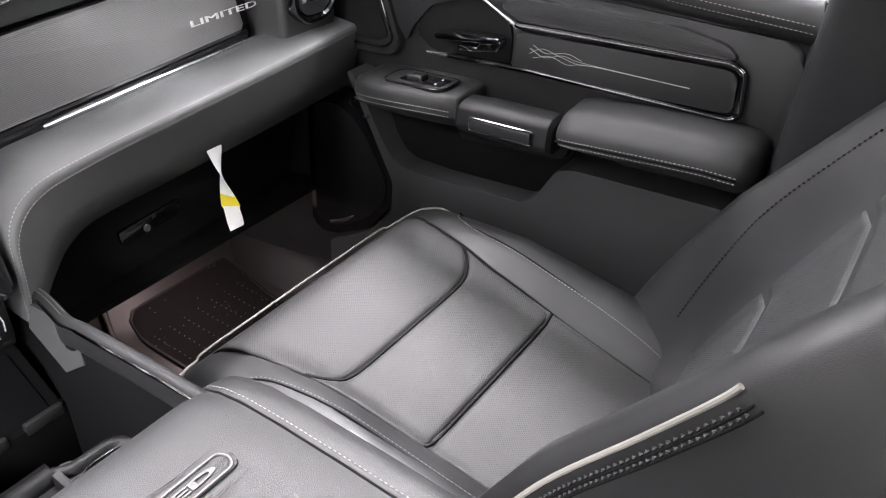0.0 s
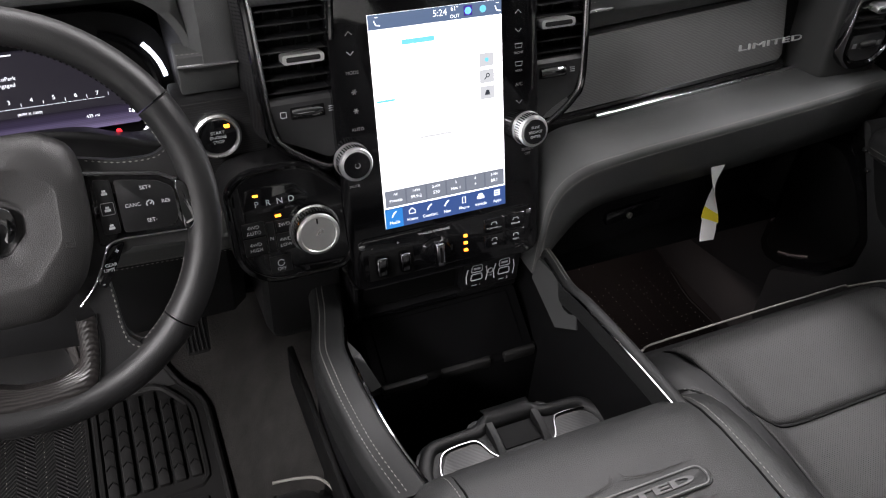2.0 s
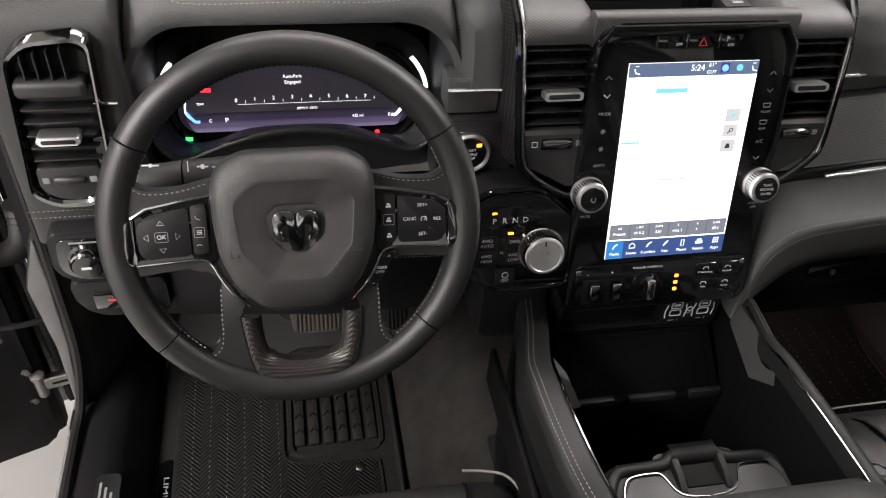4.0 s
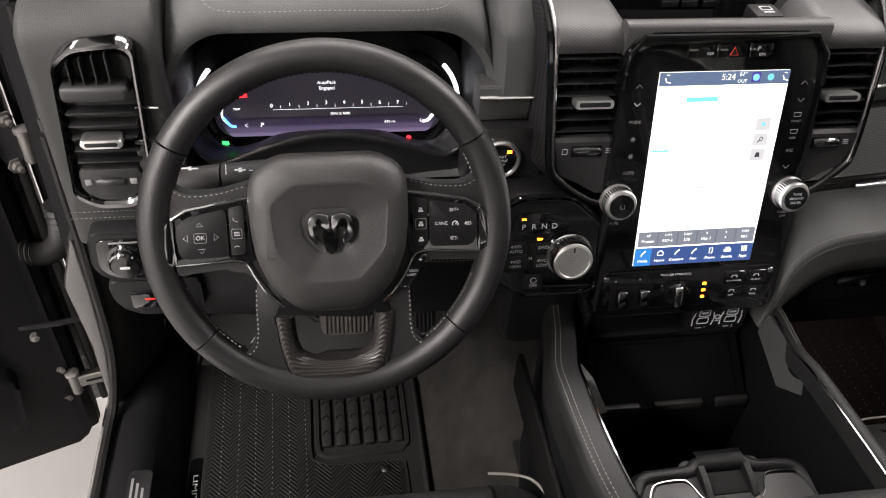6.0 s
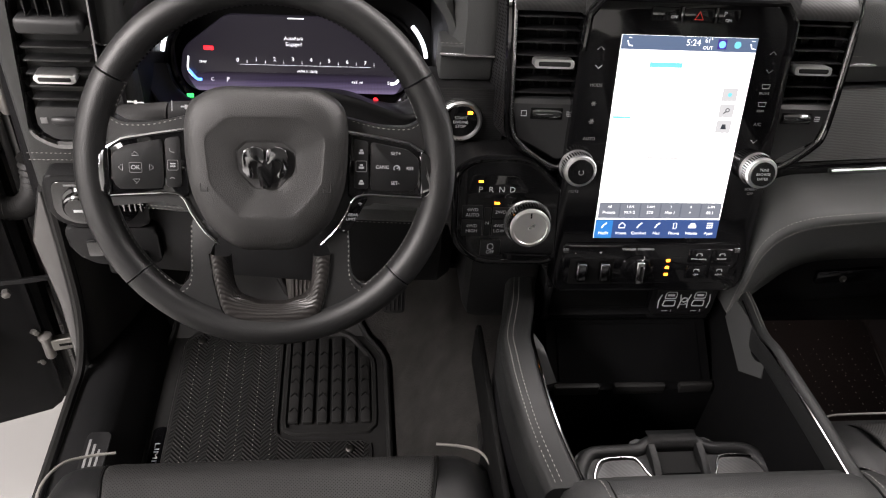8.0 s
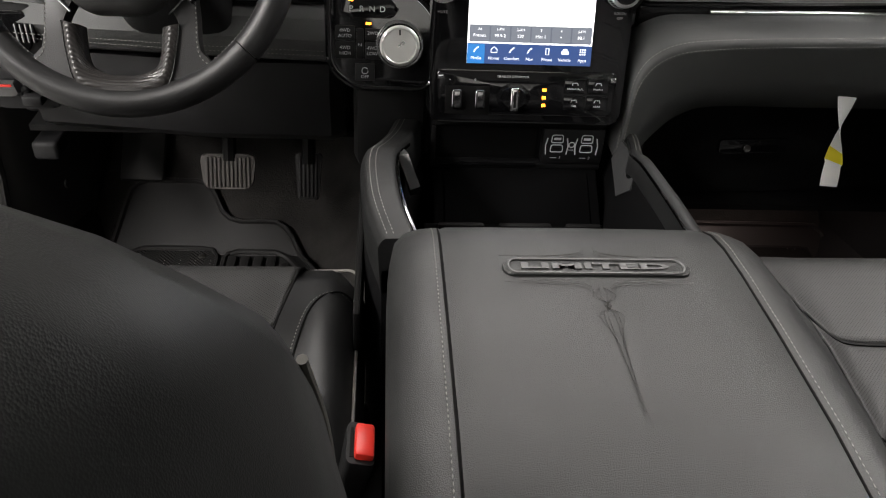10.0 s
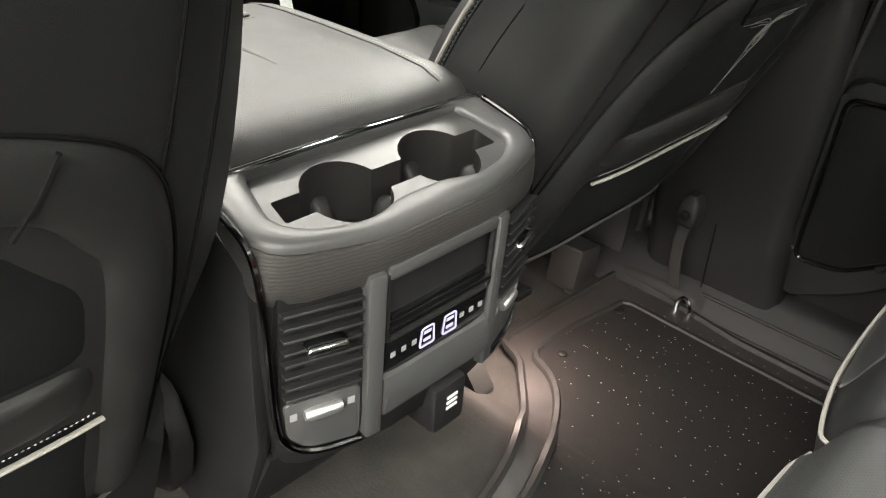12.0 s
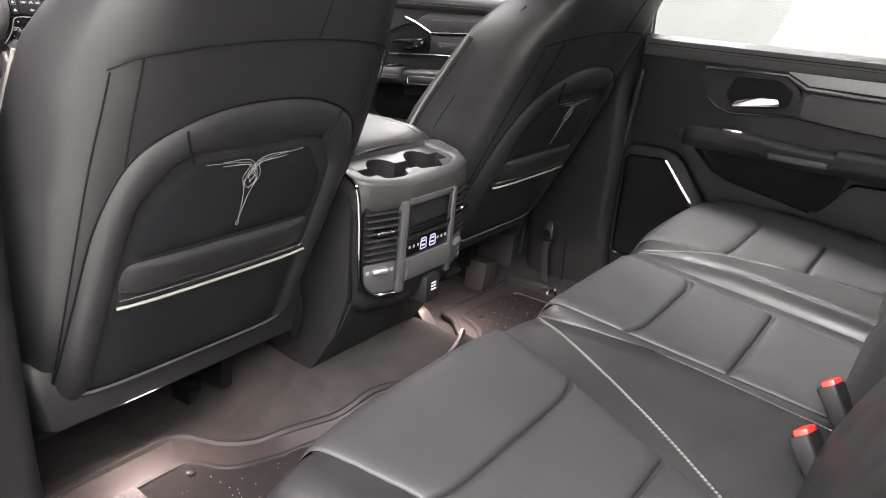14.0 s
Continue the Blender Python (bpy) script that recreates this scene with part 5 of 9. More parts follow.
for i in range(48):
    a = 2 * math.pi * i / 48
    q = box(0.0335, 0.0348, -0.001, 0.001, 0.006, 0.0195, 0)
    kn = join(kn, moved(q, dm @ Matrix.Rotation(a, 4, "Z")))
part("grip", kn, SATIN, dial, "knurled grip")

# ---- centre stack with the portrait screen ----
SM = plane_at((0, 0.8315, 0.731), (1, 0, 0), (0, 0.263, 0.965))
stack = thing("centre_stack", (0, 0.9, 0.45), "black centre stack with air vents and smoked chrome outline", "centre stack")
so = rpoly([(-0.212, 0.148), (0.212, 0.148), (0.205, -0.005), (0.150, -0.055), (0.134, -0.095), (0.132, -0.205), (-0.132, -0.205), (-0.134, -0.095), (-0.150, -0.055), (-0.205, -0.005)], [0.02, 0.02, 0.04, 0.03, 0.02, 0.01, 0.01, 0.02, 0.03, 0.04], 5)
part("housing", moved(prism(so, "z", -0.16, -0.05, 0.012, 4), SM), PLASTIC, stack)
for s in (-1, 1):
    path = spline([(s * 0.211, 0.2215, -0.080), (s * 0.2125, 0.2100, -0.050), (s * 0.2110, 0.1900, -0.028), (s * 0.2085, 0.1600, -0.014), (s * 0.2055, 0.0900, -0.011), (s * 0.2010, 0.0150, -0.011), (s * 0.1885, -0.0070, -0.011), (s * 0.1580, -0.0290, -0.009), (s * 0.1385, -0.0355, -0.006), (s * 0.1230, -0.0270, -0.003)], 6)
    part("chrome_outline", moved(tube(path, 0.0026, 8), SM), OUTLINE, stack, "smoked chrome outline")
    part("outline_base", moved(tube([p + V(s * 0.0045, -0.002, -0.004) for p in path], 0.0048, 8), SM), GLOSS, stack)
    vb = rpoly([(s * 0.112, 0.156), (s * 0.205, 0.156), (s * 0.203, 0.022), (s * 0.112, 0.016)], 0.006)
    part("vent_recess", moved(prism(vb, "z", -0.06, -0.046, 0), SM), DARK, stack)
    # woven flank from the outline back into the dashboard, narrowing downwards
    edge = [p + V(s * 0.006, 0, -0.006) for p in path[:38]]
    part("side_face", moved(loft([[p + V(s * (w * (0.022 + 0.006 * smooth(0.0, 0.2, p.y))), -0.01 * w * smooth(0.02, -0.03, p.y), -0.10 * w) for p in edge] for w in (0.0, 0.12, 0.35, 0.65, 1.0)], closed=False), SM), CARBON, stack, "finely woven dark flank", sharp=70)
    for i in range(7):
        part("slat", moved(box(s * 0.160 - 0.043, s * 0.160 + 0.043, -0.0009, 0.0009, -0.024, 0.0, 0.0004), SM @ Matrix.Translation((0, 0.0555 + i * 0.0148, -0.013)) @ Matrix.Rotation(radians(4), 4, "X")), SATIN, stack)
    for i in range(5):
        part("vane", moved(box(-0.0008, 0.0008, 0.052, 0.150, -0.045, -0.034, 0.0003), SM @ Matrix.Translation((s * (0.124 + i * 0.0165), 0, 0))), PLASTIC, stack)
    lever = [[V(s * 0.160 + px, 0.0935 + py, z) for px, py in rpoly([(-0.0235, -0.0052), (0.0235, -0.0052), (0.0235, 0.0052), (-0.0235, 0.0052)], 0.004, 3)] for z in (-0.014, 0.001, 0.003)]
    lv = part("vent_lever", moved(loft(lever), SM), RINGM, stack, "chrome vent lever")
    part("lever_inlay", moved(prism(rpoly([(s * 0.160 - 0.019, 0.0908), (s * 0.160 + 0.019, 0.0908), (s * 0.160 + 0.019, 0.0962), (s * 0.160 - 0.019, 0.0962)], 0.002), "z", 0.0022, 0.0036, 0.0004), SM), SATIN, lv)
    # wheel panel: a lit upper lip over a face that curls to the knob
    face_pts = ((0.050, -0.020), (0.048, -0.013), (0.043, -0.0095), (0.032, -0.0105), (0.016, -0.012), (0.0, -0.013), (-0.014, -0.013), (-0.026, -0.012))
    def panel_x(y, f):
        a = 0.118 + 0.006 * smooth(0.0, -0.03, y)
        b = 0.2025 - 0.006 * smooth(0.05, 0.01, y) - 0.055 * smooth(0.006, -0.030, y)
        return a + (b - a) * f
    wp = part("vent_wheel_panel", moved(loft([[V(s * panel_x(y, f), y, z) for y, z in face_pts] for f in np.linspace(0, 1, 9)], closed=False), SM), GREYPL, stack)
    part("wheel_slot", moved(box(s * 0.160 - 0.020, s * 0.160 + 0.020, 0.0235, 0.0385, -0.0125, -0.0095, 0.002), SM), DARK, wp)
    part("thumb_wheel", moved(lathe([(0.0, -0.018), (0.005, -0.018), (0.0068, -0.012), (0.0068, 0.012), (0.005, 0.018), (0.0, 0.018)], 20), SM @ Matrix.Translation((s * 0.160, 0.031, -0.0115)) @ Matrix.Rotation(radians(90), 4, "Y")), SMOKE, wp)
    part("mark", moved(tube([(px, py, 0) for px, py in rpoly([(-0.0032, -0.0032), (0.0032, -0.0032), (0.0032, 0.0032), (-0.0032, 0.0032)], 0.0006)], 0.0004, 4, closed=True), SM @ Matrix.Translation((s * 0.160 - 0.028, 0.031, -0.0100))), MARK, wp)
    for k in range(3):
        part("mark", moved(box(-0.0036, 0.0036, -0.0004, 0.0004, 0, 0.0004, 0), SM @ Matrix.Translation((s * 0.160 + 0.028, 0.0285 + k * 0.0025, -0.0100))), MARK, wp)
    # shoulder over the vent, with an inner slope down to the tray
    prof = [(0.8830, 0.8735), (0.8812, 0.8800), (0.8830, 0.8865), (0.8885, 0.8930), (0.8990, 0.8990), (0.9150, 0.9030), (0.9400, 0.9055), (0.9650, 0.9065), (0.9760, 0.9030), (0.9790, 0.8600)]
    rings = [[V(s * x, y - dy, min(z - dz, cap)) for y, z in prof] for x, dy, dz, cap in ((0.2095, -0.004, 0.010, 1), (0.2085, 0.0, 0.003, 1), (0.204, 0.0, 0.0, 1), (0.180, 0.0, 0.0, 1), (0.150, 0.0, 0.0, 1), (0.138, 0.0, 0.0, 1), (0.130, 0.0, 0.001, 1), (0.124, 0.0, 0.003, 0.900), (0.112, 0.0, 0.004, 0.8800), (0.104, 0.0, 0.004, 0.8640))]
    part("shoulder", loft(rings, closed=False), SHOULDER, stack, "soft dark veneer shoulder", sharp=60)
    arch = spline([(s * 0.212, 0.945, 0.9075), (s * 0.198, 0.972, 0.9095), (s * 0.160, 0.988, 0.9130), (s * 0.110, 0.994, 0.9165), (0.0, 0.996, 0.9175)], 6)
    part("tray_arch", tube(arch, 0.0060, 10), GLOSS, stack, "gloss black arch behind the tray")
# storage tray above the screen
part("tray_bar", loft([[V(x, y, z) for y, z in ((0.878, 0.870), (0.8800, 0.9040), (0.8840, 0.9085), (0.8930, 0.9095), (0.9000, 0.9070), (0.9035, 0.9010), (0.9045, 0.866))] for x in (-0.128, -0.06, 0.0, 0.06, 0.128)]), SHOULDER, stack, "soft dark veneer bar", sharp=60)
# tray floor coloured near black so that it reads as deep shade
part("tray", box(-0.125, 0.125, 0.900, 1.0, 0.858, 0.866, 0.002), DARK, stack, "black storage tray")
part("tray_back", loft([[V(x * k, y, z) for x in (-0.104, -0.05, 0.0, 0.05, 0.104)] for y, z, k in ((0.984, 0.860, 1.0), (0.990, 0.880, 1.08), (0.996, 0.905, 1.22), (0.998, 0.917, 1.30))], closed=False), GLOSS, stack)
part("outlet_cover", join(box(0.060, 0.098, 0.935, 0.972, 0.864, 0.892, 0.005), box(0.056, 0.064, 0.930, 0.945, 0.864, 0.882, 0.003)), PLASTIC, stack)
for x0, x1, y0, y1 in ((0.072, 0.088, 0.9595, 0.961), (0.072, 0.088, 0.950, 0.9515), (0.072, 0.0735, 0.950, 0.961), (0.0865, 0.088, 0.950, 0.961), (0.073, 0.087, 0.9435, 0.946)):
    part("outlet_mark", box(x0, x1, y0, y1, 0.8919, 0.8924, 0), MARK, stack)
for dx in (-0.0345, -0.0085, 0.0205):
    part("emblem_bar", box(dx - 0.0115, dx + 0.0115, 0.984, 0.991, 0.8805, 0.8915, 0.0015), BLACKCHROME, stack, "small black chrome bar")

scr = thing("touchscreen", (0, 0.83, 0.46), "tall lit touchscreen in a gloss black bezel", "touchscreen")
bo = rpoly([(-0.130, -0.208), (0.130, -0.208), (0.134, -0.08), (0.130, 0.15), (0.112, 0.176), (-0.112, 0.176), (-0.130, 0.15), (-0.134, -0.08)], [0.012, 0.012, 0.02, 0.02, 0.02, 0.02, 0.02, 0.02], 5)
bez = part("bezel", moved(prism(bo, "z", -0.03, -0.0015, 0.004, 3), SM), GLOSS, scr)
part("top_rim", moved(tube([(-0.127, 0.11, 0.001), (-0.124, 0.150, 0.002), (-0.108, 0.171, 0.003), (0.108, 0.171, 0.003), (0.124, 0.150, 0.002), (0.127, 0.11, 0.001)], 0.004, 8), SM), GLOSS, bez)
H = 0.1295
disp = part("display", moved(box(-0.083, 0.083, -H, H, -0.002, 0.0, 0), SM), SCR_WHITE, scr, "bright white display")


def flat_bar(name, x0, x1, y0, y1, material, lift=0.0004, parent=None):
    return part(name, moved(box(x0, x1, y0, y1, lift - 0.0002, lift, 0), SM), material, parent or disp)


flat_bar("status_bar", -0.083, 0.083, 0.113, H, SCR_BAR)
flat_bar("tab_bar", -0.083, 0.083, -H, -0.1035, SCR_BLUE)
flat_bar("active_tab", -0.083, -0.060, -H, -0.1045, BLUEL and glow("tab_blue", (0.02, 0.22, 0.65), 1.0), 0.0006)
flat_bar("preset_bar", -0.081, 0.0815, -0.1015, -0.080, SCR_GREY and glow("preset_grey", (0.13, 0.15, 0.20), 1.0))
for x0, x1 in ((-0.081, -0.054), (-0.0535, -0.027), (-0.0265, 0.0), (0.0005, 0.027), (0.0275, 0.054), (0.0545, 0.0815)):
    flat_bar("preset", x0 + 0.0008, x1 - 0.0008, -0.1008, -0.0807, glow("preset_tile", (0.19, 0.21, 0.26), 1.0), 0.0006)


def scr_text(s, x, y, size, material=SCR_INK):
    return lettering("screen_text", s, SM @ Matrix.Translation((x, y, 0.0008)), size, material, disp, 0.0001)


scr_text("5:24", 0.004, 0.1225, 0.0105)
scr_text("61°", 0.0225, 0.1255, 0.007)
scr_text("OUT", 0.0225, 0.117, 0.0058)
flat_bar("icon", 0.034, 0.045, 0.116, 0.1275, glow("voice_tile", (0.05, 0.02, 0.25), 1.0), 0.0006)
for x, mt in ((0.0395, BLUEL), (0.0585, SCR_LIGHT)):
    part("icon", moved(lathe([(0.0, 0), (0.0042, 0), (0.0042, 0.0003), (0.0, 0.0003)], 16), SM @ Matrix.Translation((x, 0.1215, 0.0008))), mt, disp)
for x in (-0.073, 0.0775):
    part("icon", moved(tube([(-0.003, 0.003, 0), (-0.001, -0.002, 0), (0.004, -0.003, 0)], 0.0007, 4), SM @ Matrix.Translation((x, 0.120, 0.0008))), SCR_INK, disp)
    part("icon", moved(box(-0.002, 0.002, 0.006, 0.0068, 0, 0.0003, 0), SM @ Matrix.Translation((x, 0.120, 0.0006))), SCR_INK, disp)
flat_bar("card_line", -0.045, -0.0045, 0.0928, 0.0985, SCR_LIGHT)
flat_bar("card_line", -0.081, -0.058, 0.030, 0.0325, SCR_LIGHT)
for i, y in enumerate((0.062, 0.042, 0.022)):
    flat_bar("side_button", 0.052, 0.071, y - 0.008, y + 0.008, glow("side_tile", (0.75, 0.76, 0.8), 0.8), 0.0006)
part("icon", moved(tube([(0.0022 * math.cos(a), 0.0022 * math.sin(a), 0) for a in np.linspace(0, 6.28, 12)], 0.0006, 4), SM @ Matrix.Translation((0.0625, 0.043, 0.001))), SCR_DARK, disp)
part("icon", moved(tube([(-0.0018, -0.0018, 0), (-0.0045, -0.0045, 0)], 0.0007, 4), SM @ Matrix.Translation((0.0625, 0.043, 0.001))), SCR_DARK, disp)
part("icon", moved(prism([(-0.0035, -0.003), (0.0035, -0.003), (0.002, 0.003), (-0.002, 0.003)], "z", 0, 0.0003, 0), SM @ Matrix.Translation((0.0615, 0.022, 0.0008))), SCR_DARK, disp)
part("icon", moved(lathe([(0, 0), (0.0025, 0), (0.0025, 0.0003), (0, 0.0003)], 12), SM @ Matrix.Translation((0.0615, 0.062, 0.0008))), SCR_LIGHT, disp)
flat_bar("text_line", -0.03, 0.012, -0.021, -0.0185, glow("pale_text", (0.6, 0.6, 0.62), 1.15), 0.0006)
scr_text("Switch to Internet", -0.011, -0.0385, 0.0058, SCR_DARK)
for i, s in enumerate(("All", "1-FM", "2-AM", "3", "4", "5-FM")):
    scr_text(s, -0.0675 + i * 0.027, -0.0855, 0.0048)
for i, s in enumerate(("Presets", "99.9-2", "530", "Hits 1", "+", "88.1")):
    scr_text(s, -0.0675 + i * 0.027, -0.0935, 0.0058)
for i, s in enumerate(("Media", "Home", "Comfort", "Nav", "Phone", "Vehicle", "Apps")):
    x = -0.0712 + i * 0.0237
    scr_text(s, x, -0.1225, 0.0058)
    if i == 6:
        for a in range(3):
            for b in range(3):
                flat_bar("icon", x - 0.004 + a * 0.003, x - 0.002 + a * 0.003, -0.1155 + b * 0.003, -0.1135 + b * 0.003, SCR_INK, 0.0007)
    elif i == 1:
        part("icon", moved(tube([(-0.004, -0.003, 0), (-0.004, 0.001, 0), (0, 0.0045, 0), (0.004, 0.001, 0), (0.004, -0.003, 0)], 0.0006, 4, closed=True), SM @ Matrix.Translation((x, -0.112, 0.0008))), SCR_INK, disp)
    elif i == 4:
        part("icon", moved(tube([(-0.002, -0.004, 0), (0.002, -0.004, 0), (0.002, 0.004, 0), (-0.002, 0.004, 0)], 0.0006, 4, closed=True), SM @ Matrix.Translation((x, -0.112, 0.0008))), SCR_INK, disp)
    elif i == 5:
        part("icon", moved(join(box(-0.005, 0.005, -0.003, 0.001, 0, 0.0003, 0), box(-0.003, 0.003, 0.0012, 0.004, 0, 0.0003, 0)), SM @ Matrix.Translation((x, -0.112, 0.0007))), SCR_INK, disp)
    else:
        part("icon", moved(tube([(-0.003, -0.003, 0), (-0.001, 0.001, 0), (0.003, 0.004, 0)], 0.0009, 5), SM @ Matrix.Translation((x, -0.112, 0.0008))), SCR_INK, disp)
# knobs
for s in (-1, 1):
    km = SM @ Matrix.Translation((s * 0.117, -0.033, -0.003))
    k = part("knob", moved(lathe([(0.0, 0.0), (0.022, 0.0), (0.022, 0.004), (0.0205, 0.006), (0.0205, 0.018), (0.019, 0.021), (0.0165, 0.022), (0.0, 0.022)], 40), km), RINGM, scr, "knurled satin chrome knob")
    part("cap", moved(lathe([(0.0, 0.0215), (0.0163, 0.0215), (0.0155, 0.0232), (0.0, 0.0236)], 32), km), GLOSS, k)
    kb = bmesh.new()
    for i in range(40):
        kb = join(kb, moved(box(0.0202, 0.0212, -0.0008, 0.0008, 0.0065, 0.0175, 0), km @ Matrix.Rotation(2 * math.pi * i / 40, 4, "Z")))
    part("grip", kb, SMOKE, k)
    if s < 0:
        part("mark", moved(tube([(0.003 * math.cos(a), 0.003 * math.sin(a), 0.024) for a in np.linspace(2.2, 7.2, 12)], 0.0005, 4), km), DIM, k)
        lettering("mark", "MUTE", SM @ Matrix.Translation((-0.117, -0.066, -0.001)), 0.005, DIM, bez, 0.0001)
    else:
        for i, t in enumerate(("TUNE", "BROWSE", "ENTER")):
            lettering("mark", t, km @ Matrix.Translation((0, 0.006 - i * 0.006, 0.0237)), 0.0048, MARK, k, 0.0001)
        lettering("mark", "SCREEN", SM @ Matrix.Translation((0.117, -0.061, -0.001)), 0.0048, DIM, bez, 0.0001)
        lettering("mark", "OFF", SM @ Matrix.Translation((0.117, -0.067, -0.001)), 0.0048, DIM, bez, 0.0001)
# keys beside the display
for i, t in enumerate(("", "", "MODE", "", "", "AUTO")):
    y = 0.113 - i * 0.022
    if t:
        lettering("mark", t, SM @ Matrix.Translation((-0.106, y, -0.001)), 0.0055, DIM, bez, 0.0001)
    elif i < 2:
        d = 1 if i == 0 else -1
        part("mark", moved(tube([(-0.004, -0.002 * d, 0), (0, 0.002 * d, 0), (0.004, -0.002 * d, 0)], 0.0006, 4), SM @ Matrix.Translation((-0.106, y, -0.001))), DIM if i == 0 else MARK, bez)
    else:
        for a in range(3):
            part("mark", moved(box(-0.0034, 0.0034, -0.0005, 0.0005, 0, 0.0003, 0), SM @ Matrix.Translation((-0.106, y, -0.001)) @ Matrix.Rotation(radians(60 * a), 4, "Z")), DIM, bez)
for i, t in enumerate(("", "", "FRONT", "REAR", "A/C", "")):
    y = 0.113 - i * 0.022
    if t == "A/C":
        lettering("mark", t, SM @ Matrix.Translation((0.106, y, -0.001)), 0.0062, DIM, bez, 0.0001)
    elif t:
        part("mark", moved(tube([(-0.004, 0, 0), (-0.005, 0.005, 0), (0.005, 0.005, 0), (0.004, 0, 0)], 0.0006, 4, closed=True), SM @ Matrix.Translation((0.106, y + 0.001, -0.001))), DIM, bez)
        lettering("mark", t, SM @ Matrix.Translation((0.106, y - 0.005, -0.001)), 0.004, DIM, bez, 0.0001)
    else:
        d = 1 if i == 0 else -1
        part("mark", moved(tube([(-0.004, -0.002 * d, 0), (0, 0.002 * d, 0), (0.004, -0.002 * d, 0)], 0.0006, 4), SM @ Matrix.Translation((0.106, y, -0.001))), DIM, bez)
# hazard key row
for x0, x1, nm in ((-0.052, -0.018, "key"), (-0.013, 0.023, "key"), (0.028, 0.055, "key")):
    part(nm, moved(box(x0, x1, 0.146, 0.162, -0.004, 0.0012, 0.002), SM), GLOSS, bez)
part("key_divider", moved(box(-0.0175, -0.0135, 0.145, 0.163, -0.002, 0.002, 0.001), SM), SMOKE, bez)
part("key_divider", moved(box(0.0235, 0.0275, 0.145, 0.163, -0.002, 0.002, 0.001), SM), SMOKE, bez)
part("hazard_mark", moved(tube([(-0.005, -0.004, 0), (0.005, -0.004, 0), (0, 0.005, 0)], 0.0007, 4, closed=True), SM @ Matrix.Translation((0.005, 0.153, 0.0016))), RED, bez)
lettering("mark", "OFF", SM @ Matrix.Translation((-0.025, 0.151, 0.0014)), 0.0048, MARK, bez, 0.0001)
lettering("mark", "P", SM @ Matrix.Translation((0.036, 0.156, 0.0014)), 0.008, MARK, bez, 0.0001)
lettering("mark", "ON", SM @ Matrix.Translation((0.041, 0.149, 0.0014)), 0.005, MARK, bez, 0.0001)

# switch bank below the screen
BM = SM @ Matrix.Translation((0, -0.138, 0)) @ Matrix.Diagonal((1, 0.82, 0.62, 1)) @ Matrix.Translation((0, 0.150, -0.006))
bank = thing("switch_bank", (0, 0.80, 0.52), "gloss black switch bank with chrome toggles and amber lamps", "switch bank")
part("panel", moved(prism(rpoly([(-0.122, -0.150), (0.122, -0.150), (0.118, -0.222), (-0.118, -0.222)], 0.008), "z", -0.004, 0.006, 0.003), BM), GLOSS, bank)
for x in (-0.095, -0.064):
    part("toggle", moved(box(x - 0.007, x + 0.007, -0.212, -0.180, 0.004, 0.026, 0.004, 3), BM @ Matrix.Rotation(radians(0), 4, "X")), SMOKE, bank, "smoked chrome toggle")
part("toggle_slot", moved(box(-0.11, -0.05, -0.222, -0.176, 0.0055, 0.0068, 0.001), BM), DARK, bank)
kmt = BM @ Matrix.Translation((-0.018, -0.193, 0.005))
tk = part("trailer_knob", moved(lathe([(0.0, 0.0), (0.0225, 0.0), (0.0225, 0.004), (0.018, 0.008), (0.0165, 0.016), (0.0, 0.017)], 32), kmt), GLOSS, bank)
part("knob_grip", moved(box(-0.0055, 0.0055, -0.021, 0.018, 0.006, 0.028, 0.003, 3), kmt), CHROME, tk, "chrome grip")
part("grip_slot", moved(box(-0.0016, 0.0016, -0.014, 0.012, 0.0275, 0.0284, 0), kmt), DARK, tk)
lettering("mark", "TRAILER STEERING", BM @ Matrix.Translation((-0.02, -0.160, 0.0065)), 0.0052, MARK, bank, 0.0001)
for i in range(3):
    part("lamp", moved(box(0.021, 0.0265, -0.1825 - i * 0.0125, -0.1775 - i * 0.0125, 0.006, 0.0072, 0.0006), BM), AMBER, bank, "amber lamp")
for x, y, t in ((0.065, -0.172, "TOW/HAUL"), (0.097, -0.172, "FRONT"), (0.065, -0.2, "OFF"), (0.097, -0.2, "REAR")):
    part("key", moved(box(x - 0.0145, x + 0.0145, y - 0.012, y + 0.012, 0.004, 0.0085, 0.0015), BM), GLOSS, bank)
    lettering("mark", t, BM @ Matrix.Translation((x, y - 0.005, 0.0087)), 0.0042, MARK, bank, 0.0001)
    part("mark", moved(tube([(-0.004, 0, 0), (-0.003, 0.004, 0), (0.003, 0.004, 0), (0.004, 0, 0)], 0.0005, 4), BM @ Matrix.Translation((x, y + 0.001, 0.0088))), MARK, bank)
lettering("mark", "+", BM @ Matrix.Translation((-0.070, -0.166, 0.0065)), 0.008, MARK, bank, 0.0001)
lettering("mark", "-", BM @ Matrix.Translation((-0.104, -0.166, 0.0065)), 0.008, MARK, bank, 0.0001)
part("glint_button", moved(box(0.113, 0.121, -0.166, -0.158, 0.004, 0.0075, 0.001), BM), CHROME, bank)
part("glint_button", moved(box(-0.121, -0.113, -0.166, -0.158, 0.004, 0.0075, 0.001), BM), CHROME, bank)

# ledge with sockets, and the open bin below
usb = thing("socket_panel", (0, 0.82, 0.45), "black panel with an open slot and two outlined charging sockets", "socket panel")
part("body", box(-0.125, 0.125, 0.825, 0.93, 0.44, 0.518, 0.004), PLASTIC, usb)
part("socket_plate", box(0.035, 0.125, 0.806, 0.8245, 0.4525, 0.5085, 0.004), PLASTIC, usb)
part("frame_bar", box(-0.125, 0.125, 0.810, 0.8245, 0.44, 0.452, 0.003), PLASTIC, usb)
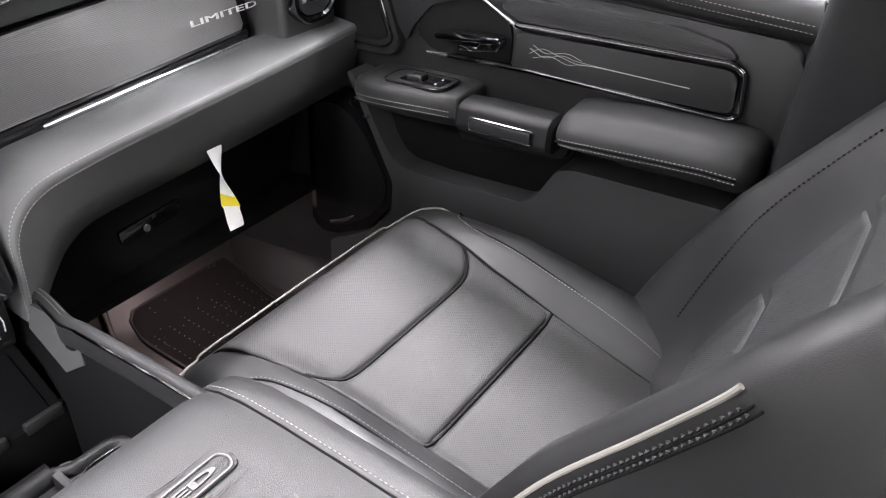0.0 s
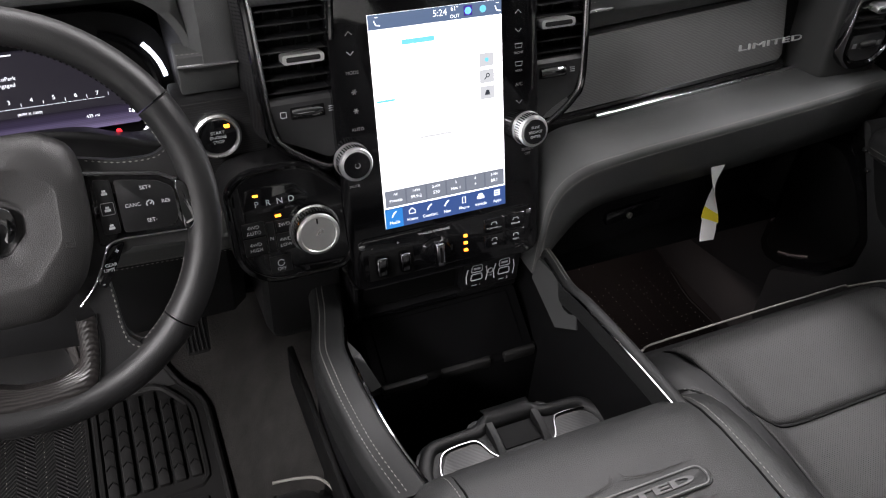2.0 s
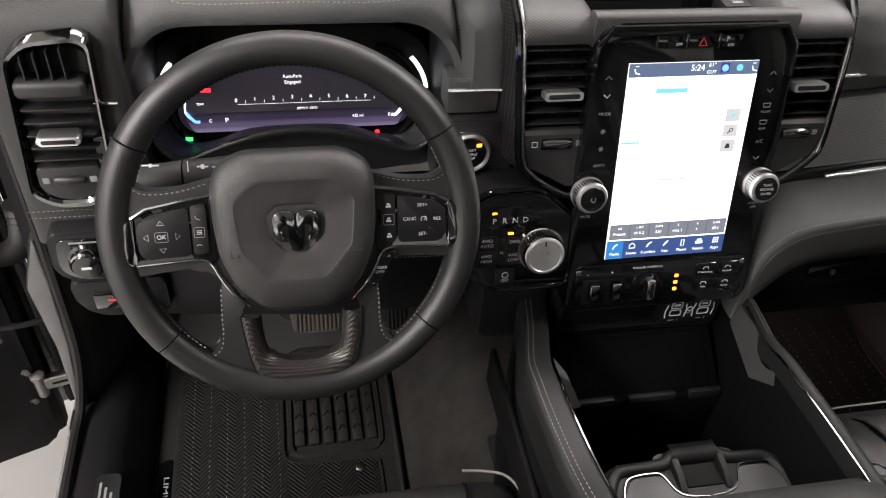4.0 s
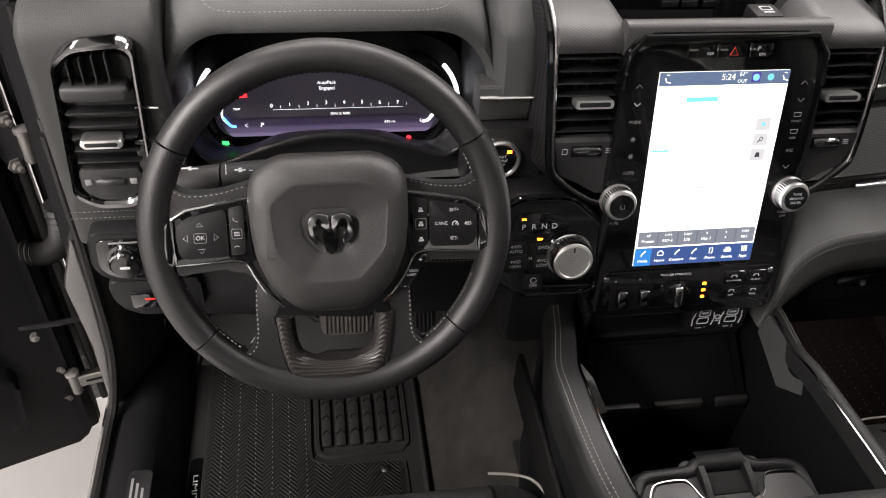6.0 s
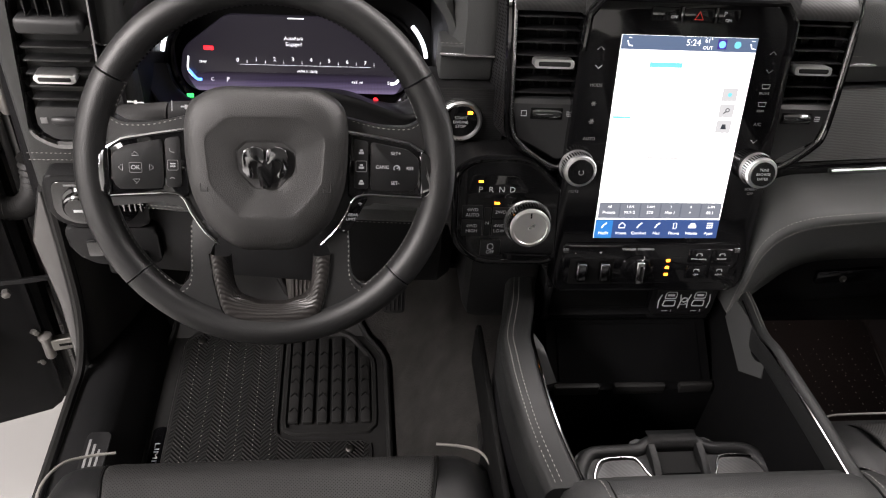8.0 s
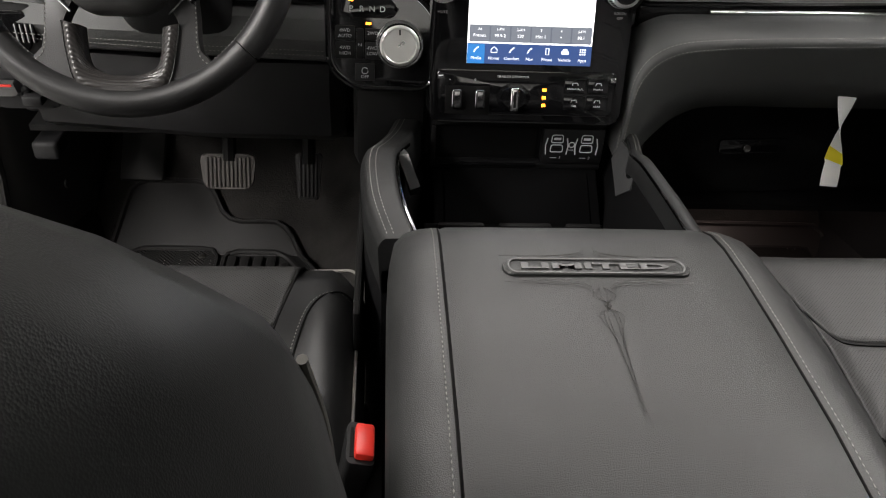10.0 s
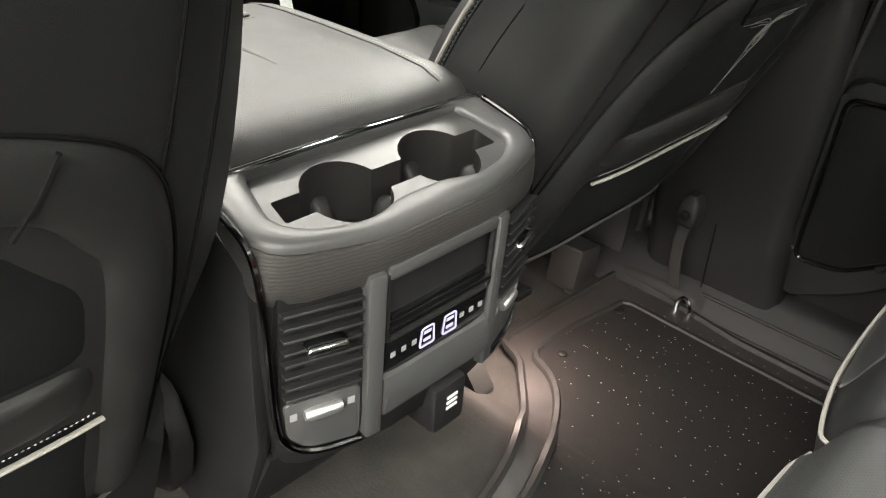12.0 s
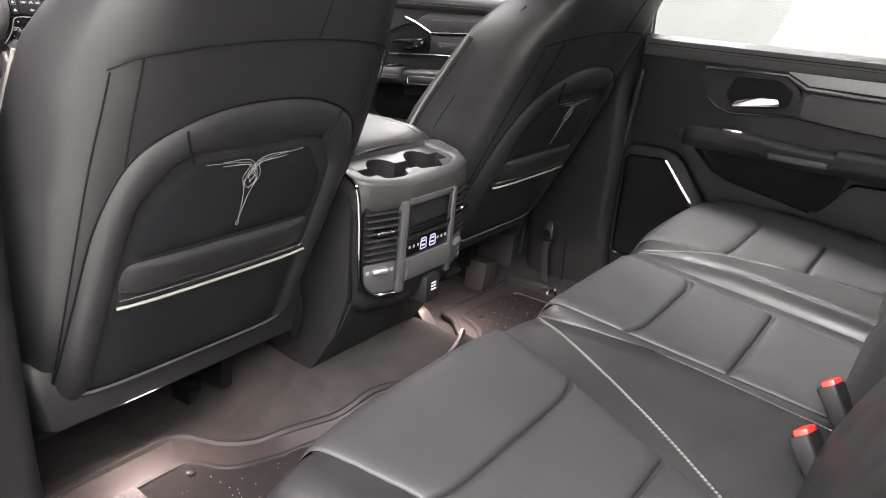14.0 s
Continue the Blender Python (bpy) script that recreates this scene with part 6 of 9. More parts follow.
part("frame_bar", box(-0.125, 0.125, 0.808, 0.8245, 0.509, 0.52, 0.003), PLASTIC, usb)
part("frame_post", box(-0.125, -0.118, 0.806, 0.8245, 0.4525, 0.5085, 0.002), PLASTIC, usb)
part("slot", box(-0.112, 0.03, 0.822, 0.8255, 0.456, 0.506, 0), DARK, usb)
part("slot_lip", box(-0.114, 0.03, 0.806, 0.812, 0.446, 0.451, 0.002), GLOSS, usb)
for x in (0.056, 0.099):
    um = plane_at((x, 0.8055, 0.482), (1, 0, 0), (0, 0.05, 1))
    for w, h, y in ((0.0085, 0.006, 0.011), (0.009, 0.0055, -0.004)):
        part("socket", moved(tube([(px, py + y, 0) for px, py in rpoly([(-w, -h), (w, -h), (w * 0.9, h), (-w * 0.9, h)], 0.003)], 0.0008, 5, closed=True), um), MARK, usb, "pale outlined socket")
        part("socket_slot", moved(box(-w * 0.6, w * 0.6, y - 0.0018, y + 0.0018, -0.0005, 0.0003, 0), um), MARK if h > 0.0058 else DARK, usb)
    for sx in (-1, 1):
        part("socket_frame", moved(tube([(sx * 0.014, 0.012, 0), (sx * 0.0165, 0.0, 0), (sx * 0.015, -0.013, 0)], 0.0009, 5), um), MARK, usb)
    lettering("mark", "1" if x < 0.08 else "2", um @ Matrix.Translation((0.006, -0.0185, 0)), 0.006, MARK, usb, 0.0001)
    part("mark", moved(box(-0.008, 0.001, -0.019, -0.018, 0, 0.0003, 0), um), MARK, usb)
part("aux_ring", moved(tube([(0.004 * math.cos(a), 0.004 * math.sin(a), 0) for a in np.linspace(0, 5.9, 14)], 0.0008, 5, closed=True), plane_at((0.0775, 0.8055, 0.484), (1, 0, 0), (0, 0.05, 1))), MARK, usb)
lettering("mark", "AUX", plane_at((0.0775, 0.8055, 0.4755), (1, 0, 0), (0, 0.05, 1)), 0.004, MARK, usb, 0.0001)

# ---- centre console ----
con = thing("centre_console", (0, 0.35, 0.0), "black centre console with leather rails, open bin and padded lid", "centre console")
RAIL = [(0.83, 0.495), (0.78, 0.501), (0.73, 0.511), (0.695, 0.522), (0.655, 0.536), (0.60, 0.545), (0.52, 0.554), (0.42, 0.56)]
for s in (-1, 1):
    rail = [V(s * x, y, z) for (y, z), x in zip(RAIL, (0.160, 0.170, 0.184, 0.193, 0.197, 0.198, 0.199, 0.200) if s < 0 else (0.166, 0.163, 0.152, 0.143, 0.139, 0.137, 0.136, 0.136))]
    if s < 0:
        rail = rail[:6] + [V(-0.192, 0.53, 0.5465), V(-0.176, 0.47, 0.535)]
    rail = spline(rail, 5)
    ro = 0.020 if s < 0 else 0.004
    rings = []
    for p in rail:
        wide = [(-0.024, -0.06), (ro - 0.003, -0.06), (ro, 0.0), (ro - 0.006, 0.011), (-0.018, 0.012), (-0.022, 0.004)]
        narrow = [(-0.018, -0.022), (0.003, -0.022), (0.004, 0.0), (0.0, 0.009), (-0.010, 0.010), (-0.015, 0.002)]
        rings.append([p + V(s * dx, 0, dz) for dx, dz in rpoly(wide if s < 0 else narrow, 0.004, 3)])
    part("rail", loft(rings), RAILL, con, "padded leather rail")
    part("stitching", stitches([p + (V(-0.002, 0, 0.0121) if s < 0 else V(-0.007, 0, 0.0102)) for p in rail[: None if s < 0 else 14]]), THREAD, con)
    part("stitching", stitches([p + (V(-0.009, 0, 0.0118) if s < 0 else V(-0.002, 0, 0.0098)) for p in rail[: None if s < 0 else 14]]), THREAD, con)
    part("chrome_strip", tube([p + (V(0.0235, 0, 0.005) if s < 0 else V(-0.0145, 0, 0.005)) for p in rail[(5 if s > 0 else 9):]], 0.0021, 8), SMOKE, con, "bright chrome strip")
    # inner side with its grey facet
    fx = 0.03 if s < 0 else 0.0
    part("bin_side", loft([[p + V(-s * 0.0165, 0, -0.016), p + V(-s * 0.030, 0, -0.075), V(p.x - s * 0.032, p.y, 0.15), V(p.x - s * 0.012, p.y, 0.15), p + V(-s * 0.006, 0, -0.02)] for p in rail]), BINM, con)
    fp = [V(0.116, 0.640, 0.508), V(0.114, 0.682, 0.474), V(0.130, 0.778, 0.478), V(0.142, 0.786, 0.502), V(0.138, 0.735, 0.514), V(0.131, 0.672, 0.537)]
    part("facet", loft([[V(s * (p.x + fx + d), p.y, p.z - d * 0.4) for p in fp] for d in (0.012, 0.001, 0.0)]), FACET, con, "satin grey facet")
    part("front_side", loft([[p + V(-s * 0.004, 0, -0.03), p + V(s * (ro - 0.004), 0, -0.03), V(p.x + s * (ro - 0.006), p.y, 0.02), V(p.x - s * 0.008, p.y, 0.02)] for p in rail]), DOORBLACK, con)
    outer = [(0.43, 0.02), (0.13, 0.02), (0.09, 0.12), (0.03, 0.2), (0.0, 0.30), (0.0, 0.50), (0.06, 0.53), (0.43, 0.53)]
    part("side_panel", prism(outer, "x", s * 0.162, s * 0.178, 0.004), PLASTIC, con)
    if s < 0:
        part("side_groove", box(-0.2225, -0.214, 0.46, 0.79, 0.385, 0.455, 0.003), DARK, con)
part("bin_floor", box(-0.185, 0.12, 0.44, 0.84, 0.15, 0.165, 0.003), RUBBER, con)
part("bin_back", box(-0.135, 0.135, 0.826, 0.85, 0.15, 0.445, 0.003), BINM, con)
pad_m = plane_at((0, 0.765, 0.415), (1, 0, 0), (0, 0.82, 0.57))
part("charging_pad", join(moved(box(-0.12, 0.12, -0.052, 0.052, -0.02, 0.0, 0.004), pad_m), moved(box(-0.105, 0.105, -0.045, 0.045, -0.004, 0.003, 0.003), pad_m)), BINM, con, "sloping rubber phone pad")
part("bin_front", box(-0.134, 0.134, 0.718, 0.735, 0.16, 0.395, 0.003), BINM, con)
for x0, x1 in ((-0.115, -0.05), (-0.03, 0.045), (0.065, 0.115)):
    part("pocket_lip", box(x0, x1, 0.716, 0.726, 0.385, 0.403, 0.004), RUBBER, con)
# cup tray in front of the lid
tray = rpoly([(-0.137, 0.44), (-0.137, 0.555), (-0.118, 0.588), (-0.045, 0.590), (-0.03, 0.604), (0.03, 0.604), (0.045, 0.590), (0.104, 0.588), (0.120, 0.555), (0.120, 0.44)], 0.014, 4)
tr = part("cup_tray", prism(tray, "z", 0.395, 0.447, 0.008, 3), TRAYPL, con, "grey moulded cup tray")
part("tray_rim", tube([(x * 0.93, 0.44 + (y - 0.44) * 0.94, 0.4475) for x, y in tray], 0.0085, 10, closed=True, flat=0.8), TRAYPL, tr, "rounded tray rim")
part("tray_handle", loft([[V(x * k, y, z) for x in (-0.034, -0.028, 0.028, 0.034)] for y, z, k in ((0.608, 0.443, 1.0), (0.608, 0.450, 0.98), (0.604, 0.455, 0.93), (0.592, 0.457, 0.90), (0.582, 0.455, 0.92), (0.578, 0.450, 0.95), (0.577, 0.443, 1.0))]), TRAYPL, tr, sharp=60)
for sx in (-1, 1):
    part("handle_wing", loft([[V(sx * (0.030 + dx), y, 0.446 + dz) for dx, dz in rpoly([(-0.007, -0.004), (0.007, -0.004), (0.005, h), (-0.004, h)], 0.002, 2)] for y, h in ((0.582, 0.012), (0.56, 0.010), (0.540, 0.003))]), TRAYPL, tr)
part("handle_well", box(-0.024, 0.024, 0.546, 0.577, 0.445, 0.449, 0.001), DARK, tr)
for s in (-1, 1):
    door = rpoly([(s * 0.108, 0.42), (s * 0.108, 0.542), (s * 0.092, 0.566), (s * 0.052, 0.567), (s * 0.041, 0.543), (s * 0.008, 0.530), (s * 0.004, 0.42)], 0.008, 4)
    part("cup_door", prism(door, "z", 0.440, 0.4485, 0.001), SHOULDER, tr, "ribbed sliding door")
    edge_ = spline([(s * 0.110, 0.50, 0.4492), (s * 0.110, 0.536, 0.4492), (s * 0.104, 0.556, 0.4492), (s * 0.092, 0.568, 0.4492), (s * 0.060, 0.570, 0.4492), (s * 0.050, 0.564, 0.4492), (s * 0.042, 0.545, 0.4492), (s * 0.030, 0.535, 0.4492), (s * 0.002, 0.531, 0.4492)], 4)
    part("door_trim", tube(edge_, 0.0013, 6), SMOKE, tr, "thin chrome trim")
# padded lid
lid_rows = []
for y, top, low, w in ((0.068, 0.535, 0.515, 0.176), (0.072, 0.556, 0.505, 0.182), (0.088, 0.572, 0.502, 0.186), (0.115, 0.581, 0.50, 0.187), (0.18, 0.586, 0.50, 0.187), (0.28, 0.587, 0.50, 0.187), (0.36, 0.586, 0.50, 0.187), (0.41, 0.583, 0.50, 0.186), (0.44, 0.577, 0.50, 0.184), (0.462, 0.567, 0.50, 0.182), (0.477, 0.553, 0.502, 0.178), (0.485, 0.536, 0.506, 0.173), (0.487, 0.52, 0.512, 0.168)):
    h = top - low
    prof = [(-1, 0.0), (-1.0, 0.45), (-0.985, 0.68), (-0.93, 0.87), (-0.84, 0.955), (-0.76, 0.975), (-0.735, 0.955), (-0.71, 0.985), (-0.5, 0.995), (0, 1.0), (0.5, 0.995), (0.71, 0.985), (0.735, 0.955), (0.76, 0.975), (0.84, 0.955), (0.93, 0.87), (0.985, 0.68), (1.0, 0.45), (1, 0)]
    lid_rows.append([V(px * w, y, low + pz * h) for px, pz in prof])
lid = part("lid", loft(lid_rows), LIDTOP, con, "padded leather armrest lid", sharp=60)
for s in (-1, 1):
    pts = [V(s * 0.143, y, t) for y, t in ((0.078, 0.558), (0.09, 0.571), (0.115, 0.5795), (0.18, 0.5845), (0.28, 0.5855), (0.36, 0.5845), (0.41, 0.5815), (0.44, 0.5755), (0.462, 0.5655), (0.475, 0.553))]
    part("stitching", stitches(pts), THREAD, lid)
    part("seam", tube([p + V(-s * 0.006, 0, -0.0015) for p in pts], 0.0014, 5), DTHREAD, lid)
plate = rpoly([(-0.080, 0.355), (0.084, 0.355), (0.089, 0.367), (0.084, 0.379), (-0.080, 0.379), (-0.085, 0.367)], 0.006)
bd = part("badge_plate", prism(plate, "z", 0.584, 0.5880, 0.0012), LIDTOP, lid)
part("badge_rim", tube([((x - 0.002) * 0.94 + 0.002, (y - 0.367) * 0.86 + 0.367, 0.5885) for x, y in plate], 0.0013, 6, closed=True), surface("badge_edge", (0.11, 0.11, 0.11), 0.4, metal=0.3), bd)
lettering("badge", "LIMITED", plane_at((0, 0.3665, 0.5888), (1, 0, 0), (0, 1, 0)) @ Matrix.Diagonal((3.3, 1, 1, 1)), 0.0115, surface("etched_letters", (0.09, 0.09, 0.09), 0.5, metal=0.2), bd, 0.0006, "satin letters", 0.0004)
FIL = surface("tooled_line", (0.016, 0.014, 0.012), 0.6, vary=0.1)
for s in (-1, 1):
    for k, (b, c) in enumerate(((0.050, 0.347), (0.068, 0.344), (0.085, 0.3425))):
        part("tooling", tube(spline([(s * 0.008, 0.338 - k * 0.005, 0.5872), (s * 0.016, 0.345 - k * 0.003, 0.5873), (s * b * 0.6, c, 0.5874), (s * b, c + 0.003, 0.5872)], 5), 0.00022, 4), FIL, lid)
        part("tooling", tube(spline([(0.004 * s, 0.400 - k * 0.004, 0.5855), (s * 0.010, 0.392 - k * 0.002, 0.586), (s * b * 0.5, 0.388 - k * 0.001, 0.5862), (s * b, 0.384 + k * 0.001, 0.586)], 5), 0.00022, 4), FIL, lid)
    for w, low in ((0.010, 0.26), (0.006, 0.22), (0.003, 0.19)):
        part("tooling", tube(spline([(s * 0.002, 0.338, 0.5872), (s * w, 0.325, 0.5875), (-s * w * 0.3, 0.312, 0.5876), (s * w, 0.30, 0.5877), (s * w * 0.5, (low + 0.3) / 2, 0.5877), (s * 0.0006, low, 0.5874)], 5), 0.00022, 4), FIL, lid)

# rear end of the console: cup holders, vents, sockets
rear = thing("console_rear", (0, 0.0, 0.25), "black rear console end with cup holders, vents and sockets", "console end")
part("chrome_bar", tube([(-0.172, 0.066, 0.553), (0, 0.066, 0.556), (0.172, 0.066, 0.553)], 0.0055, 8, flat=0.7), GLOSS, rear, "gloss black bar with a bright edge")
part("chrome_edge", tube([(-0.172, 0.062, 0.558), (0, 0.062, 0.561), (0.172, 0.062, 0.558)], 0.0012, 6), SMOKE, rear)


def rear_top(x, y):
    return 0.551 - (0.06 - y) * 0.27


OUT = rpoly([(-0.172, 0.064), (0.172, 0.064), (0.178, -0.010), (0.160, -0.030), (0.075, -0.053), (-0.075, -0.053), (-0.160, -0.030), (-0.178, -0.010)], [0.005, 0.005, 0.014, 0.014, 0.03, 0.03, 0.014, 0.014], 4)
INN = rpoly([(-0.134, 0.060), (0.134, 0.060), (0.148, 0.002), (0.132, -0.014), (0.104, -0.027), (0.062, -0.0325), (0.028, -0.021), (-0.028, -0.021), (-0.062, -0.0325), (-0.104, -0.027), (-0.132, -0.014), (-0.148, 0.002)], [0.004, 0.004, 0.012, 0.014, 0.02, 0.02, 0.012, 0.012, 0.02, 0.02, 0.014, 0.012], 4)


def on_deck(x, y, dz):
    return V(x, y, rear_top(x, y) + dz)


# deck: a rounded frame round a sunk floor that is cut out for two joined cup wells
N = 96
so_, si_ = star(OUT, N, (0.0, 0.015)), star(INN, N, (0.0, 0.015))
rings = [[on_deck(*o.lerp(q, f), dz) for o, q in zip(so_, si_)] for f, dz in ((0.0, -0.014), (0.0, -0.004), (0.05, 0.001), (0.15, 0.004), (0.4, 0.005), (0.75, 0.004), (0.93, 0.001), (1.0, -0.003), (1.0, -0.008))]
part("cup_deck", loft(rings, cap=False), DECKM, rear, "satin grey cup holder frame", sharp=50)
WELL = []
for c, a0, a1 in ((0.060, 162, 24), (0.060, -14, -160), (-0.060, -20, -166), (-0.060, 156, 18)):
    for a in np.linspace(radians(a0), radians(a1), 14):
        WELL.append((c + 0.0435 * math.cos(a), 0.012 + 0.0405 * math.sin(a)))
    if (c, a0) == (0.060, 162):
        WELL += [(0.129, 0.0285), (0.131, 0.0265), (0.134, 0.004), (0.132, 0.002)]
    elif (c, a0) == (-0.060, -20):
        WELL += [(-0.132, 0.002), (-0.134, 0.004), (-0.131, 0.0265), (-0.129, 0.0285)]
bm = bmesh.new()
for loop in ([(p.x, p.y) for p in si_], WELL):
    vs = [bm.verts.new(on_deck(px, py, -0.006)) for px, py in loop]
    for k in range(len(vs)):
        bm.edges.new((vs[k - 1], vs[k]))
bmesh.ops.triangle_fill(bm, use_beauty=True, edges=bm.edges[:])
part("deck_floor", bm, DECKM, rear, "satin grey sunk floor")
part("well_lining", loft([[on_deck(px, py, -d) for px, py in WELL] for d in (0.0062, 0.012, 0.09)], cap=False), RUBBER, rear, "black rubber cup well", sharp=60)
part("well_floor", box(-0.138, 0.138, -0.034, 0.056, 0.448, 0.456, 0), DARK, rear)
for x, y, tilt in ((-0.097, 0.006, 90), (-0.060, 0.046, 0), (0.060, 0.046, 0), (0.020, 0.010, 90), (0.098, 0.006, -90), (-0.018, 0.010, -90)):
    tm = Matrix.Translation((x, y, 0.490)) @ Matrix.Rotation(radians(tilt), 4, "Z") @ Matrix.Rotation(radians(68), 4, "X")
    part("cup_tongue", moved(pad(rpoly([(-0.011, -0.022), (0.011, -0.022), (0.011, 0.022), (-0.011, 0.022)], 0.010), 0.009, 0.008), tm), RUBBER, rear, "soft rubber finger")
# apron below the deck
ap = []
for z, k, dy in ((0.548, 1.0, 0.0), (0.535, 1.008, -0.002), (0.51, 1.012, -0.004), (0.488, 1.006, -0.005), (0.478, 0.995, -0.003), (0.470, 0.97, 0.0)):
    ap.append([V(o.x * k, 0.012 + (o.y - 0.012) * k + dy, min(z, rear_top(0, o.y) - 0.004)) for o in so_])
part("apron", loft(ap, cap=False), APRON, rear, "dark veneered apron")
# body
bd2 = []
for z, k, dy in ((0.48, 0.97, 0.0), (0.40, 0.955, -0.004), (0.33, 0.93, -0.006), (0.285, 0.90, 0.0), (0.262, 0.84, 0.015), (0.25, 0.7, 0.03)):
    bd2.append([V(o.x * k, 0.012 + (o.y - 0.012) * k + dy, z) for o in so_])
part("body", loft(bd2), PLASTIC, rear)
part("skirt", loft([[V(x * w, y, z) for x, y in ((-1, y0), (1, y0), (1, 0.42), (-1, 0.42))] for z, y0, w in ((0.28, 0.0, 0.165), (0.2, 0.03, 0.172), (0.1, 0.10, 0.178), (0.0, 0.15, 0.18))]), PLASTIC, rear)
for s in (-1, 1):
    fr = spline([(s * 0.178, 0.060, 0.552), (s * 0.180, 0.02, 0.542), (s * 0.180, -0.006, 0.53), (s * 0.178, -0.016, 0.505), (s * 0.175, -0.020, 0.45), (s * 0.172, -0.022, 0.36), (s * 0.166, -0.027, 0.325), (s * 0.14, -0.037, 0.306), (s * 0.095, -0.05, 0.302)], 5)
    part("chrome_frame", tube(fr, 0.0036, 8), SMOKE, rear, "smoked chrome outline")
    VM = plane_at((s * 0.131, -0.036, 0.406), (1, s * 0.30, 0), (0, -0.02, 1))
    vt = part("vent", moved(box(-0.038, 0.038, -0.092, 0.078, -0.012, 0.001, 0.003), VM), DARK, rear)
    for i in range(8):
        part("slat", moved(box(-0.0365, 0.0365, -0.0015, 0.0015, -0.006, 0.010, 0.0008), VM @ Matrix.Translation((0, -0.028 + i * 0.013, 0.001)) @ Matrix.Rotation(radians(-12), 4, "X")), SATIN, vt)
    part("lever", moved(box(-0.019, 0.019, 0.024, 0.033, 0.002, 0.020, 0.0035, 3), VM), CHROME, vt, "chrome vent lever")
    part("wheel_panel", moved(prism(rpoly([(-s * 0.037, -0.036), (s * 0.037, -0.036), (s * 0.034, -0.075), (s * 0.015, -0.095), (-s * 0.037, -0.10)], 0.006), "z", -0.002, 0.004, 0.0015), VM), DECKM, vt)
    part("thumb_wheel", moved(lathe([(0.0, -0.018), (0.005, -0.018), (0.0065, -0.012), (0.0065, 0.012), (0.005, 0.018), (0.0, 0.018)], 20), VM @ Matrix.Translation((0, -0.052, 0.006)) @ Matrix.Rotation(radians(90), 4, "Y")), RINGM, vt)
    for dx in (-0.028, 0.028):
        part("mark", moved(box(dx - 0.0035, dx + 0.0035, -0.056, -0.048, 0.004, 0.0046, 0), VM), DIM, vt)
    part("post", moved(box(-0.0095, 0.0095, -0.105, 0.082, -0.015, 0.010, 0.004), plane_at((s * 0.083, -0.049, 0.406), (1, s * 0.18, 0), (0, -0.02, 1))), DECKM, rear)
CM = plane_at((0.0, -0.056, 0.388), (1, 0, 0), (0, -0.02, 1))
part("centre_recess", moved(box(-0.073, 0.073, 0.02, 0.098, -0.03, -0.008, 0.002), CM), DARK, rear)
part("pocket_ledge", moved(box(-0.066, 0.066, 0.040, 0.047, -0.016, 0.000, 0.002), CM), GLOSS, rear)
part("pocket_lintel", moved(box(-0.072, 0.072, 0.088, 0.102, -0.012, 0.003, 0.003), CM), DECKM, rear)
part("pocket_frame", moved(tube([(x, y, -0.002) for x, y in rpoly([(-0.071, 0.020), (0.071, 0.020), (0.071, 0.096), (-0.071, 0.096)], 0.006)], 0.0035, 6, closed=True), CM), PLASTIC, rear)
part("shelf", moved(box(-0.07, 0.07, 0.030, 0.036, -0.008, 0.004, 0.001), CM), GLOSS, rear)
su = part("socket_strip", moved(box(-0.072, 0.072, -0.016, 0.018, -0.012, 0.0, 0.002), CM), GLOSS, rear)
for x in (-0.016, 0.016):
    part("socket", moved(tube([(px + x, py, 0.0004) for px, py in rpoly([(-0.010, -0.011), (0.010, -0.011), (0.008, 0.011), (-0.008, 0.011)], 0.003)], 0.0011, 5, closed=True), CM), SOCKET, su, "lit outlined socket")
    for y in (-0.004, 0.005):
        part("socket_slot", moved(box(x - 0.005, x + 0.005, y - 0.0018, y + 0.0018, -0.0005, 0.0006, 0), CM), SOCKET, su)
for x in (-0.062, -0.048, -0.034, 0.034, 0.048, 0.062):
    part("mark", moved(box(x - 0.003, x + 0.003, -0.002, 0.004, 0, 0.0005, 0), CM), DIM, su)
part("lower_lip", loft([[V(x, -0.052 + dy, 0.370 + dz) for dy, dz in ((0.004, 0.0), (-0.006, -0.004), (-0.012, -0.022), (-0.008, -0.046), (0.006, -0.052))] for x in (-0.074, -0.068, 0.068, 0.074)]), DECKM, rear)
ol = part("outlet_cover", box(-0.004, 0.044, -0.064, -0.02, 0.252, 0.312, 0.005), PLASTIC, rear)
for i in range(3):
    part("mark", box(0.013, 0.029, -0.0652, -0.064, 0.293 - i * 0.007, 0.296 - i * 0.007, 0), MARK, ol)

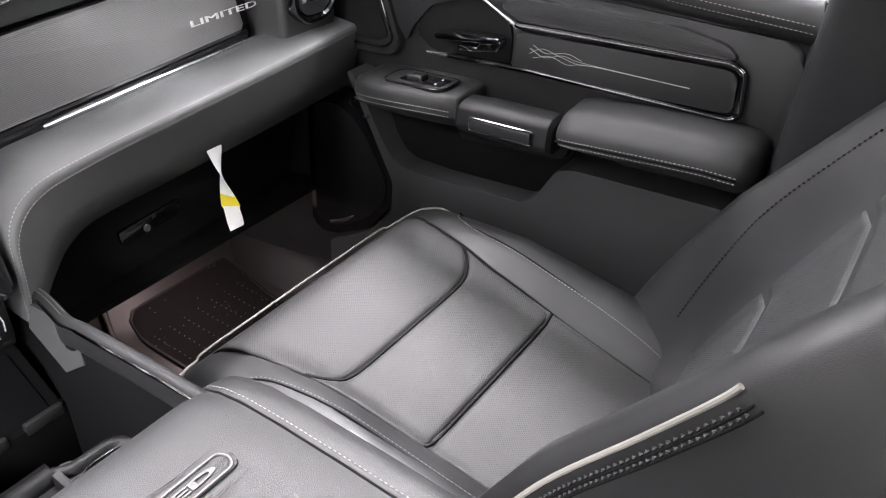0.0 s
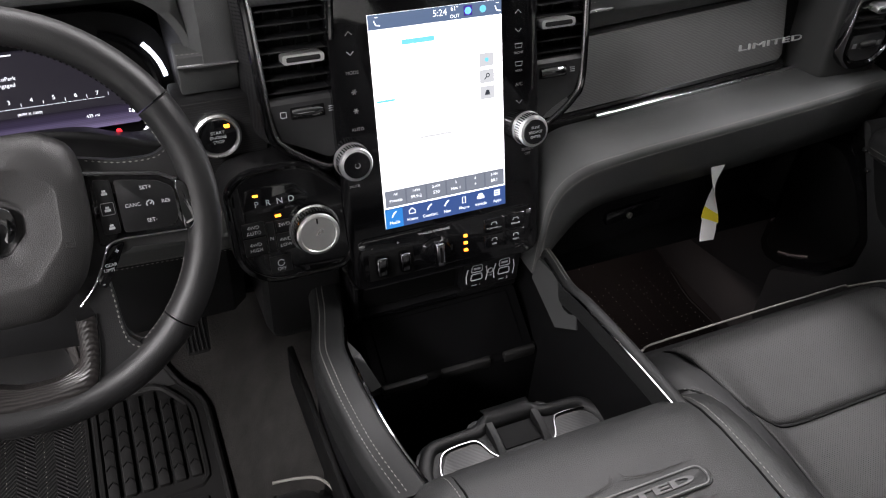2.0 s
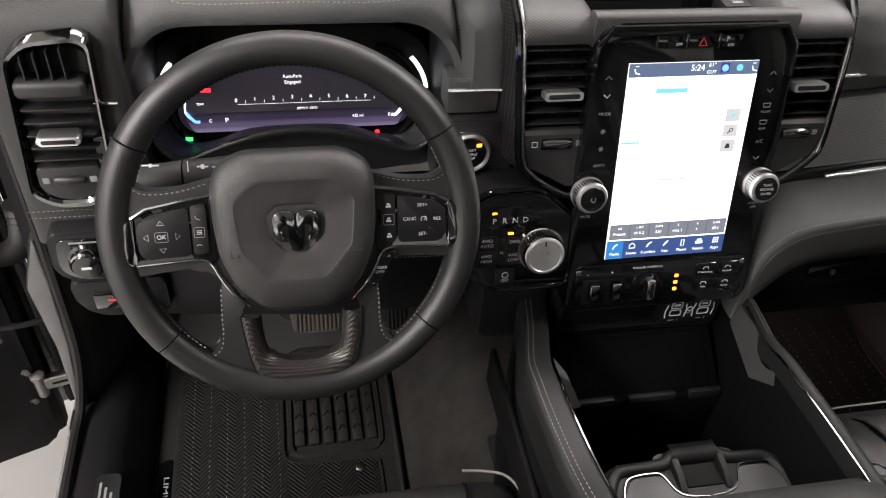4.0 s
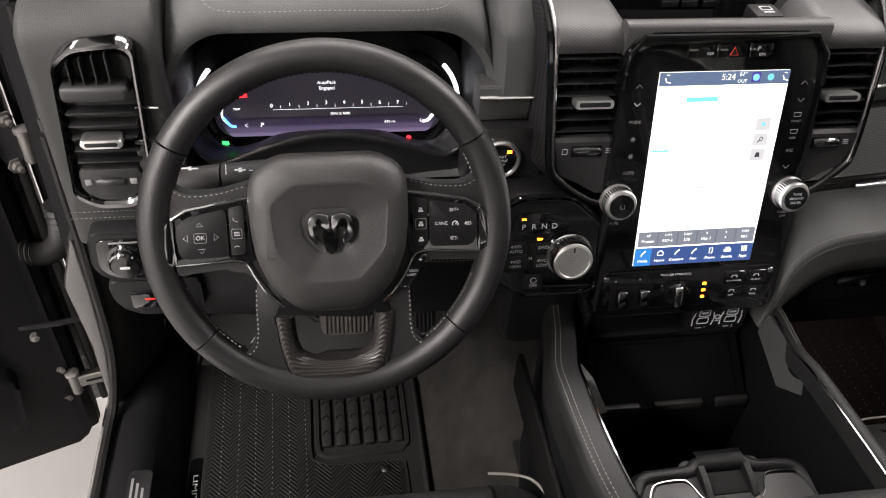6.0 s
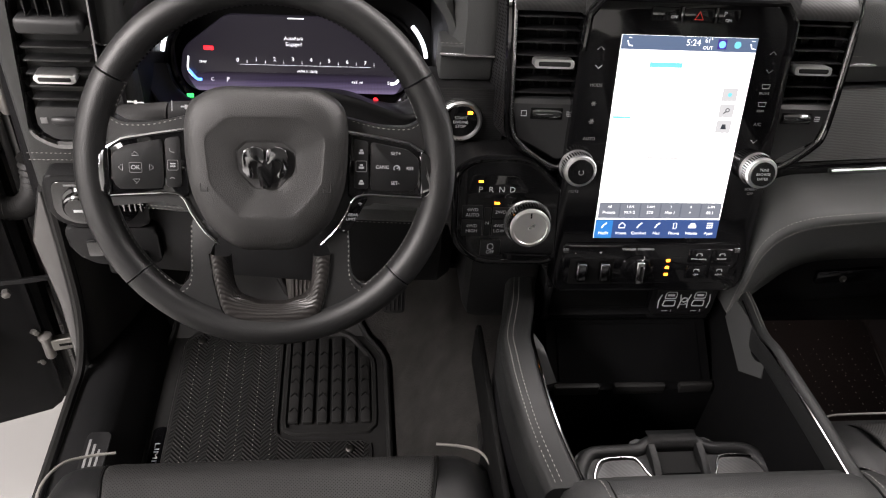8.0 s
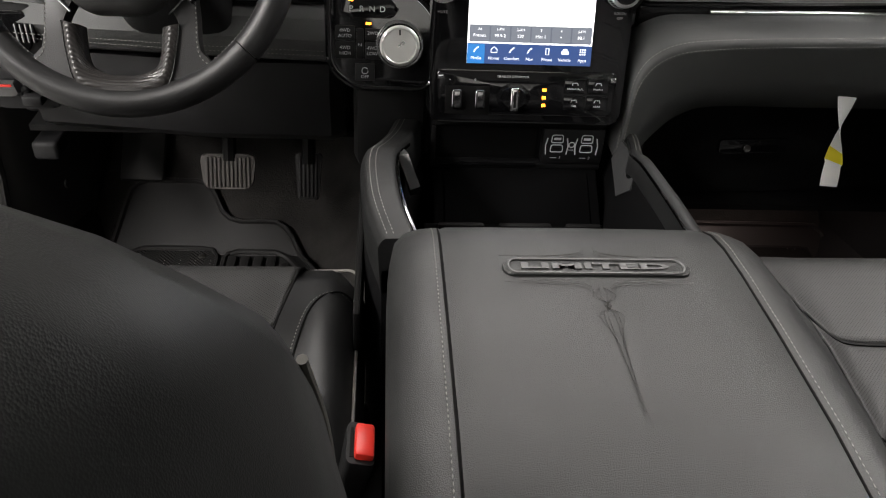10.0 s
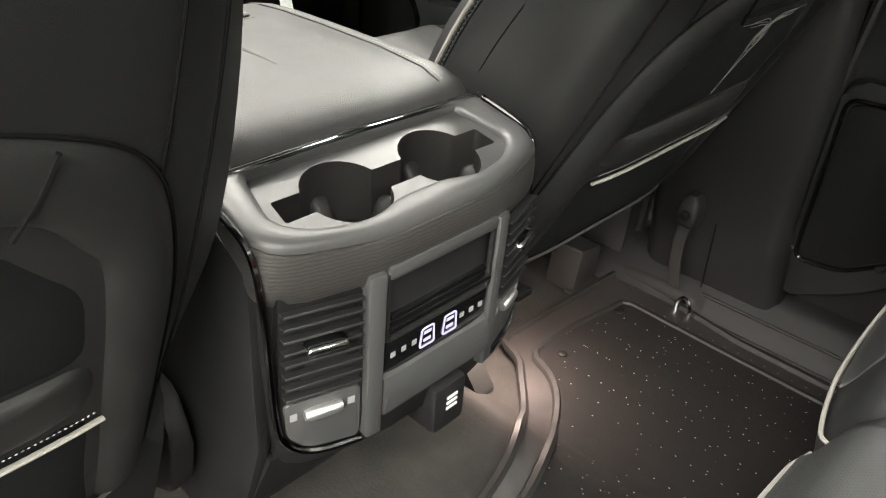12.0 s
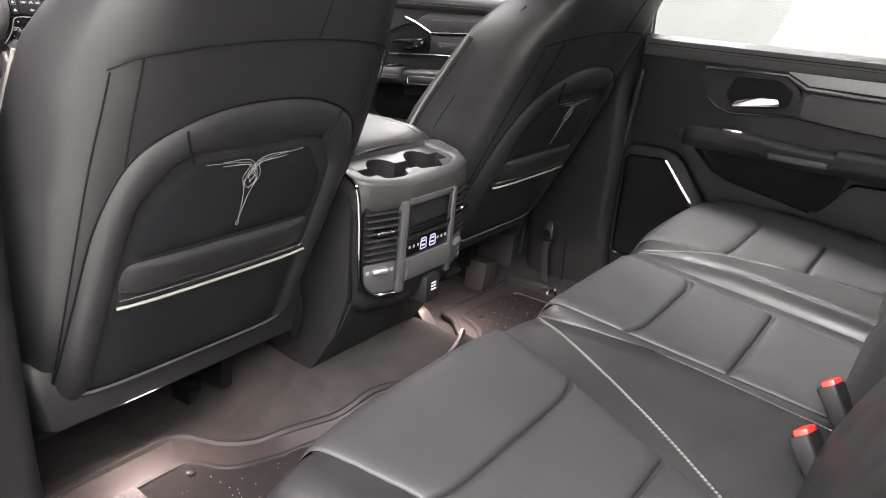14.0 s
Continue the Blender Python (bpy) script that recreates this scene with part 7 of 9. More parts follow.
# ---- front seats ----
SX = 0.487
for SIDE, BASE, LEAN, LABEL in ((-1, 0.028, 0.40, "black leather driver's seat with light piping behind the wheel"), (1, -0.012, 0.49, "black leather passenger seat with light piping, slightly reclined")):
    seat = thing("bucket_seat", (0, 0, 0), "black leather bucket seat with light piping and perforated inserts", "car seat", "front seats")


    def cush_z(x, y):
        w = abs(x)
        z = 0.350 + 0.068 * min(1.0, max(0.0, (y - 0.15) / 0.45)) - (0.055 if SIDE < 0 else 0.04) * smooth(0.60, 0.70, y)
        z += 0.046 * smooth(0.13, 0.215, w) * smooth(0.67, 0.40, y)
        z -= 0.05 * smooth(0.235, 0.285, w)
        return z


    XS = (-0.265, -0.25, -0.235, -0.215, -0.19, -0.165, -0.14, -0.10, -0.05, 0, 0.05, 0.10, 0.14, 0.165, 0.19, 0.215, 0.235, 0.25, 0.265)
    rings = []
    fd_ = 1.0 if SIDE < 0 else 0.55
    for y, k, dz in ((0.10, 0.93, -0.05), (0.115, 0.97, -0.02), (0.14, 1, 0), (0.2, 1, 0), (0.28, 1, 0), (0.36, 1, 0), (0.44, 1, 0), (0.52, 1, 0), (0.58, 1.0, 0), (0.63, 0.995, -0.003 * fd_), (0.655, 0.98, -0.010 * fd_), (0.672, 0.965, -0.024 * fd_), (0.680, 0.95, -0.045 * fd_), (0.682, 0.94, -0.075)):
        r = [V(-0.255 * k, y, 0.235), V(-0.272 * k, y, 0.29), V(-0.277 * k, y, 0.345 + dz * 0.5)]
        r += [V(x * k, y, cush_z(x, y) + dz) for x in XS]
        r += [V(0.277 * k, y, 0.345 + dz * 0.5), V(0.272 * k, y, 0.29), V(0.255 * k, y, 0.235)]
        rings.append(r)
    part("cushion", loft(rings), LEATHER, seat, sharp=70)


    def half_w(y):
        return lerp_table(((0.12, 0.140), (0.30, 0.152), (0.45, 0.165), (0.58, 0.19), (0.68, 0.205)), y)


    def insert(name, y0, y1, bow0, bow1, nu=40, nv=20):
        def f(u, v):
            t = math.sin((2 * u - 1) * math.pi / 2)
            v = 0.5 + 0.5 * math.sin((2 * v - 1) * math.pi / 2)
            a, b = y0 + bow0 * abs(t) ** 9, y1 + bow1 * abs(t) ** 9
            y = a + (b - a) * v
            x = half_w(y) * t
            p = (1 - abs(t) ** 24) * (1 - abs(2 * v - 1) ** 20)
            z = cush_z(x, y) - (0.024 * smooth(0.63, 0.682, y)) - 0.004 + 0.0080 * p ** 0.35 + 0.002 * math.cos(t * 1.5) * math.sin(v * math.pi)
            return (x, y, z)
        part(name, sheet(f, nu, nv), PERF, seat, "perforated leather insert", sharp=80)


    insert("insert", 0.474, 0.671, 0.035, 0.0)
    insert("insert", 0.340, 0.471, 0.0, 0.035)
    insert("insert", 0.13, 0.336, 0.0, 0.0)
    for ym, bow in ((0.4725, 0.035), (0.338, 0.0)):
        line = []
        for k in range(41):
            t = k / 20 - 1
            y = ym + bow * abs(t) ** 9
            x = half_w(y) * t
            line.append(V(x, y, cush_z(x, y) + 0.0005))
        part("seam", tube(line, 0.0028, 6), DARK, seat)
    for s in (-1, 1):
        line = [V(s * (half_w(y) + 0.001), y, cush_z(half_w(y), y) - 0.024 * smooth(0.63, 0.682, y) + 0.0002) for y in np.linspace(0.13, 0.67, 40)]
        part("seam", tube(line, 0.002, 6), DARK, seat)
    for s in (-1, 1):
        pts = [V(s * x, y, cush_z(x, y) + 0.001 + 0) for x, y in ((0.268, 0.566), (0.246, 0.563), (0.224, 0.548), (0.209, 0.510), (0.199, 0.43), (0.193, 0.35), (0.187, 0.26), (0.178, 0.19), (0.168, 0.15))]
        part("stitching", stitches(spline(pts, 5), 0.0042, 0.0016, 0.00055), THREAD, seat)
        part("seam", tube([p + V(s * 0.004, 0, -0.001) for p in spline(pts, 5)], 0.0013, 5), DTHREAD, seat)
        pts = [V(s * 0.268, y, cush_z(0.268, y) + 0.002) for y in (0.165, 0.22, 0.28, 0.34, 0.40, 0.46, 0.52, 0.57)] + [V(s * x, y, z) for x, y, z in ((0.268, 0.612, 0.402), (0.258, 0.652, 0.388), (0.235, 0.672, 0.374), (0.205, 0.682, 0.366))]
        part("piping", tube(spline(pts, 5), 0.0019, 8), PIPING, seat, "light grey piping")
        pz = 0.006
        if s > 0 and SIDE > 0:
            part("piping", tube(spline([(-0.205, 0.682, 0.366), (-0.19, 0.6845, 0.364 + pz), (-0.1, 0.6855, 0.364 + pz), (0, 0.686, 0.364 + pz), (0.1, 0.6855, 0.364 + pz), (0.19, 0.6845, 0.364 + pz), (0.205, 0.682, 0.366)], 4), 0.0017, 8), PIPING, seat, "light grey piping")
    part("base", loft([[V(sx * w, y, z) for sx, y in ((-1, 0.22), (-1, 0.60), (1, 0.60), (1, 0.22))] for z, w in ((0.25, 0.24), (0.20, 0.24), (0.15, 0.22))]), PLASTIC, seat, "black plastic seat base")
    for s in (-1, 1):
        part("rail", box(s * 0.20 - 0.02, s * 0.20 + 0.02, 0.33, 0.62, 0.02, 0.06, 0.005), DARK, seat, "black seat rail")
        part("foot", box(s * 0.20 - 0.03, s * 0.20 + 0.03, 0.32, 0.38, 0.0, 0.04, 0.006), DARK, seat)
        part("leg", box(s * 0.20 - 0.015, s * 0.20 + 0.015, 0.24, 0.55, 0.07, 0.16, 0.004), DARK, seat)


    def ry(z):
        """Rear face of the backrest."""
        return BASE - (z - 0.43) * LEAN + 0.05 * smooth(0.30, 0.20, z)


    BACKW = ((0.22, 0.235), (0.26, 0.258), (0.32, 0.272), (0.42, 0.280), (0.55, 0.284), (0.72, 0.286), (0.80, 0.280), (0.86, 0.268), (0.90, 0.247), (0.94, 0.208), (0.965, 0.17), (0.98, 0.13), (0.985, 0.09))


    def front_d(t, z):
        """Depth of the backrest at t (0 middle, 1 side) and height z."""
        bo = lerp_table(((0.2, 0.8), (0.45, 1.0), (0.6, 1.0), (0.8, 0.62), (0.92, 0.15), (1.0, 0.0)), z) * (1.0 if SIDE < 0 else 1.3)
        th = 1.0 - 0.42 * smooth(0.88, 0.985, z)
        return th * float(np.interp(abs(t), [0, 0.45, 0.65, 0.75, 0.85, 0.94, 0.99, 1.0], [0.140, 0.142, 0.142 + 0.02 * bo, 0.142 + 0.06 * bo, 0.142 + 0.085 * bo, 0.142 + (0.074 if SIDE < 0 else 0.088) * bo, 0.142 + (0.035 if SIDE < 0 else 0.06) * bo, 0.12]))


    def flare(z):
        """Extra width of the driver's backrest towards the console."""
        return 0.027 * smooth(0.38, 0.56, z) * (1 - smooth(0.58, 0.86, z)) if SIDE < 0 else 0.0


    def back_ring(z):
        w = lerp_table(BACKW, z) * (0.965 if SIDE < 0 else 1.0)
        y0 = ry(z) + 0.05 * smooth(0.93, 0.99, z)
        th = 1.0 - 0.42 * smooth(0.90, 0.99, z)
        bo = 1.0 - 0.8 * smooth(0.78, 0.95, z)
        r = []
        for t in np.linspace(-1, 1, 17):
            r.append(V(t * (w + (flare(z) if t > 0 else 0.0)) * 0.94, y0 + 0.04 * abs(t) ** 6, z))
        kf = 1 - 0.16 * smooth(0.76, 0.95, z)
        r += [V(w * t * (kf if t < 0.985 else (1 + kf) / 2), y0 + front_d(t, z), z) for t in (0.985, 1.0, 0.98, 0.94, 0.85, 0.75, 0.65)]
        r[17].y, r[18].y = y0 + 0.06 * th, y0 + 0.11 * th
        r += [V(w * t, y0 + front_d(t, z), z) for t in (0.45, 0.2, 0, -0.2, -0.45)]
        r += [V(-p.x, p.y, z) for p in r[17:24][::-1]]
        r[17].x += flare(z)
        r[18].x += flare(z) * 0.8
        return r


    part("backrest", loft([back_ring(z) for z in (0.22, 0.235, 0.26, 0.29, 0.34, 0.40, 0.43, 0.46, 0.49, 0.52, 0.55, 0.58, 0.61, 0.64, 0.67, 0.70, 0.73, 0.76, 0.78, 0.80, 0.82, 0.84, 0.87, 0.895, 0.92, 0.94, 0.955, 0.967, 0.977, 0.983, 0.986)]), LEATHER, seat, sharp=75)


    def R(x, z, o=0.0):
        """A point on the rear face of the backrest, o metres off it."""
        w = (lerp_table(BACKW, z) + (flare(z) if x > 0 else 0.0)) * 0.94
        x *= 1 - (0.038 * smooth(0.17, 0.25, abs(x)) if SIDE < 0 else 0.0)
        return V(x, ry(z) + 0.05 * smooth(0.93, 0.99, z) + 0.04 * min(1.1, abs(x) / w) ** 6 - o * 0.95, z - o * 0.31)


    def rear_pad(name, outline, h, material, label="", k=6):
        pts = rpoly(outline, 0.02, 3)
        c = sum((V(*p) for p in pts), V(0, 0)) / len(pts)
        rings = []
        for j in range(k + 1):
            f = 1 - 0.96 * (j / k) ** 1.5
            o = -0.003 + (h + 0.003) * (1 - f ** 5) ** 0.6 if j else -0.003
            rings.append([R(c.x + (p[0] - c.x) * f, c.y + (p[1] - c.y) * f, o) for p in pts])
        return part(name, loft(rings), material, seat, label, sharp=60)


    def on_rear(pts, o, n=6):
        return [R(p.x, p.y, o) for p in spline([V(*q) for q in pts], n)]


    rear_pad("pocket_panel", [(-0.175, 0.505), (0.172, 0.505), (0.170, 0.575), (0.112, 0.645), (-0.118, 0.645), (-0.175, 0.575)], 0.006, SUEDE, "dark soft cloth panel")
    rear_pad("pocket", [(-0.185, 0.27), (0.180, 0.27), (0.176, 0.44), (-0.184, 0.44)], 0.005, SUEDE, "dark cloth map pocket")
    rear_pad("pocket_hem", [(-0.184, 0.452), (0.178, 0.452), (0.175, 0.503), (-0.182, 0.503)], 0.012, LEATHER, "leather pocket hem")
    part("piping", tube(on_rear([(-0.184, 0.440), (-0.1, 0.438), (0, 0.4375), (0.1, 0.438), (0.176, 0.440)], 0.011), 0.0027, 8, flat=0.8), PIPING, seat, "light grey piping")
    part("stitching", stitches(on_rear([(-0.182, 0.452), (-0.1, 0.450), (0, 0.4495), (0.1, 0.450), (0.175, 0.452)], 0.010), 0.003, 0.0012, 0.0006), THREAD, seat)
    # raised surround and seams
    for ring, h in ((([(-0.245, 0.285), (-0.242, 0.45), (-0.235, 0.58), (-0.20, 0.665), (-0.11, 0.71), (0.0, 0.722), (0.11, 0.71), (0.20, 0.665), (0.235, 0.58), (0.242, 0.45), (0.245, 0.285)]), 0.0),):
        part("seam", tube(on_rear(ring, 0.0004), 0.0014, 6), DTHREAD, seat)
        inner = [(-0.188, 0.270), (-0.186, 0.44), (-0.180, 0.575), (-0.165, 0.612), (-0.121, 0.650), (0.0, 0.653), (0.117, 0.650), (0.160, 0.612), (0.175, 0.575), (0.181, 0.44), (0.184, 0.270)]
        ro_, ri_ = spline([V(*p) for p in ring], 6), spline([V(*p) for p in inner], 6)
        rows = [[R(o.lerp(q, f).x, o.lerp(q, f).y, -0.002 + 0.013 * (1 - abs(2 * f - 1) ** 3)) for o, q in zip(ro_, ri_)] for f in (0.0, 0.06, 0.15, 0.3, 0.5, 0.7, 0.85, 0.94, 1.0)]
        part("padded_surround", loft(rows, closed=False), LEATHER, seat, "puffy leather surround", sharp=70)
    for s in (-1, 1):
        part("seam", tube(on_rear([(s * 0.119, 0.650), (s * 0.132, 0.672), (s * 0.142, 0.697)], 0.0105), 0.0018, 6), DTHREAD, seat)
        part("seam", tube(on_rear([(s * 0.212, 0.648), (s * 0.215, 0.70), (s * 0.217, 0.785)], 0.0003), 0.0012, 6), DTHREAD, seat)
        part("seam", tube(on_rear([(s * 0.246, 0.30), (s * 0.252, 0.5), (s * 0.255, 0.65), (s * 0.252, 0.77)], 0.0003), 0.0012, 6), DTHREAD, seat)
    part("seam", tube(on_rear([(-0.255, 0.773), (-0.217, 0.788), (-0.12, 0.80), (0, 0.804), (0.12, 0.80), (0.217, 0.788), (0.255, 0.773)], 0.0003), 0.0013, 6), DTHREAD, seat)
    part("seam", tube(on_rear([(0.05, 0.803), (0.052, 0.86), (0.053, 0.92)], 0.0003), 0.0012, 6), DTHREAD, seat)
    part("bottom_flap", sheet(lambda u, v: R(-0.235 + 0.47 * u, 0.285 - 0.14 * v, 0.004) + V(0, 0.10 * v * v, -0.01 * math.sin(u * 3.14) * v), 18, 6, 0.004), FLAP, seat, "cloth flap under the backrest")
    FILI = surface("pale_embroidery", (0.16, 0.16, 0.15), 0.6, vary=0.1)
    for sx in (-1, 1):
        for pts in (((0.0, 0.535), (0.003, 0.57), (0.010, 0.605), (0.004, 0.622), (-0.012, 0.630), (-0.06, 0.634)),
                    ((0.0, 0.540), (0.006, 0.585), (0.016, 0.610), (0.008, 0.630), (0.03, 0.636), (0.09, 0.641)),
                    ((0.002, 0.60), (-0.006, 0.612), (0.006, 0.626), (0.022, 0.632), (0.05, 0.633)),
                    ((0.0, 0.59), (0.012, 0.604), (-0.004, 0.620), (0.014, 0.638), (0.06, 0.640)),
                    ((0.0, 0.528), (0.003, 0.533), (0.0, 0.538))):
            part("embroidery", tube(on_rear([(x * sx - 0.004, z) for x, z in pts], 0.0066, 5), 0.00045, 4), FILI, seat)


    def Fr(x, z, o=0.0):
        """A point on the front of the backrest, o metres off it."""
        w = lerp_table(BACKW, z) * (0.965 if SIDE < 0 else 1.0)
        x *= 0.965 if SIDE < 0 else 1.0
        t = abs(x) / w
        bo = 1.0 - 0.8 * smooth(0.78, 0.95, z)
        th = 1.0 - 0.42 * smooth(0.90, 0.99, z)
        f = front_d(t, z) / th
        return V(x, ry(z) + 0.05 * smooth(0.93, 0.99, z) + f * th + o * 0.95, z + o * 0.31)


    def back_insert(z0, z1, w0, w1):
        def f(u, v):
            t = 2 * u - 1
            z = z0 + (z1 - z0) * v
            p = (1 - abs(t) ** 24) * (1 - abs(2 * v - 1) ** 20)
            return Fr((w0 + (w1 - w0) * v) * t, z, -0.003 + 0.0062 * p ** 0.35)
        part("back_insert", sheet(f, 36, 24), PERFV, seat, "perforated leather insert", sharp=80)


    back_insert(0.43, 0.56, 0.150, 0.158)
    back_insert(0.564, 0.70, 0.158, 0.165)
    back_insert(0.704, 0.84, 0.165, 0.165)
    for s in (-1, 1):
        pts = [Fr(s * x, z, 0.001) for x, z in ((0.195, 0.44), (0.205, 0.52), (0.215, 0.62), (0.22, 0.72), (0.213, 0.80), (0.20, 0.86))]
        part("stitching", stitches(spline(pts, 6), 0.0050, 0.0018, 0.0012), DTHREAD, seat)
        pts = [Fr(s * x, z, 0.002) for x, z in ((0.270, 0.40), (0.274, 0.48), (0.277, 0.60), (0.278, 0.70), (0.275, 0.765), (0.270, 0.80), (0.255, 0.86))]
        part("piping", tube(spline(pts, 6)[:27], 0.0026, 8), PIPING, seat, "light grey piping")
        if SIDE > 0:
            for dx, dy in ((0.0075, -0.0085), (0.0095, -0.0145)):
                rowp = [p + V(s * dx, dy, -0.002) for p in spline(pts, 6)[:27]]
                part("stitching", stitches(rowp, 0.0058, 0.0010, 0.0017), RAILL, seat)
                part("seam", tube([p + V(s * 0.0010, -0.0028, -0.0008) for p in rowp], 0.0012, 6), DTHREAD, seat)
            part("seam", tube([p + V(s * 0.003, -0.060, -0.012) for p in spline(pts, 6)], 0.002, 6), DTHREAD, seat)
        part("headrest_post", tube([(s * 0.065, ry(0.97) + 0.06, 0.95), (s * 0.065, ry(1.03) + 0.06, 1.03)], 0.007, 10), CHROME, seat)
    hr = []
    for z, w, y0, y1 in ((1.015, 0.09, 0.02, 0.09), (1.02, 0.11, 0.005, 0.105), (1.04, 0.125, -0.005, 0.115), (1.09, 0.135, -0.005, 0.12), (1.14, 0.132, 0.0, 0.118), (1.175, 0.12, 0.01, 0.11), (1.192, 0.10, 0.025, 0.095), (1.197, 0.07, 0.04, 0.08)):
        b = ry(z)
        hr.append([V(px, py, z) for px, py in rpoly([(-w, b + y0), (w, b + y0), (w * 0.95, b + y1), (-w * 0.95, b + y1)], 0.035, 4)])
    part("headrest", loft(hr), LEATHER, seat, sharp=70)
    part("side_shield", prism(rpoly([(0.14, 0.17), (0.56, 0.15), (0.60, 0.22), (0.30, 0.27), (0.18, 0.33), (0.12, 0.28)], 0.03), "x", -0.298, -0.272, 0.006), PLASTIC, seat)
    part("side_shield", prism(rpoly([(0.14, 0.17), (0.56, 0.15), (0.60, 0.22), (0.30, 0.27), (0.18, 0.33), (0.12, 0.28)], 0.03), "x", 0.272, 0.298, 0.006), PLASTIC, seat)
    seat.matrix_basis = pose(SIDE * SX, -0.026 if SIDE < 0 else 0.0, 0)
    seat["label"] = LABEL

# ---- rear bench ----
bench = thing("rear_bench", (0, -0.65, 0), "black leather rear bench with padded inserts and pale stitching", "rear seat")


def bench_z(x, y, x0, x1):
    z = 0.408 - 0.12 * max(0.0, -0.44 - y) - 0.05 * smooth(-0.43, -0.37, y) ** 1.5
    e = min(x - x0, x1 - x)
    return z - 0.03 * (1 - smooth(0.0, 0.016, e))


def bulge(x, x0, x1, amp):
    """How far the front edge swells forward of its straight line."""
    t = abs(2 * (x - x0) / (x1 - x0) - 1)
    return amp * (1 - t ** 2.5) - 0.018 * t ** 18


def bench_unit(x0, x1, pan, bolster, amp):
    def on_top(x, y):
        return y + bulge(x, x0, x1, amp) * smooth(-0.52, -0.39, y)

    rings = []
    for y, dz in ((-0.95, -0.02), (-0.9, 0), (-0.8, 0), (-0.7, 0), (-0.6, 0), (-0.5, 0), (-0.45, 0), (-0.42, 0), (-0.40, -0.004), (-0.385, -0.016), (-0.375, -0.035), (-0.372, -0.06), (-0.378, -0.10)):
        xs = [x0, x0 + 0.006, x0 + 0.02] + [x0 + 0.02 + (x1 - x0 - 0.04) * i / 14 for i in range(1, 14)] + [x1 - 0.02, x1 - 0.006, x1]
        rings.append([V(x0 + 0.004, on_top(x0, y), 0.22)] + [V(x, on_top(x, y), bench_z(x, y, x0, x1) + dz + bolster(x, y)) for x in xs] + [V(x1 - 0.004, on_top(x1, y), 0.22)])
    cu = part("cushion", loft(rings), LEATHER, bench, sharp=75)
    for y0, y1, b0, b1 in ((-0.552, -0.375, -0.016, 0.0), (-0.697, -0.557, 0.0, -0.012), (-0.93, -0.702, 0.0, 0.0)):
        def f(u, v):
            t = math.sin((2 * u - 1) * math.pi / 2)
            v = 0.5 + 0.5 * math.sin((2 * v - 1) * math.pi / 2)
            ya, yb = y0 - b0 * abs(t) ** 8, y1 - b1 * abs(t) ** 8
            y = ya + (yb - ya) * v
            l, r = pan(y)
            x = l + (r - l) * (t + 1) / 2
            rear = 1.0 if y1 > -0.4 and v > 0.5 else 1 - abs(2 * v - 1) ** 12
            p = max(0.0, (1 - abs(t) ** 8) * rear)
            return (x, on_top(x, y), bench_z(x, y, x0, x1) + bolster(x, y) - 0.020 * smooth(-0.42, -0.375, y) ** 1.6 + 0.0008 + 0.010 * p ** 0.45)
        part("insert", sheet(f, 34, 22), PERF2, cu, "perforated leather insert", sharp=80)
    return cu

def left_pan(y):
    return lerp_table(((-0.95, -0.62), (-0.7, -0.665), (-0.37, -0.715)), y), lerp_table(((-0.95, -0.50), (-0.70, -0.425), (-0.55, -0.357), (-0.47, -0.327), (-0.37, -0.282)), y)


def left_bol(x, y):
    l, r = left_pan(y)
    return 0.026 * max(smooth(r, r + 0.07, x), smooth(l, l - 0.06, x)) * smooth(-0.40, -0.6, y)


lc = bench_unit(-0.79, -0.197, left_pan, left_bol, 0.026)
rc = bench_unit(0.197, 0.79, lambda y: tuple(-v for v in left_pan(y)[::-1]), lambda x, y: left_bol(-x, y), 0.026)
mc = bench_unit(-0.191, 0.191, lambda y: (-0.168 + 0.02 * smooth(-0.4, -0.9, y), 0.150 - 0.02 * smooth(-0.4, -0.9, y)), lambda x, y: 0.008 * smooth(0.10, 0.18, abs(x)), 0.006)
for s, c in ((-1, lc), (1, rc)):
    pts = [V(s * x, y, bench_z(-x, y, -0.79, -0.197) + left_bol(-x, y) + 0.001) for x, y in ((0.224, -0.424), (0.240, -0.452), (0.264, -0.487), (0.300, -0.537), (0.347, -0.617), (0.392, -0.695), (0.455, -0.80), (0.52, -0.91))]
    part("stitching", stitches(spline(pts, 6), 0.0050, 0.0012, 0.0008), THREAD, c)
    part("stitching", stitches([p + V(s * 0.007, -0.004, 0.0) for p in spline(pts, 6)], 0.0050, 0.0012, 0.0007), GTHREAD, c)
    pts = [V(s * x, y, bench_z(-x, y, -0.79, -0.197) + left_bol(-x, y) + 0.0012) for x, y in ((0.212, -0.42), (0.215, -0.5), (0.218, -0.65), (0.220, -0.8), (0.220, -0.93))]
    part("stitching", stitches(spline(pts, 6), 0.0050, 0.0012, 0.0007), GTHREAD, c)
    pts = [V(s * x, y + bulge(-x, -0.79, -0.197, 0.026) * smooth(-0.52, -0.39, y), z) for x, y, z in ((0.788, -0.60, 0.375), (0.788, -0.45, 0.372), (0.782, -0.40, 0.358), (0.765, -0.378, 0.340), (0.74, -0.371, 0.332), (0.6, -0.369, 0.33), (0.5, -0.369, 0.33), (0.4, -0.369, 0.33), (0.3, -0.369, 0.33), (0.22, -0.369, 0.33), (0.205, -0.372, 0.33))]
    part("piping", tube(spline(pts, 5), 0.0025, 8), PIPING, c, "light grey piping")
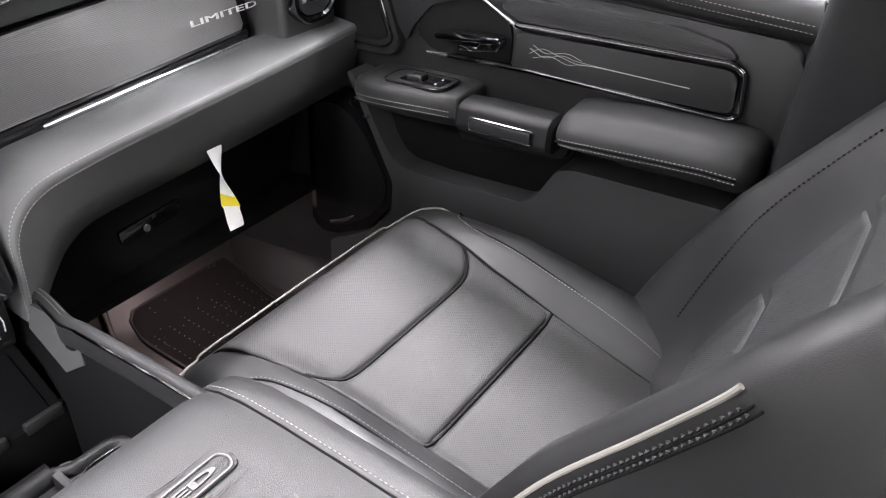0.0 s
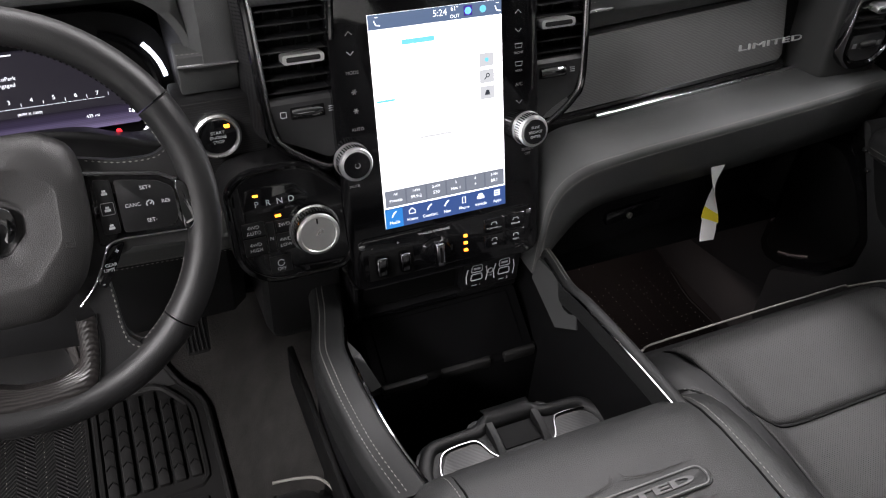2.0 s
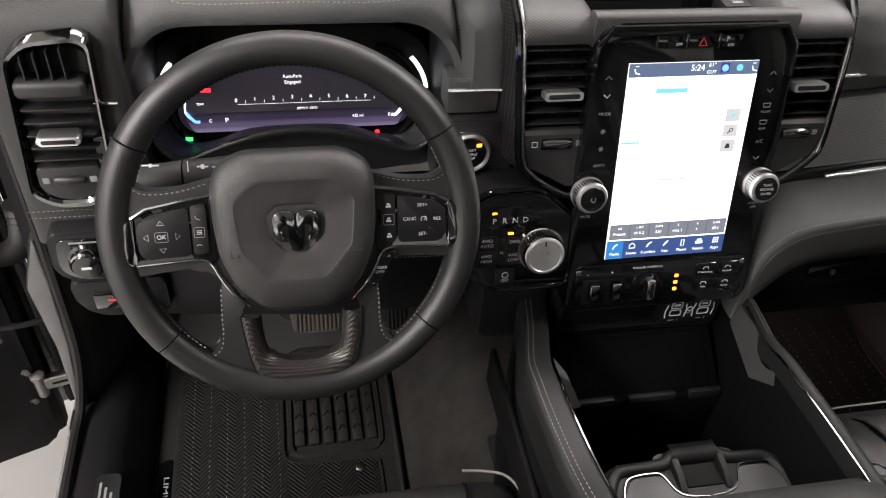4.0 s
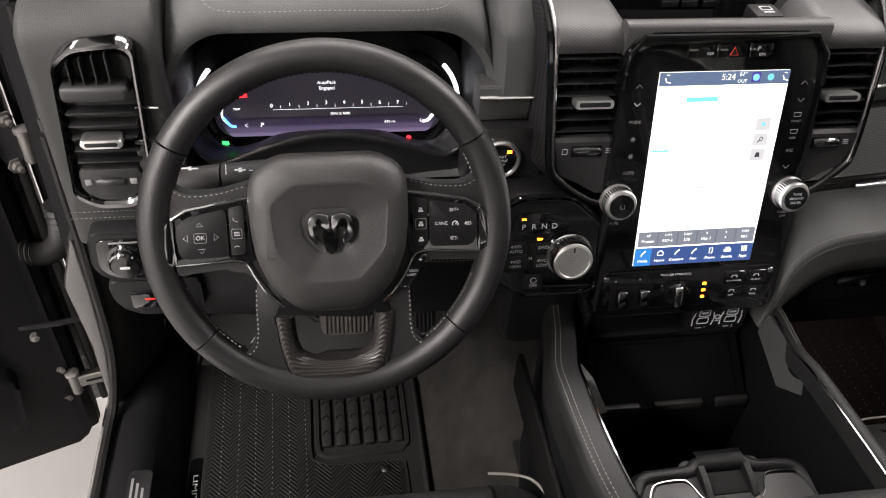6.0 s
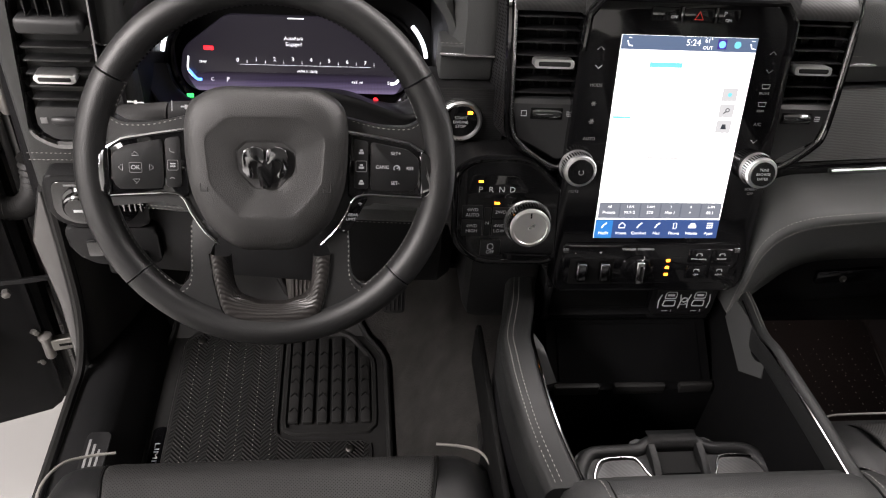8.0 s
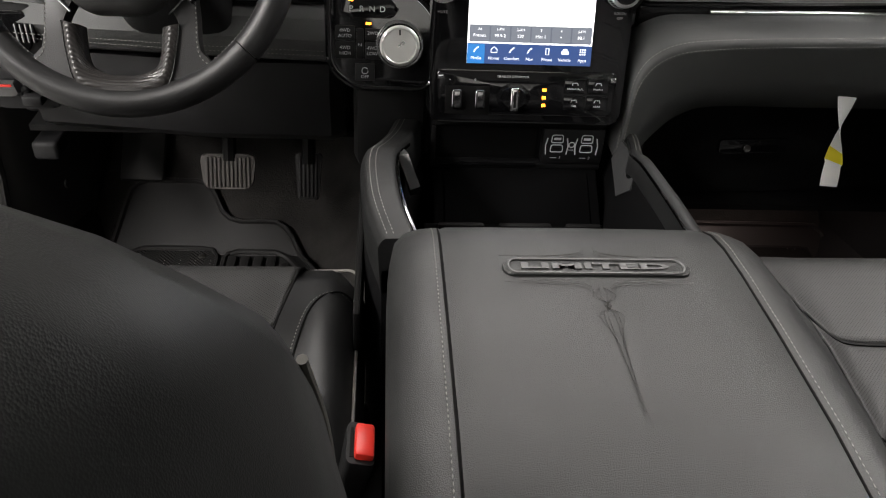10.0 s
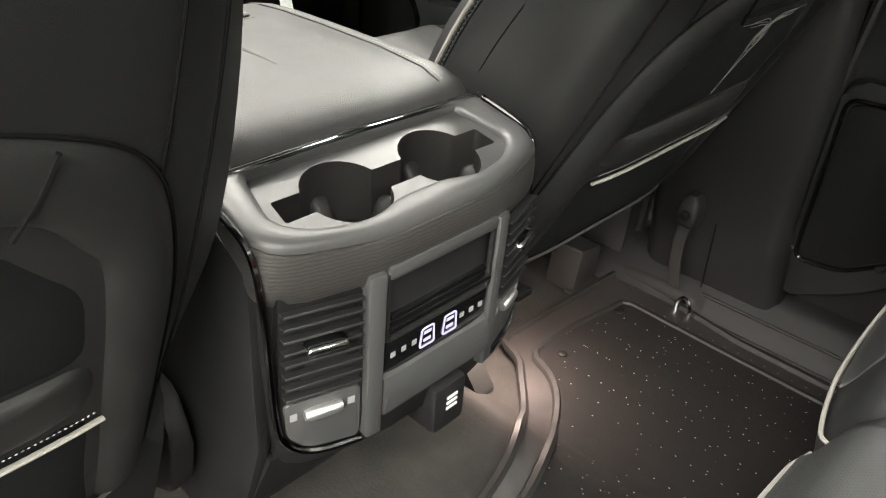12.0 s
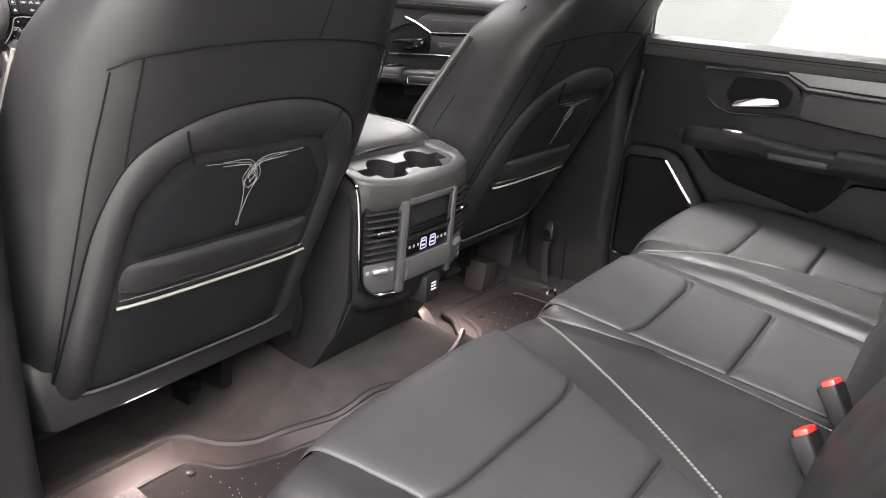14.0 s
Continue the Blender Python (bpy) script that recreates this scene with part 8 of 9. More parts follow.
part("piping", tube([(x, -0.369 + bulge(x, -0.191, 0.191, 0.006), 0.33) for x in np.linspace(-0.18, 0.18, 13)], 0.0025, 8), PIPING, mc, "light grey piping")
part("base", box(-0.78, 0.78, -1.2, -0.41, 0.0, 0.24, 0.02), SUEDE, bench, "dark cloth bench base")
for x0, x1 in ((-0.80, -0.19), (-0.185, 0.185), (0.19, 0.80)):
    def f(u, v):
        t = 2 * u - 1
        z = 0.36 + 0.62 * v
        return ((x0 + x1) / 2 + (x1 - x0) / 2 * t, -0.90 - 0.30 * v - 0.02 * (t ** 4) + 0.02 * (1 - t ** 6) * (1 - (2 * v - 1) ** 8), z)
    part("backrest", sheet(f, 18, 16, 0.06), LEATHER, bench, sharp=80)
    if x0 < -0.5 or x0 > 0:
        c = (x0 + x1) / 2
        pts = [V(c + dx, -0.876 - 0.30 * v, 0.36 + 0.62 * v + 0.002) for dx, v in ((0.14, 0.02), (0.16, 0.3), (0.17, 0.6), (0.16, 0.95))]
        part("stitching", stitches(spline(pts, 6), 0.0045, 0.0012, 0.0006), THREAD, bench)

# belt buckles
def buckle(x, y, z, m, nm, label, button=RED):
    b = thing(nm, (x, y, z), label, "belt buckle", "belt buckles")
    mm = Matrix.Translation((x, y, z)) @ m
    part("body", moved(loft([[V(px * w, py * d, h) for px, py in rpoly([(-1, -1), (1, -1), (1, 1), (-1, 1)], 0.4)] for h, w, d in ((0.0, 0.016, 0.008), (0.005, 0.02, 0.011), (0.06, 0.025, 0.0135), (0.066, 0.024, 0.013))]), mm), PLASTIC, b)
    part("button", moved(box(-0.019, 0.019, -0.0115, 0.006, 0.058, 0.073, 0.003), mm), button, b, "bright red release button")
    part("slot", moved(box(-0.017, 0.017, 0.007, 0.010, 0.062, 0.0668, 0), mm), DARK, b)
    part("stalk", moved(box(-0.012, 0.012, -0.005, 0.005, -0.10, 0.004, 0.003), mm), RUBBER, b)
    return b


buckle(-0.222, 0.285, 0.385, Matrix.Rotation(radians(90), 4, "Z") @ Matrix.Rotation(radians(12), 4, "X"), "front_belt_buckle", "black belt buckle with a red button beside the driver's seat")
buckle(-0.35, -0.865, 0.375, Matrix.Rotation(radians(-35), 4, "X") @ Matrix.Rotation(radians(15), 4, "Y"), "rear_belt_buckle", "black belt buckle with a red button on the rear bench")
buckle(-0.215, -0.87, 0.385, Matrix.Rotation(radians(-35), 4, "X") @ Matrix.Rotation(radians(15), 4, "Y"), "rear_belt_buckle", "black belt buckle with a red button on the rear bench")
buckle(0.213, 0.235, 0.39, Matrix.Rotation(radians(90), 4, "Z"), "front_belt_buckle", "black belt buckle beside the passenger seat")

# ---- right doors ----
DX = 0.835


def door_bits(d, plates):
    """Raised pieces on a door's inner face: name, outline (y, z), out from the face, rounding, material, label."""
    made = {}
    for nm, pts, r, x0, x1, bev, mt, lb in plates:
        made[nm] = part(nm, prism(rpoly(pts, r, 4), "x", x0, x1, bev, 3), mt, d, lb)
    return made


fd = thing("front_passenger_door", (0.87, 0.5, 0.02), "closed front passenger door with black leather, veneer and chrome trim", "car door")
shell = [(0.95, 0.02), (0.15, 0.02), (0.138, 0.40), (0.132, 0.80), (0.13, 0.835), (0.60, 0.83), (1.02, 0.82), (1.02, 0.30)]
part("panel", prism(rpoly(shell, 0.03), "x", DX + 0.005, 0.90, 0.012, 3), PLASTIC, fd)
part("outer_skin", prism(shell, "x", 0.902, 0.935, 0.01), PAINT, fd, "silver painted outer skin")
part("edge_seal", tube(spline([(DX + 0.004, 0.132, 0.84), (DX + 0.002, 0.134, 0.6), (DX, 0.142, 0.35), (DX, 0.16, 0.06)], 5), 0.010, 8), RUBBER, fd)
part("ledge", loft([[V(DX + a, y, z0 + b) for a, b in ((0.06, 0.0), (0.012, 0.004), (-0.004, -0.008), (-0.009, -0.022), (-0.008, -0.040), (0.0, -0.052), (0.06, -0.052))] for y, z0 in ((1.0, 0.822), (0.7, 0.832), (0.4, 0.838), (0.135, 0.838))]), LEATHER, fd, "padded leather window ledge", sharp=60)
for dz in (0.0, 0.0095):
    part("stitching", stitches([(DX - 0.0100, 0.98, 0.797 - dz), (DX - 0.0100, 0.7, 0.806 - dz), (DX - 0.0100, 0.4, 0.812 - dz), (DX - 0.0100, 0.14, 0.812 - dz)], 0.005, 0.001, 0.0006), GTHREAD, fd)
bits = door_bits(fd, (
    ("upper_pad", [(0.93, 0.66), (0.66, 0.70), (0.58, 0.775), (0.14, 0.785), (0.142, 0.60), (0.93, 0.57)], 0.03, DX - 0.001, DX + 0.02, 0.008, LEATHER, ""),
    ("veneer_strip", [(0.575, 0.738), (0.555, 0.756), (0.30, 0.772), (0.235, 0.764), (0.216, 0.748), (0.54, 0.724)], 0.010, DX - 0.010, DX + 0.01, 0.005, DOORVENEER, "dark ribbed veneer strip"),
    ("leather_inset", [(0.545, 0.650), (0.540, 0.709), (0.225, 0.735), (0.212, 0.728), (0.208, 0.678)], 0.010, DX - 0.013, DX + 0.01, 0.008, LEATHER, "stitched leather inset"),
    ("handle_cup", [(0.735, 0.665), (0.695, 0.715), (0.63, 0.738), (0.595, 0.736), (0.552, 0.712), (0.550, 0.648), (0.692, 0.636)], 0.014, DX - 0.006, DX + 0.01, 0.003, DARK, ""),
    ("cup_rim", [(0.790, 0.700), (0.740, 0.735), (0.640, 0.760), (0.60, 0.742), (0.640, 0.736), (0.700, 0.712), (0.738, 0.664), (0.745, 0.640)], 0.012, DX - 0.010, DX + 0.01, 0.004, PLASTIC, ""),
))
# outline round handle cup and inset: gloss base with a bright front edge
line = [(0.594, 0.740), (0.541, 0.717), (0.224, 0.743), (0.206, 0.736), (0.199, 0.678), (0.209, 0.669), (0.518, 0.6535), (0.662, 0.640), (0.696, 0.6365)]
line = [(p[0], p[1]) for p in rpoly(line, 0.006, 3)][4:-4]
part("gloss_base", tube([(DX - 0.009, y, z) for y, z in line], 0.0050, 8), GLOSS, fd)
part("chrome_frame", tube([(DX - 0.0135, y, z + 0.001) for y, z in line], 0.0018, 8), SMOKE, fd, "smoked chrome outline")
part("chrome_accent", tube([(DX - 0.0145, 0.640, 0.756), (DX - 0.0145, 0.596, 0.743), (DX - 0.0145, 0.543, 0.7195)], 0.0032, 8), CHROME, fd, "bright chrome accent")
part("chrome_accent", tube([(DX - 0.0145, 0.700, 0.6375), (DX - 0.0145, 0.660, 0.6415)], 0.0030, 8), CHROME, fd, "bright chrome accent")
hd = part("door_handle", join(prism(rpoly([(0.672, 0.672), (0.560, 0.690), (0.556, 0.700), (0.640, 0.690), (0.675, 0.680)], 0.004), "x", DX - 0.036, DX - 0.014, 0.003, 3), prism(rpoly([(0.600, 0.668), (0.560, 0.676), (0.556, 0.694), (0.590, 0.690)], 0.004), "x", DX - 0.030, DX - 0.010, 0.003, 3)), BLACKCHROME, fd, "black chrome pull lever")
part("lock_tab", prism(rpoly([(0.635, 0.658), (0.600, 0.664), (0.602, 0.672), (0.637, 0.666)], 0.002), "x", DX - 0.022, DX - 0.008, 0.002), SMOKE, fd)
for pts in (((0.515, 0.682), (0.495, 0.694), (0.465, 0.690), (0.435, 0.686), (0.40, 0.690), (0.27, 0.697)), ((0.515, 0.690), (0.490, 0.682), (0.462, 0.692), (0.435, 0.690), (0.38, 0.692), (0.27, 0.6975)), ((0.508, 0.677), (0.480, 0.686), (0.452, 0.681), (0.425, 0.688), (0.36, 0.693)), ((0.510, 0.696), (0.488, 0.689), (0.455, 0.697), (0.43, 0.6925))):
    part("embroidery", tube(spline([(DX - 0.0135, y, z) for y, z in pts], 6), 0.0005, 5), FILI, bits["leather_inset"])
# armrest, grab handle and window switches
arm = []
for y, w, top, th in ((0.147, 0.045, 0.636, 0.035), (0.152, 0.070, 0.652, 0.055), (0.170, 0.087, 0.661, 0.066), (0.21, 0.091, 0.662, 0.068), (0.27, 0.091, 0.657, 0.066), (0.34, 0.091, 0.648, 0.063), (0.40, 0.088, 0.638, 0.059), (0.422, 0.083, 0.630, 0.053), (0.431, 0.070, 0.620, 0.040)):
    arm.append([V(DX + 0.005 - px * w, y, top - th + pz * th) for px, pz in rpoly([(0.0, 0.0), (0.80, 0.0), (1.0, 0.30), (0.985, 0.62), (0.72, 1.0), (0.0, 1.08)], 0.14, 4)])
ar = part("armrest", loft(arm), ARML, fd, "padded leather armrest", sharp=60)
for dz in (0.0, 0.0085):
    part("stitching", stitches([(DX + 0.0035 - 0.0895 + k, y, t - dz) for y, t, k in ((0.165, 0.627, 0.004), (0.21, 0.627, 0.0), (0.27, 0.620, 0.0), (0.34, 0.611, 0.0), (0.40, 0.602, 0.002), (0.424, 0.597, 0.007))], 0.005, 0.001, 0.0006), THREAD, ar)
part("seam", tube([(DX + 0.0035 - 0.0885 + k, y, t - 0.0042) for y, t, k in ((0.165, 0.627, 0.004), (0.21, 0.627, 0.0), (0.27, 0.620, 0.0), (0.34, 0.611, 0.0), (0.40, 0.602, 0.002), (0.424, 0.597, 0.007))], 0.0016, 6), DTHREAD, ar)
grab = []
for y, w, top, th in ((0.432, 0.080, 0.612, 0.050), (0.438, 0.086, 0.618, 0.058), (0.47, 0.088, 0.616, 0.058), (0.55, 0.088, 0.609, 0.054), (0.592, 0.087, 0.603, 0.050), (0.600, 0.081, 0.598, 0.044)):
    grab.append([V(DX + 0.005 - px * w, y, top - th + pz * th) for px, pz in rpoly([(0.40, 0.0), (0.92, 0.0), (1.0, 0.3), (0.97, 0.85), (0.84, 1.0), (0.45, 1.0)], 0.1, 3)])
gh = part("grab_handle", loft(grab), PLASTIC, fd)
hm = plane_at((DX - 0.0835, 0.514, 0.5805), (0, 1, -0.085), (0.05, 0.085, 1))
part("handle_inlay", moved(box(-0.052, 0.052, -0.0085, 0.0085, -0.002, 0.002, 0.0012), hm), SATIN, gh, "bright metal inlay")
part("inlay_rim", moved(tube([(px, py, 0.0012) for px, py in rpoly([(-0.055, -0.0105), (0.055, -0.0105), (0.055, 0.0105), (-0.055, 0.0105)], 0.003)], 0.0016, 5, closed=True), hm), SMOKE, gh)
part("handle_root", prism(rpoly([(0.615, 0.52), (0.42, 0.545), (0.42, 0.60), (0.615, 0.58)], 0.012), "x", DX - 0.040, DX + 0.01, 0.006), PLASTIC, fd)
swp = []
for y, w, top, th in ((0.592, 0.080, 0.604, 0.048), (0.600, 0.090, 0.609, 0.054), (0.64, 0.098, 0.608, 0.056), (0.70, 0.104, 0.602, 0.054), (0.76, 0.103, 0.594, 0.050), (0.79, 0.094, 0.588, 0.046), (0.806, 0.078, 0.582, 0.038), (0.812, 0.055, 0.576, 0.026)):
    swp.append([V(DX + 0.005 - px * w, y, top - th + pz * th) for px, pz in rpoly([(0.0, 0.0), (0.85, 0.0), (1.0, 0.35), (0.98, 0.80), (0.90, 1.0), (0.0, 1.0)], 0.12, 4)])
swb = part("switch_arm", loft(swp), ARML, fd, "leather switch armrest", sharp=60)
for dz in (0.0, 0.0085):
    part("stitching", stitches([(DX + 0.0038 - w, y, t - 0.024 - dz) for y, t, w in ((0.605, 0.609, 0.090), (0.64, 0.608, 0.098), (0.70, 0.602, 0.104), (0.76, 0.594, 0.103), (0.79, 0.588, 0.094))], 0.005, 0.001, 0.0006), THREAD, swb)
sp = plane_at((DX - 0.050, 0.682, 0.6045), (0, -1, 0.110), (1, 0, 0))
spn = part("window_switch_panel", moved(prism(rpoly([(-0.058, -0.030), (0.045, -0.034), (0.060, -0.022), (0.060, 0.022), (-0.048, 0.027), (-0.062, 0.010)], 0.010), "z", -0.003, 0.0025, 0.001), sp), PLASTIC, swb, "black switch panel")
part("panel_rim", moved(tube([(px, py, 0.0022) for px, py in rpoly([(-0.058, -0.030), (0.045, -0.034), (0.060, -0.022), (0.060, 0.022), (-0.048, 0.027), (-0.062, 0.010)], 0.010)], 0.0012, 5, closed=True), sp), SMOKE, spn)
part("panel_inset", moved(prism(rpoly([(-0.034, -0.020), (0.046, -0.024), (0.052, 0.012), (-0.030, 0.016)], 0.006), "z", 0.001, 0.0034, 0.0008), sp), GLOSS, spn)
part("window_switch", moved(box(-0.024, 0.006, -0.013, 0.009, 0.002, 0.010, 0.003, 3), sp), PLASTIC, spn)
part("switch_cap", moved(box(-0.014, 0.000, -0.008, -0.003, 0.0095, 0.0110, 0.001), sp), CHROME, spn)
for y in (-0.014, 0.006):
    part("mark", moved(box(0.034, 0.037, y - 0.002, y + 0.002, 0.003, 0.0040, 0), sp), MARK, spn)
# map pocket: a rimmed lower panel over a dark plate that stands for the recess's shade
low = [(0.832, 0.575), (0.812, 0.548), (0.768, 0.470), (0.745, 0.440), (0.71, 0.428), (0.60, 0.438), (0.476, 0.452), (0.455, 0.478), (0.428, 0.530), (0.40, 0.540), (0.172, 0.560), (0.150, 0.40), (0.16, 0.06), (0.90, 0.06), (0.90, 0.20), (0.80, 0.26), (0.745, 0.33), (0.742, 0.39), (0.785, 0.47), (0.845, 0.575)]
part("lower_panel", prism(rpoly(low, 0.010, 4), "x", DX - 0.050, DX + 0.01, 0.009, 4), GREYPL, fd, "grained grey lower panel with a map pocket")
part("pocket_shade", prism(rpoly([(0.80, 0.55), (0.75, 0.43), (0.47, 0.44), (0.42, 0.55)], 0.01), "x", DX - 0.006, DX + 0.01, 0.002), DARK, fd)
part("speaker_plate", prism(rpoly([(0.960, 0.20), (0.955, 0.50), (0.860, 0.52), (0.800, 0.46), (0.752, 0.385), (0.752, 0.335), (0.806, 0.262), (0.90, 0.205)], 0.025, 4), "x", DX - 0.036, DX + 0.01, 0.006, 3), GLOSS, fd, "gloss black speaker surround")
part("speaker_mesh", prism(rpoly([(0.945, 0.225), (0.940, 0.485), (0.868, 0.500), (0.812, 0.45), (0.768, 0.380), (0.768, 0.34), (0.815, 0.277), (0.90, 0.225)], 0.025, 4), "x", DX - 0.039, DX - 0.030, 0.002), DARK, fd, "fine black speaker mesh")
# highlight on the gloss surround, modelled as a bright metal tube
part("speaker_glint", tube(spline([(DX - 0.041, 0.838, 0.276), (DX - 0.041, 0.870, 0.254), (DX - 0.040, 0.905, 0.236)], 4), 0.0042, 6), CHROME, fd, "bright arc along the speaker")
part("window_seal", tube([(0.86, 1.0, 0.828), (0.86, 0.6, 0.838), (0.86, 0.135, 0.842)], 0.008, 8), RUBBER, fd)
ga = part("glass", prism([(1.0, 0.83), (0.135, 0.845), (0.12, 1.40), (0.50, 1.38), (0.80, 1.22)], "x", 0.858, 0.862, 0), GLASS, fd, "clear window pane")
ga.visible_shadow = False

mir = thing("door_mirror", (1.05, 0.92, 0.85), "black exterior door mirror outside the passenger window", "mirror")
part("housing", moved(pad(rpoly([(-0.09, -0.07), (0.09, -0.07), (0.10, 0.06), (-0.07, 0.09)], 0.03), 0.06, 0.03), Matrix.Translation((1.06, 0.93, 0.93)) @ Matrix.Rotation(radians(-90), 4, "X")), GLOSS, mir)
part("arm", tube([(0.93, 0.95, 0.85), (1.0, 0.95, 0.88)], 0.02, 8), GLOSS, mir)

rd = thing("rear_passenger_door", (0.87, -0.6, 0.02), "closed rear passenger door with speaker grille and chrome trim", "car door")
shell = [(-0.14, 0.02), (-0.13, 0.785), (-1.05, 0.785), (-1.05, 0.40), (-0.85, 0.02)]
part("panel", prism(rpoly(shell, 0.02), "x", DX + 0.005, 0.90, 0.01, 3), PLASTIC, rd)
part("outer_skin", prism(shell, "x", 0.902, 0.935, 0.01), PAINT, rd, "silver painted outer skin")
part("ledge", loft([[V(DX + a, y, z0 + b) for a, b in ((0.06, 0.0), (0.012, 0.004), (-0.004, -0.008), (-0.008, -0.028), (0.0, -0.05), (0.06, -0.05))] for y, z0 in ((-0.14, 0.786), (-0.5, 0.788), (-1.04, 0.79))]), LIDL, rd)
for dz in (0.02, 0.027):
    part("ledge_line", tube([(DX - 0.007, -0.15, 0.786 - dz), (DX - 0.007, -1.0, 0.79 - dz)], 0.0012, 5), DTHREAD, rd)
rb = door_bits(rd, (
    ("handle_cup", [(-0.298, 0.708), (-0.306, 0.722), (-0.44, 0.722), (-0.503, 0.724), (-0.545, 0.698), (-0.545, 0.668), (-0.528, 0.640), (-0.388, 0.624), (-0.350, 0.636), (-0.322, 0.660)], 0.012, DX - 0.008, DX + 0.01, 0.003, PLASTIC, ""),
    # dark plate in front of the cup, painted as the shade inside it
    ("cup_shade", [(-0.385, 0.712), (-0.49, 0.716), (-0.528, 0.694), (-0.526, 0.658), (-0.50, 0.648), (-0.40, 0.636), (-0.37, 0.660)], 0.010, DX - 0.0095, DX + 0.005, 0.001, DARK, ""),
    ("leather_inset", [(-0.552, 0.635), (-0.556, 0.694), (-1.0, 0.692), (-1.0, 0.60)], 0.01, DX - 0.010, DX + 0.01, 0.005, LIDL, "leather inset"),
    ("upper_strip", [(-0.505, 0.738), (-0.56, 0.712), (-1.0, 0.708), (-1.0, 0.742)], 0.004, DX - 0.008, DX + 0.01, 0.003, VENEER, "dark ribbed veneer strip"),
    ("lower_panel", [(-0.285, 0.575), (-0.318, 0.525), (-0.375, 0.470), (-0.43, 0.450), (-0.635, 0.412), (-0.668, 0.448), (-0.70, 0.500), (-1.0, 0.510), (-1.0, 0.30), (-0.85, 0.06), (-0.40, 0.06), (-0.392, 0.33), (-0.392, 0.385), (-0.33, 0.47), (-0.262, 0.545)], 0.012, DX - 0.030, DX + 0.01, 0.008, PLASTIC, "grained black lower panel with a map pocket"),
    # dark plate painted as the shade inside the map pocket
    ("pocket_shade", [(-0.31, 0.56), (-0.40, 0.44), (-0.66, 0.41), (-0.70, 0.55)], 0.010, DX - 0.004, DX + 0.01, 0.002, DARK, ""),
    ("speaker_pod", [(-0.13, 0.10), (-0.135, 0.50), (-0.28, 0.50), (-0.385, 0.36), (-0.36, 0.25), (-0.25, 0.16)], 0.03, DX - 0.022, DX + 0.01, 0.010, PLASTIC, ""),
    ("speaker_grille", [(-0.15, 0.19), (-0.15, 0.465), (-0.255, 0.470), (-0.345, 0.355), (-0.325, 0.27), (-0.22, 0.20)], 0.02, DX - 0.028, DX - 0.018, 0.003, DARK, "fine black speaker mesh"),
))
part("speaker_chrome", tube(spline([(DX - 0.029, -0.255, 0.474), (DX - 0.029, -0.30, 0.42), (DX - 0.029, -0.346, 0.362), (DX - 0.029, -0.345, 0.32), (DX - 0.029, -0.33, 0.268), (DX - 0.029, -0.27, 0.222)], 6), 0.0055, 8), CHROME, rd, "bright arc along the speaker")
part("grille_rim", tube([(DX - 0.026, y, z) for y, z in rpoly([(-0.145, 0.185), (-0.145, 0.47), (-0.256, 0.476), (-0.352, 0.357), (-0.331, 0.265), (-0.222, 0.194)], 0.02)], 0.004, 6, closed=True), GLOSS, rd)
part("chrome_strip", tube([(DX - 0.010, y, z) for y, z in ((-0.31, 0.724), (-0.43, 0.728), (-0.506, 0.729), (-0.556, 0.704), (-0.726, 0.701), (-1.0, 0.699))], 0.0048, 8), CHROME, rd, "bright chrome strip")
part("chrome_strip", tube([(DX - 0.008, y, z) for y, z in ((-0.322, 0.656), (-0.352, 0.632), (-0.388, 0.620), (-0.53, 0.634), (-0.58, 0.630), (-1.0, 0.605))], 0.003, 8), SMOKE, rd)
part("door_handle", prism(rpoly([(-0.392, 0.640), (-0.505, 0.656), (-0.500, 0.672), (-0.46, 0.670), (-0.40, 0.656)], 0.004), "x", DX - 0.026, DX - 0.014, 0.003), SMOKE, rd, "dark chrome pull lever")
ra = []
for y, w, top, th in ((-0.285, 0.03, 0.560, 0.03), (-0.29, 0.045, 0.575, 0.05), (-0.33, 0.055, 0.582, 0.06), (-0.485, 0.060, 0.578, 0.058), (-0.49, 0.066, 0.572, 0.056), (-0.655, 0.066, 0.566, 0.052), (-0.66, 0.072, 0.578, 0.06), (-1.0, 0.075, 0.582, 0.075)):
    ra.append([V(DX + 0.005 - px * w, y, top - th + pz * th) for px, pz in rpoly([(0.0, 0.0), (0.75, 0.0), (1.0, 0.4), (0.95, 0.85), (0.8, 1.0), (0.0, 1.0)], 0.1, 3)])
ram = part("armrest", loft(ra), ARML, rd, sharp=60)
part("handle_inlay", box(DX - 0.063, DX - 0.058, -0.645, -0.51, 0.532, 0.548, 0.002), GREYPL, ram, "grey metal inlay")
part("window_switch", box(DX - 0.042, DX - 0.026, -0.435, -0.385, 0.577, 0.586, 0.003), CHROME, ram)
part("bolt", moved(lathe([(0, 0), (0.005, 0), (0.005, 0.003), (0, 0.004)], 10), plane_at((DX - 0.02, -0.135, 0.20), (0, -1, 0), (0, 0, 1))), CHROME, rd)
gb = part("glass", prism([(-0.14, 0.79), (-1.05, 0.79), (-1.10, 1.38), (-0.13, 1.41)], "x", 0.858, 0.862, 0), GLASS, rd, "clear window pane")
gb.visible_shadow = False

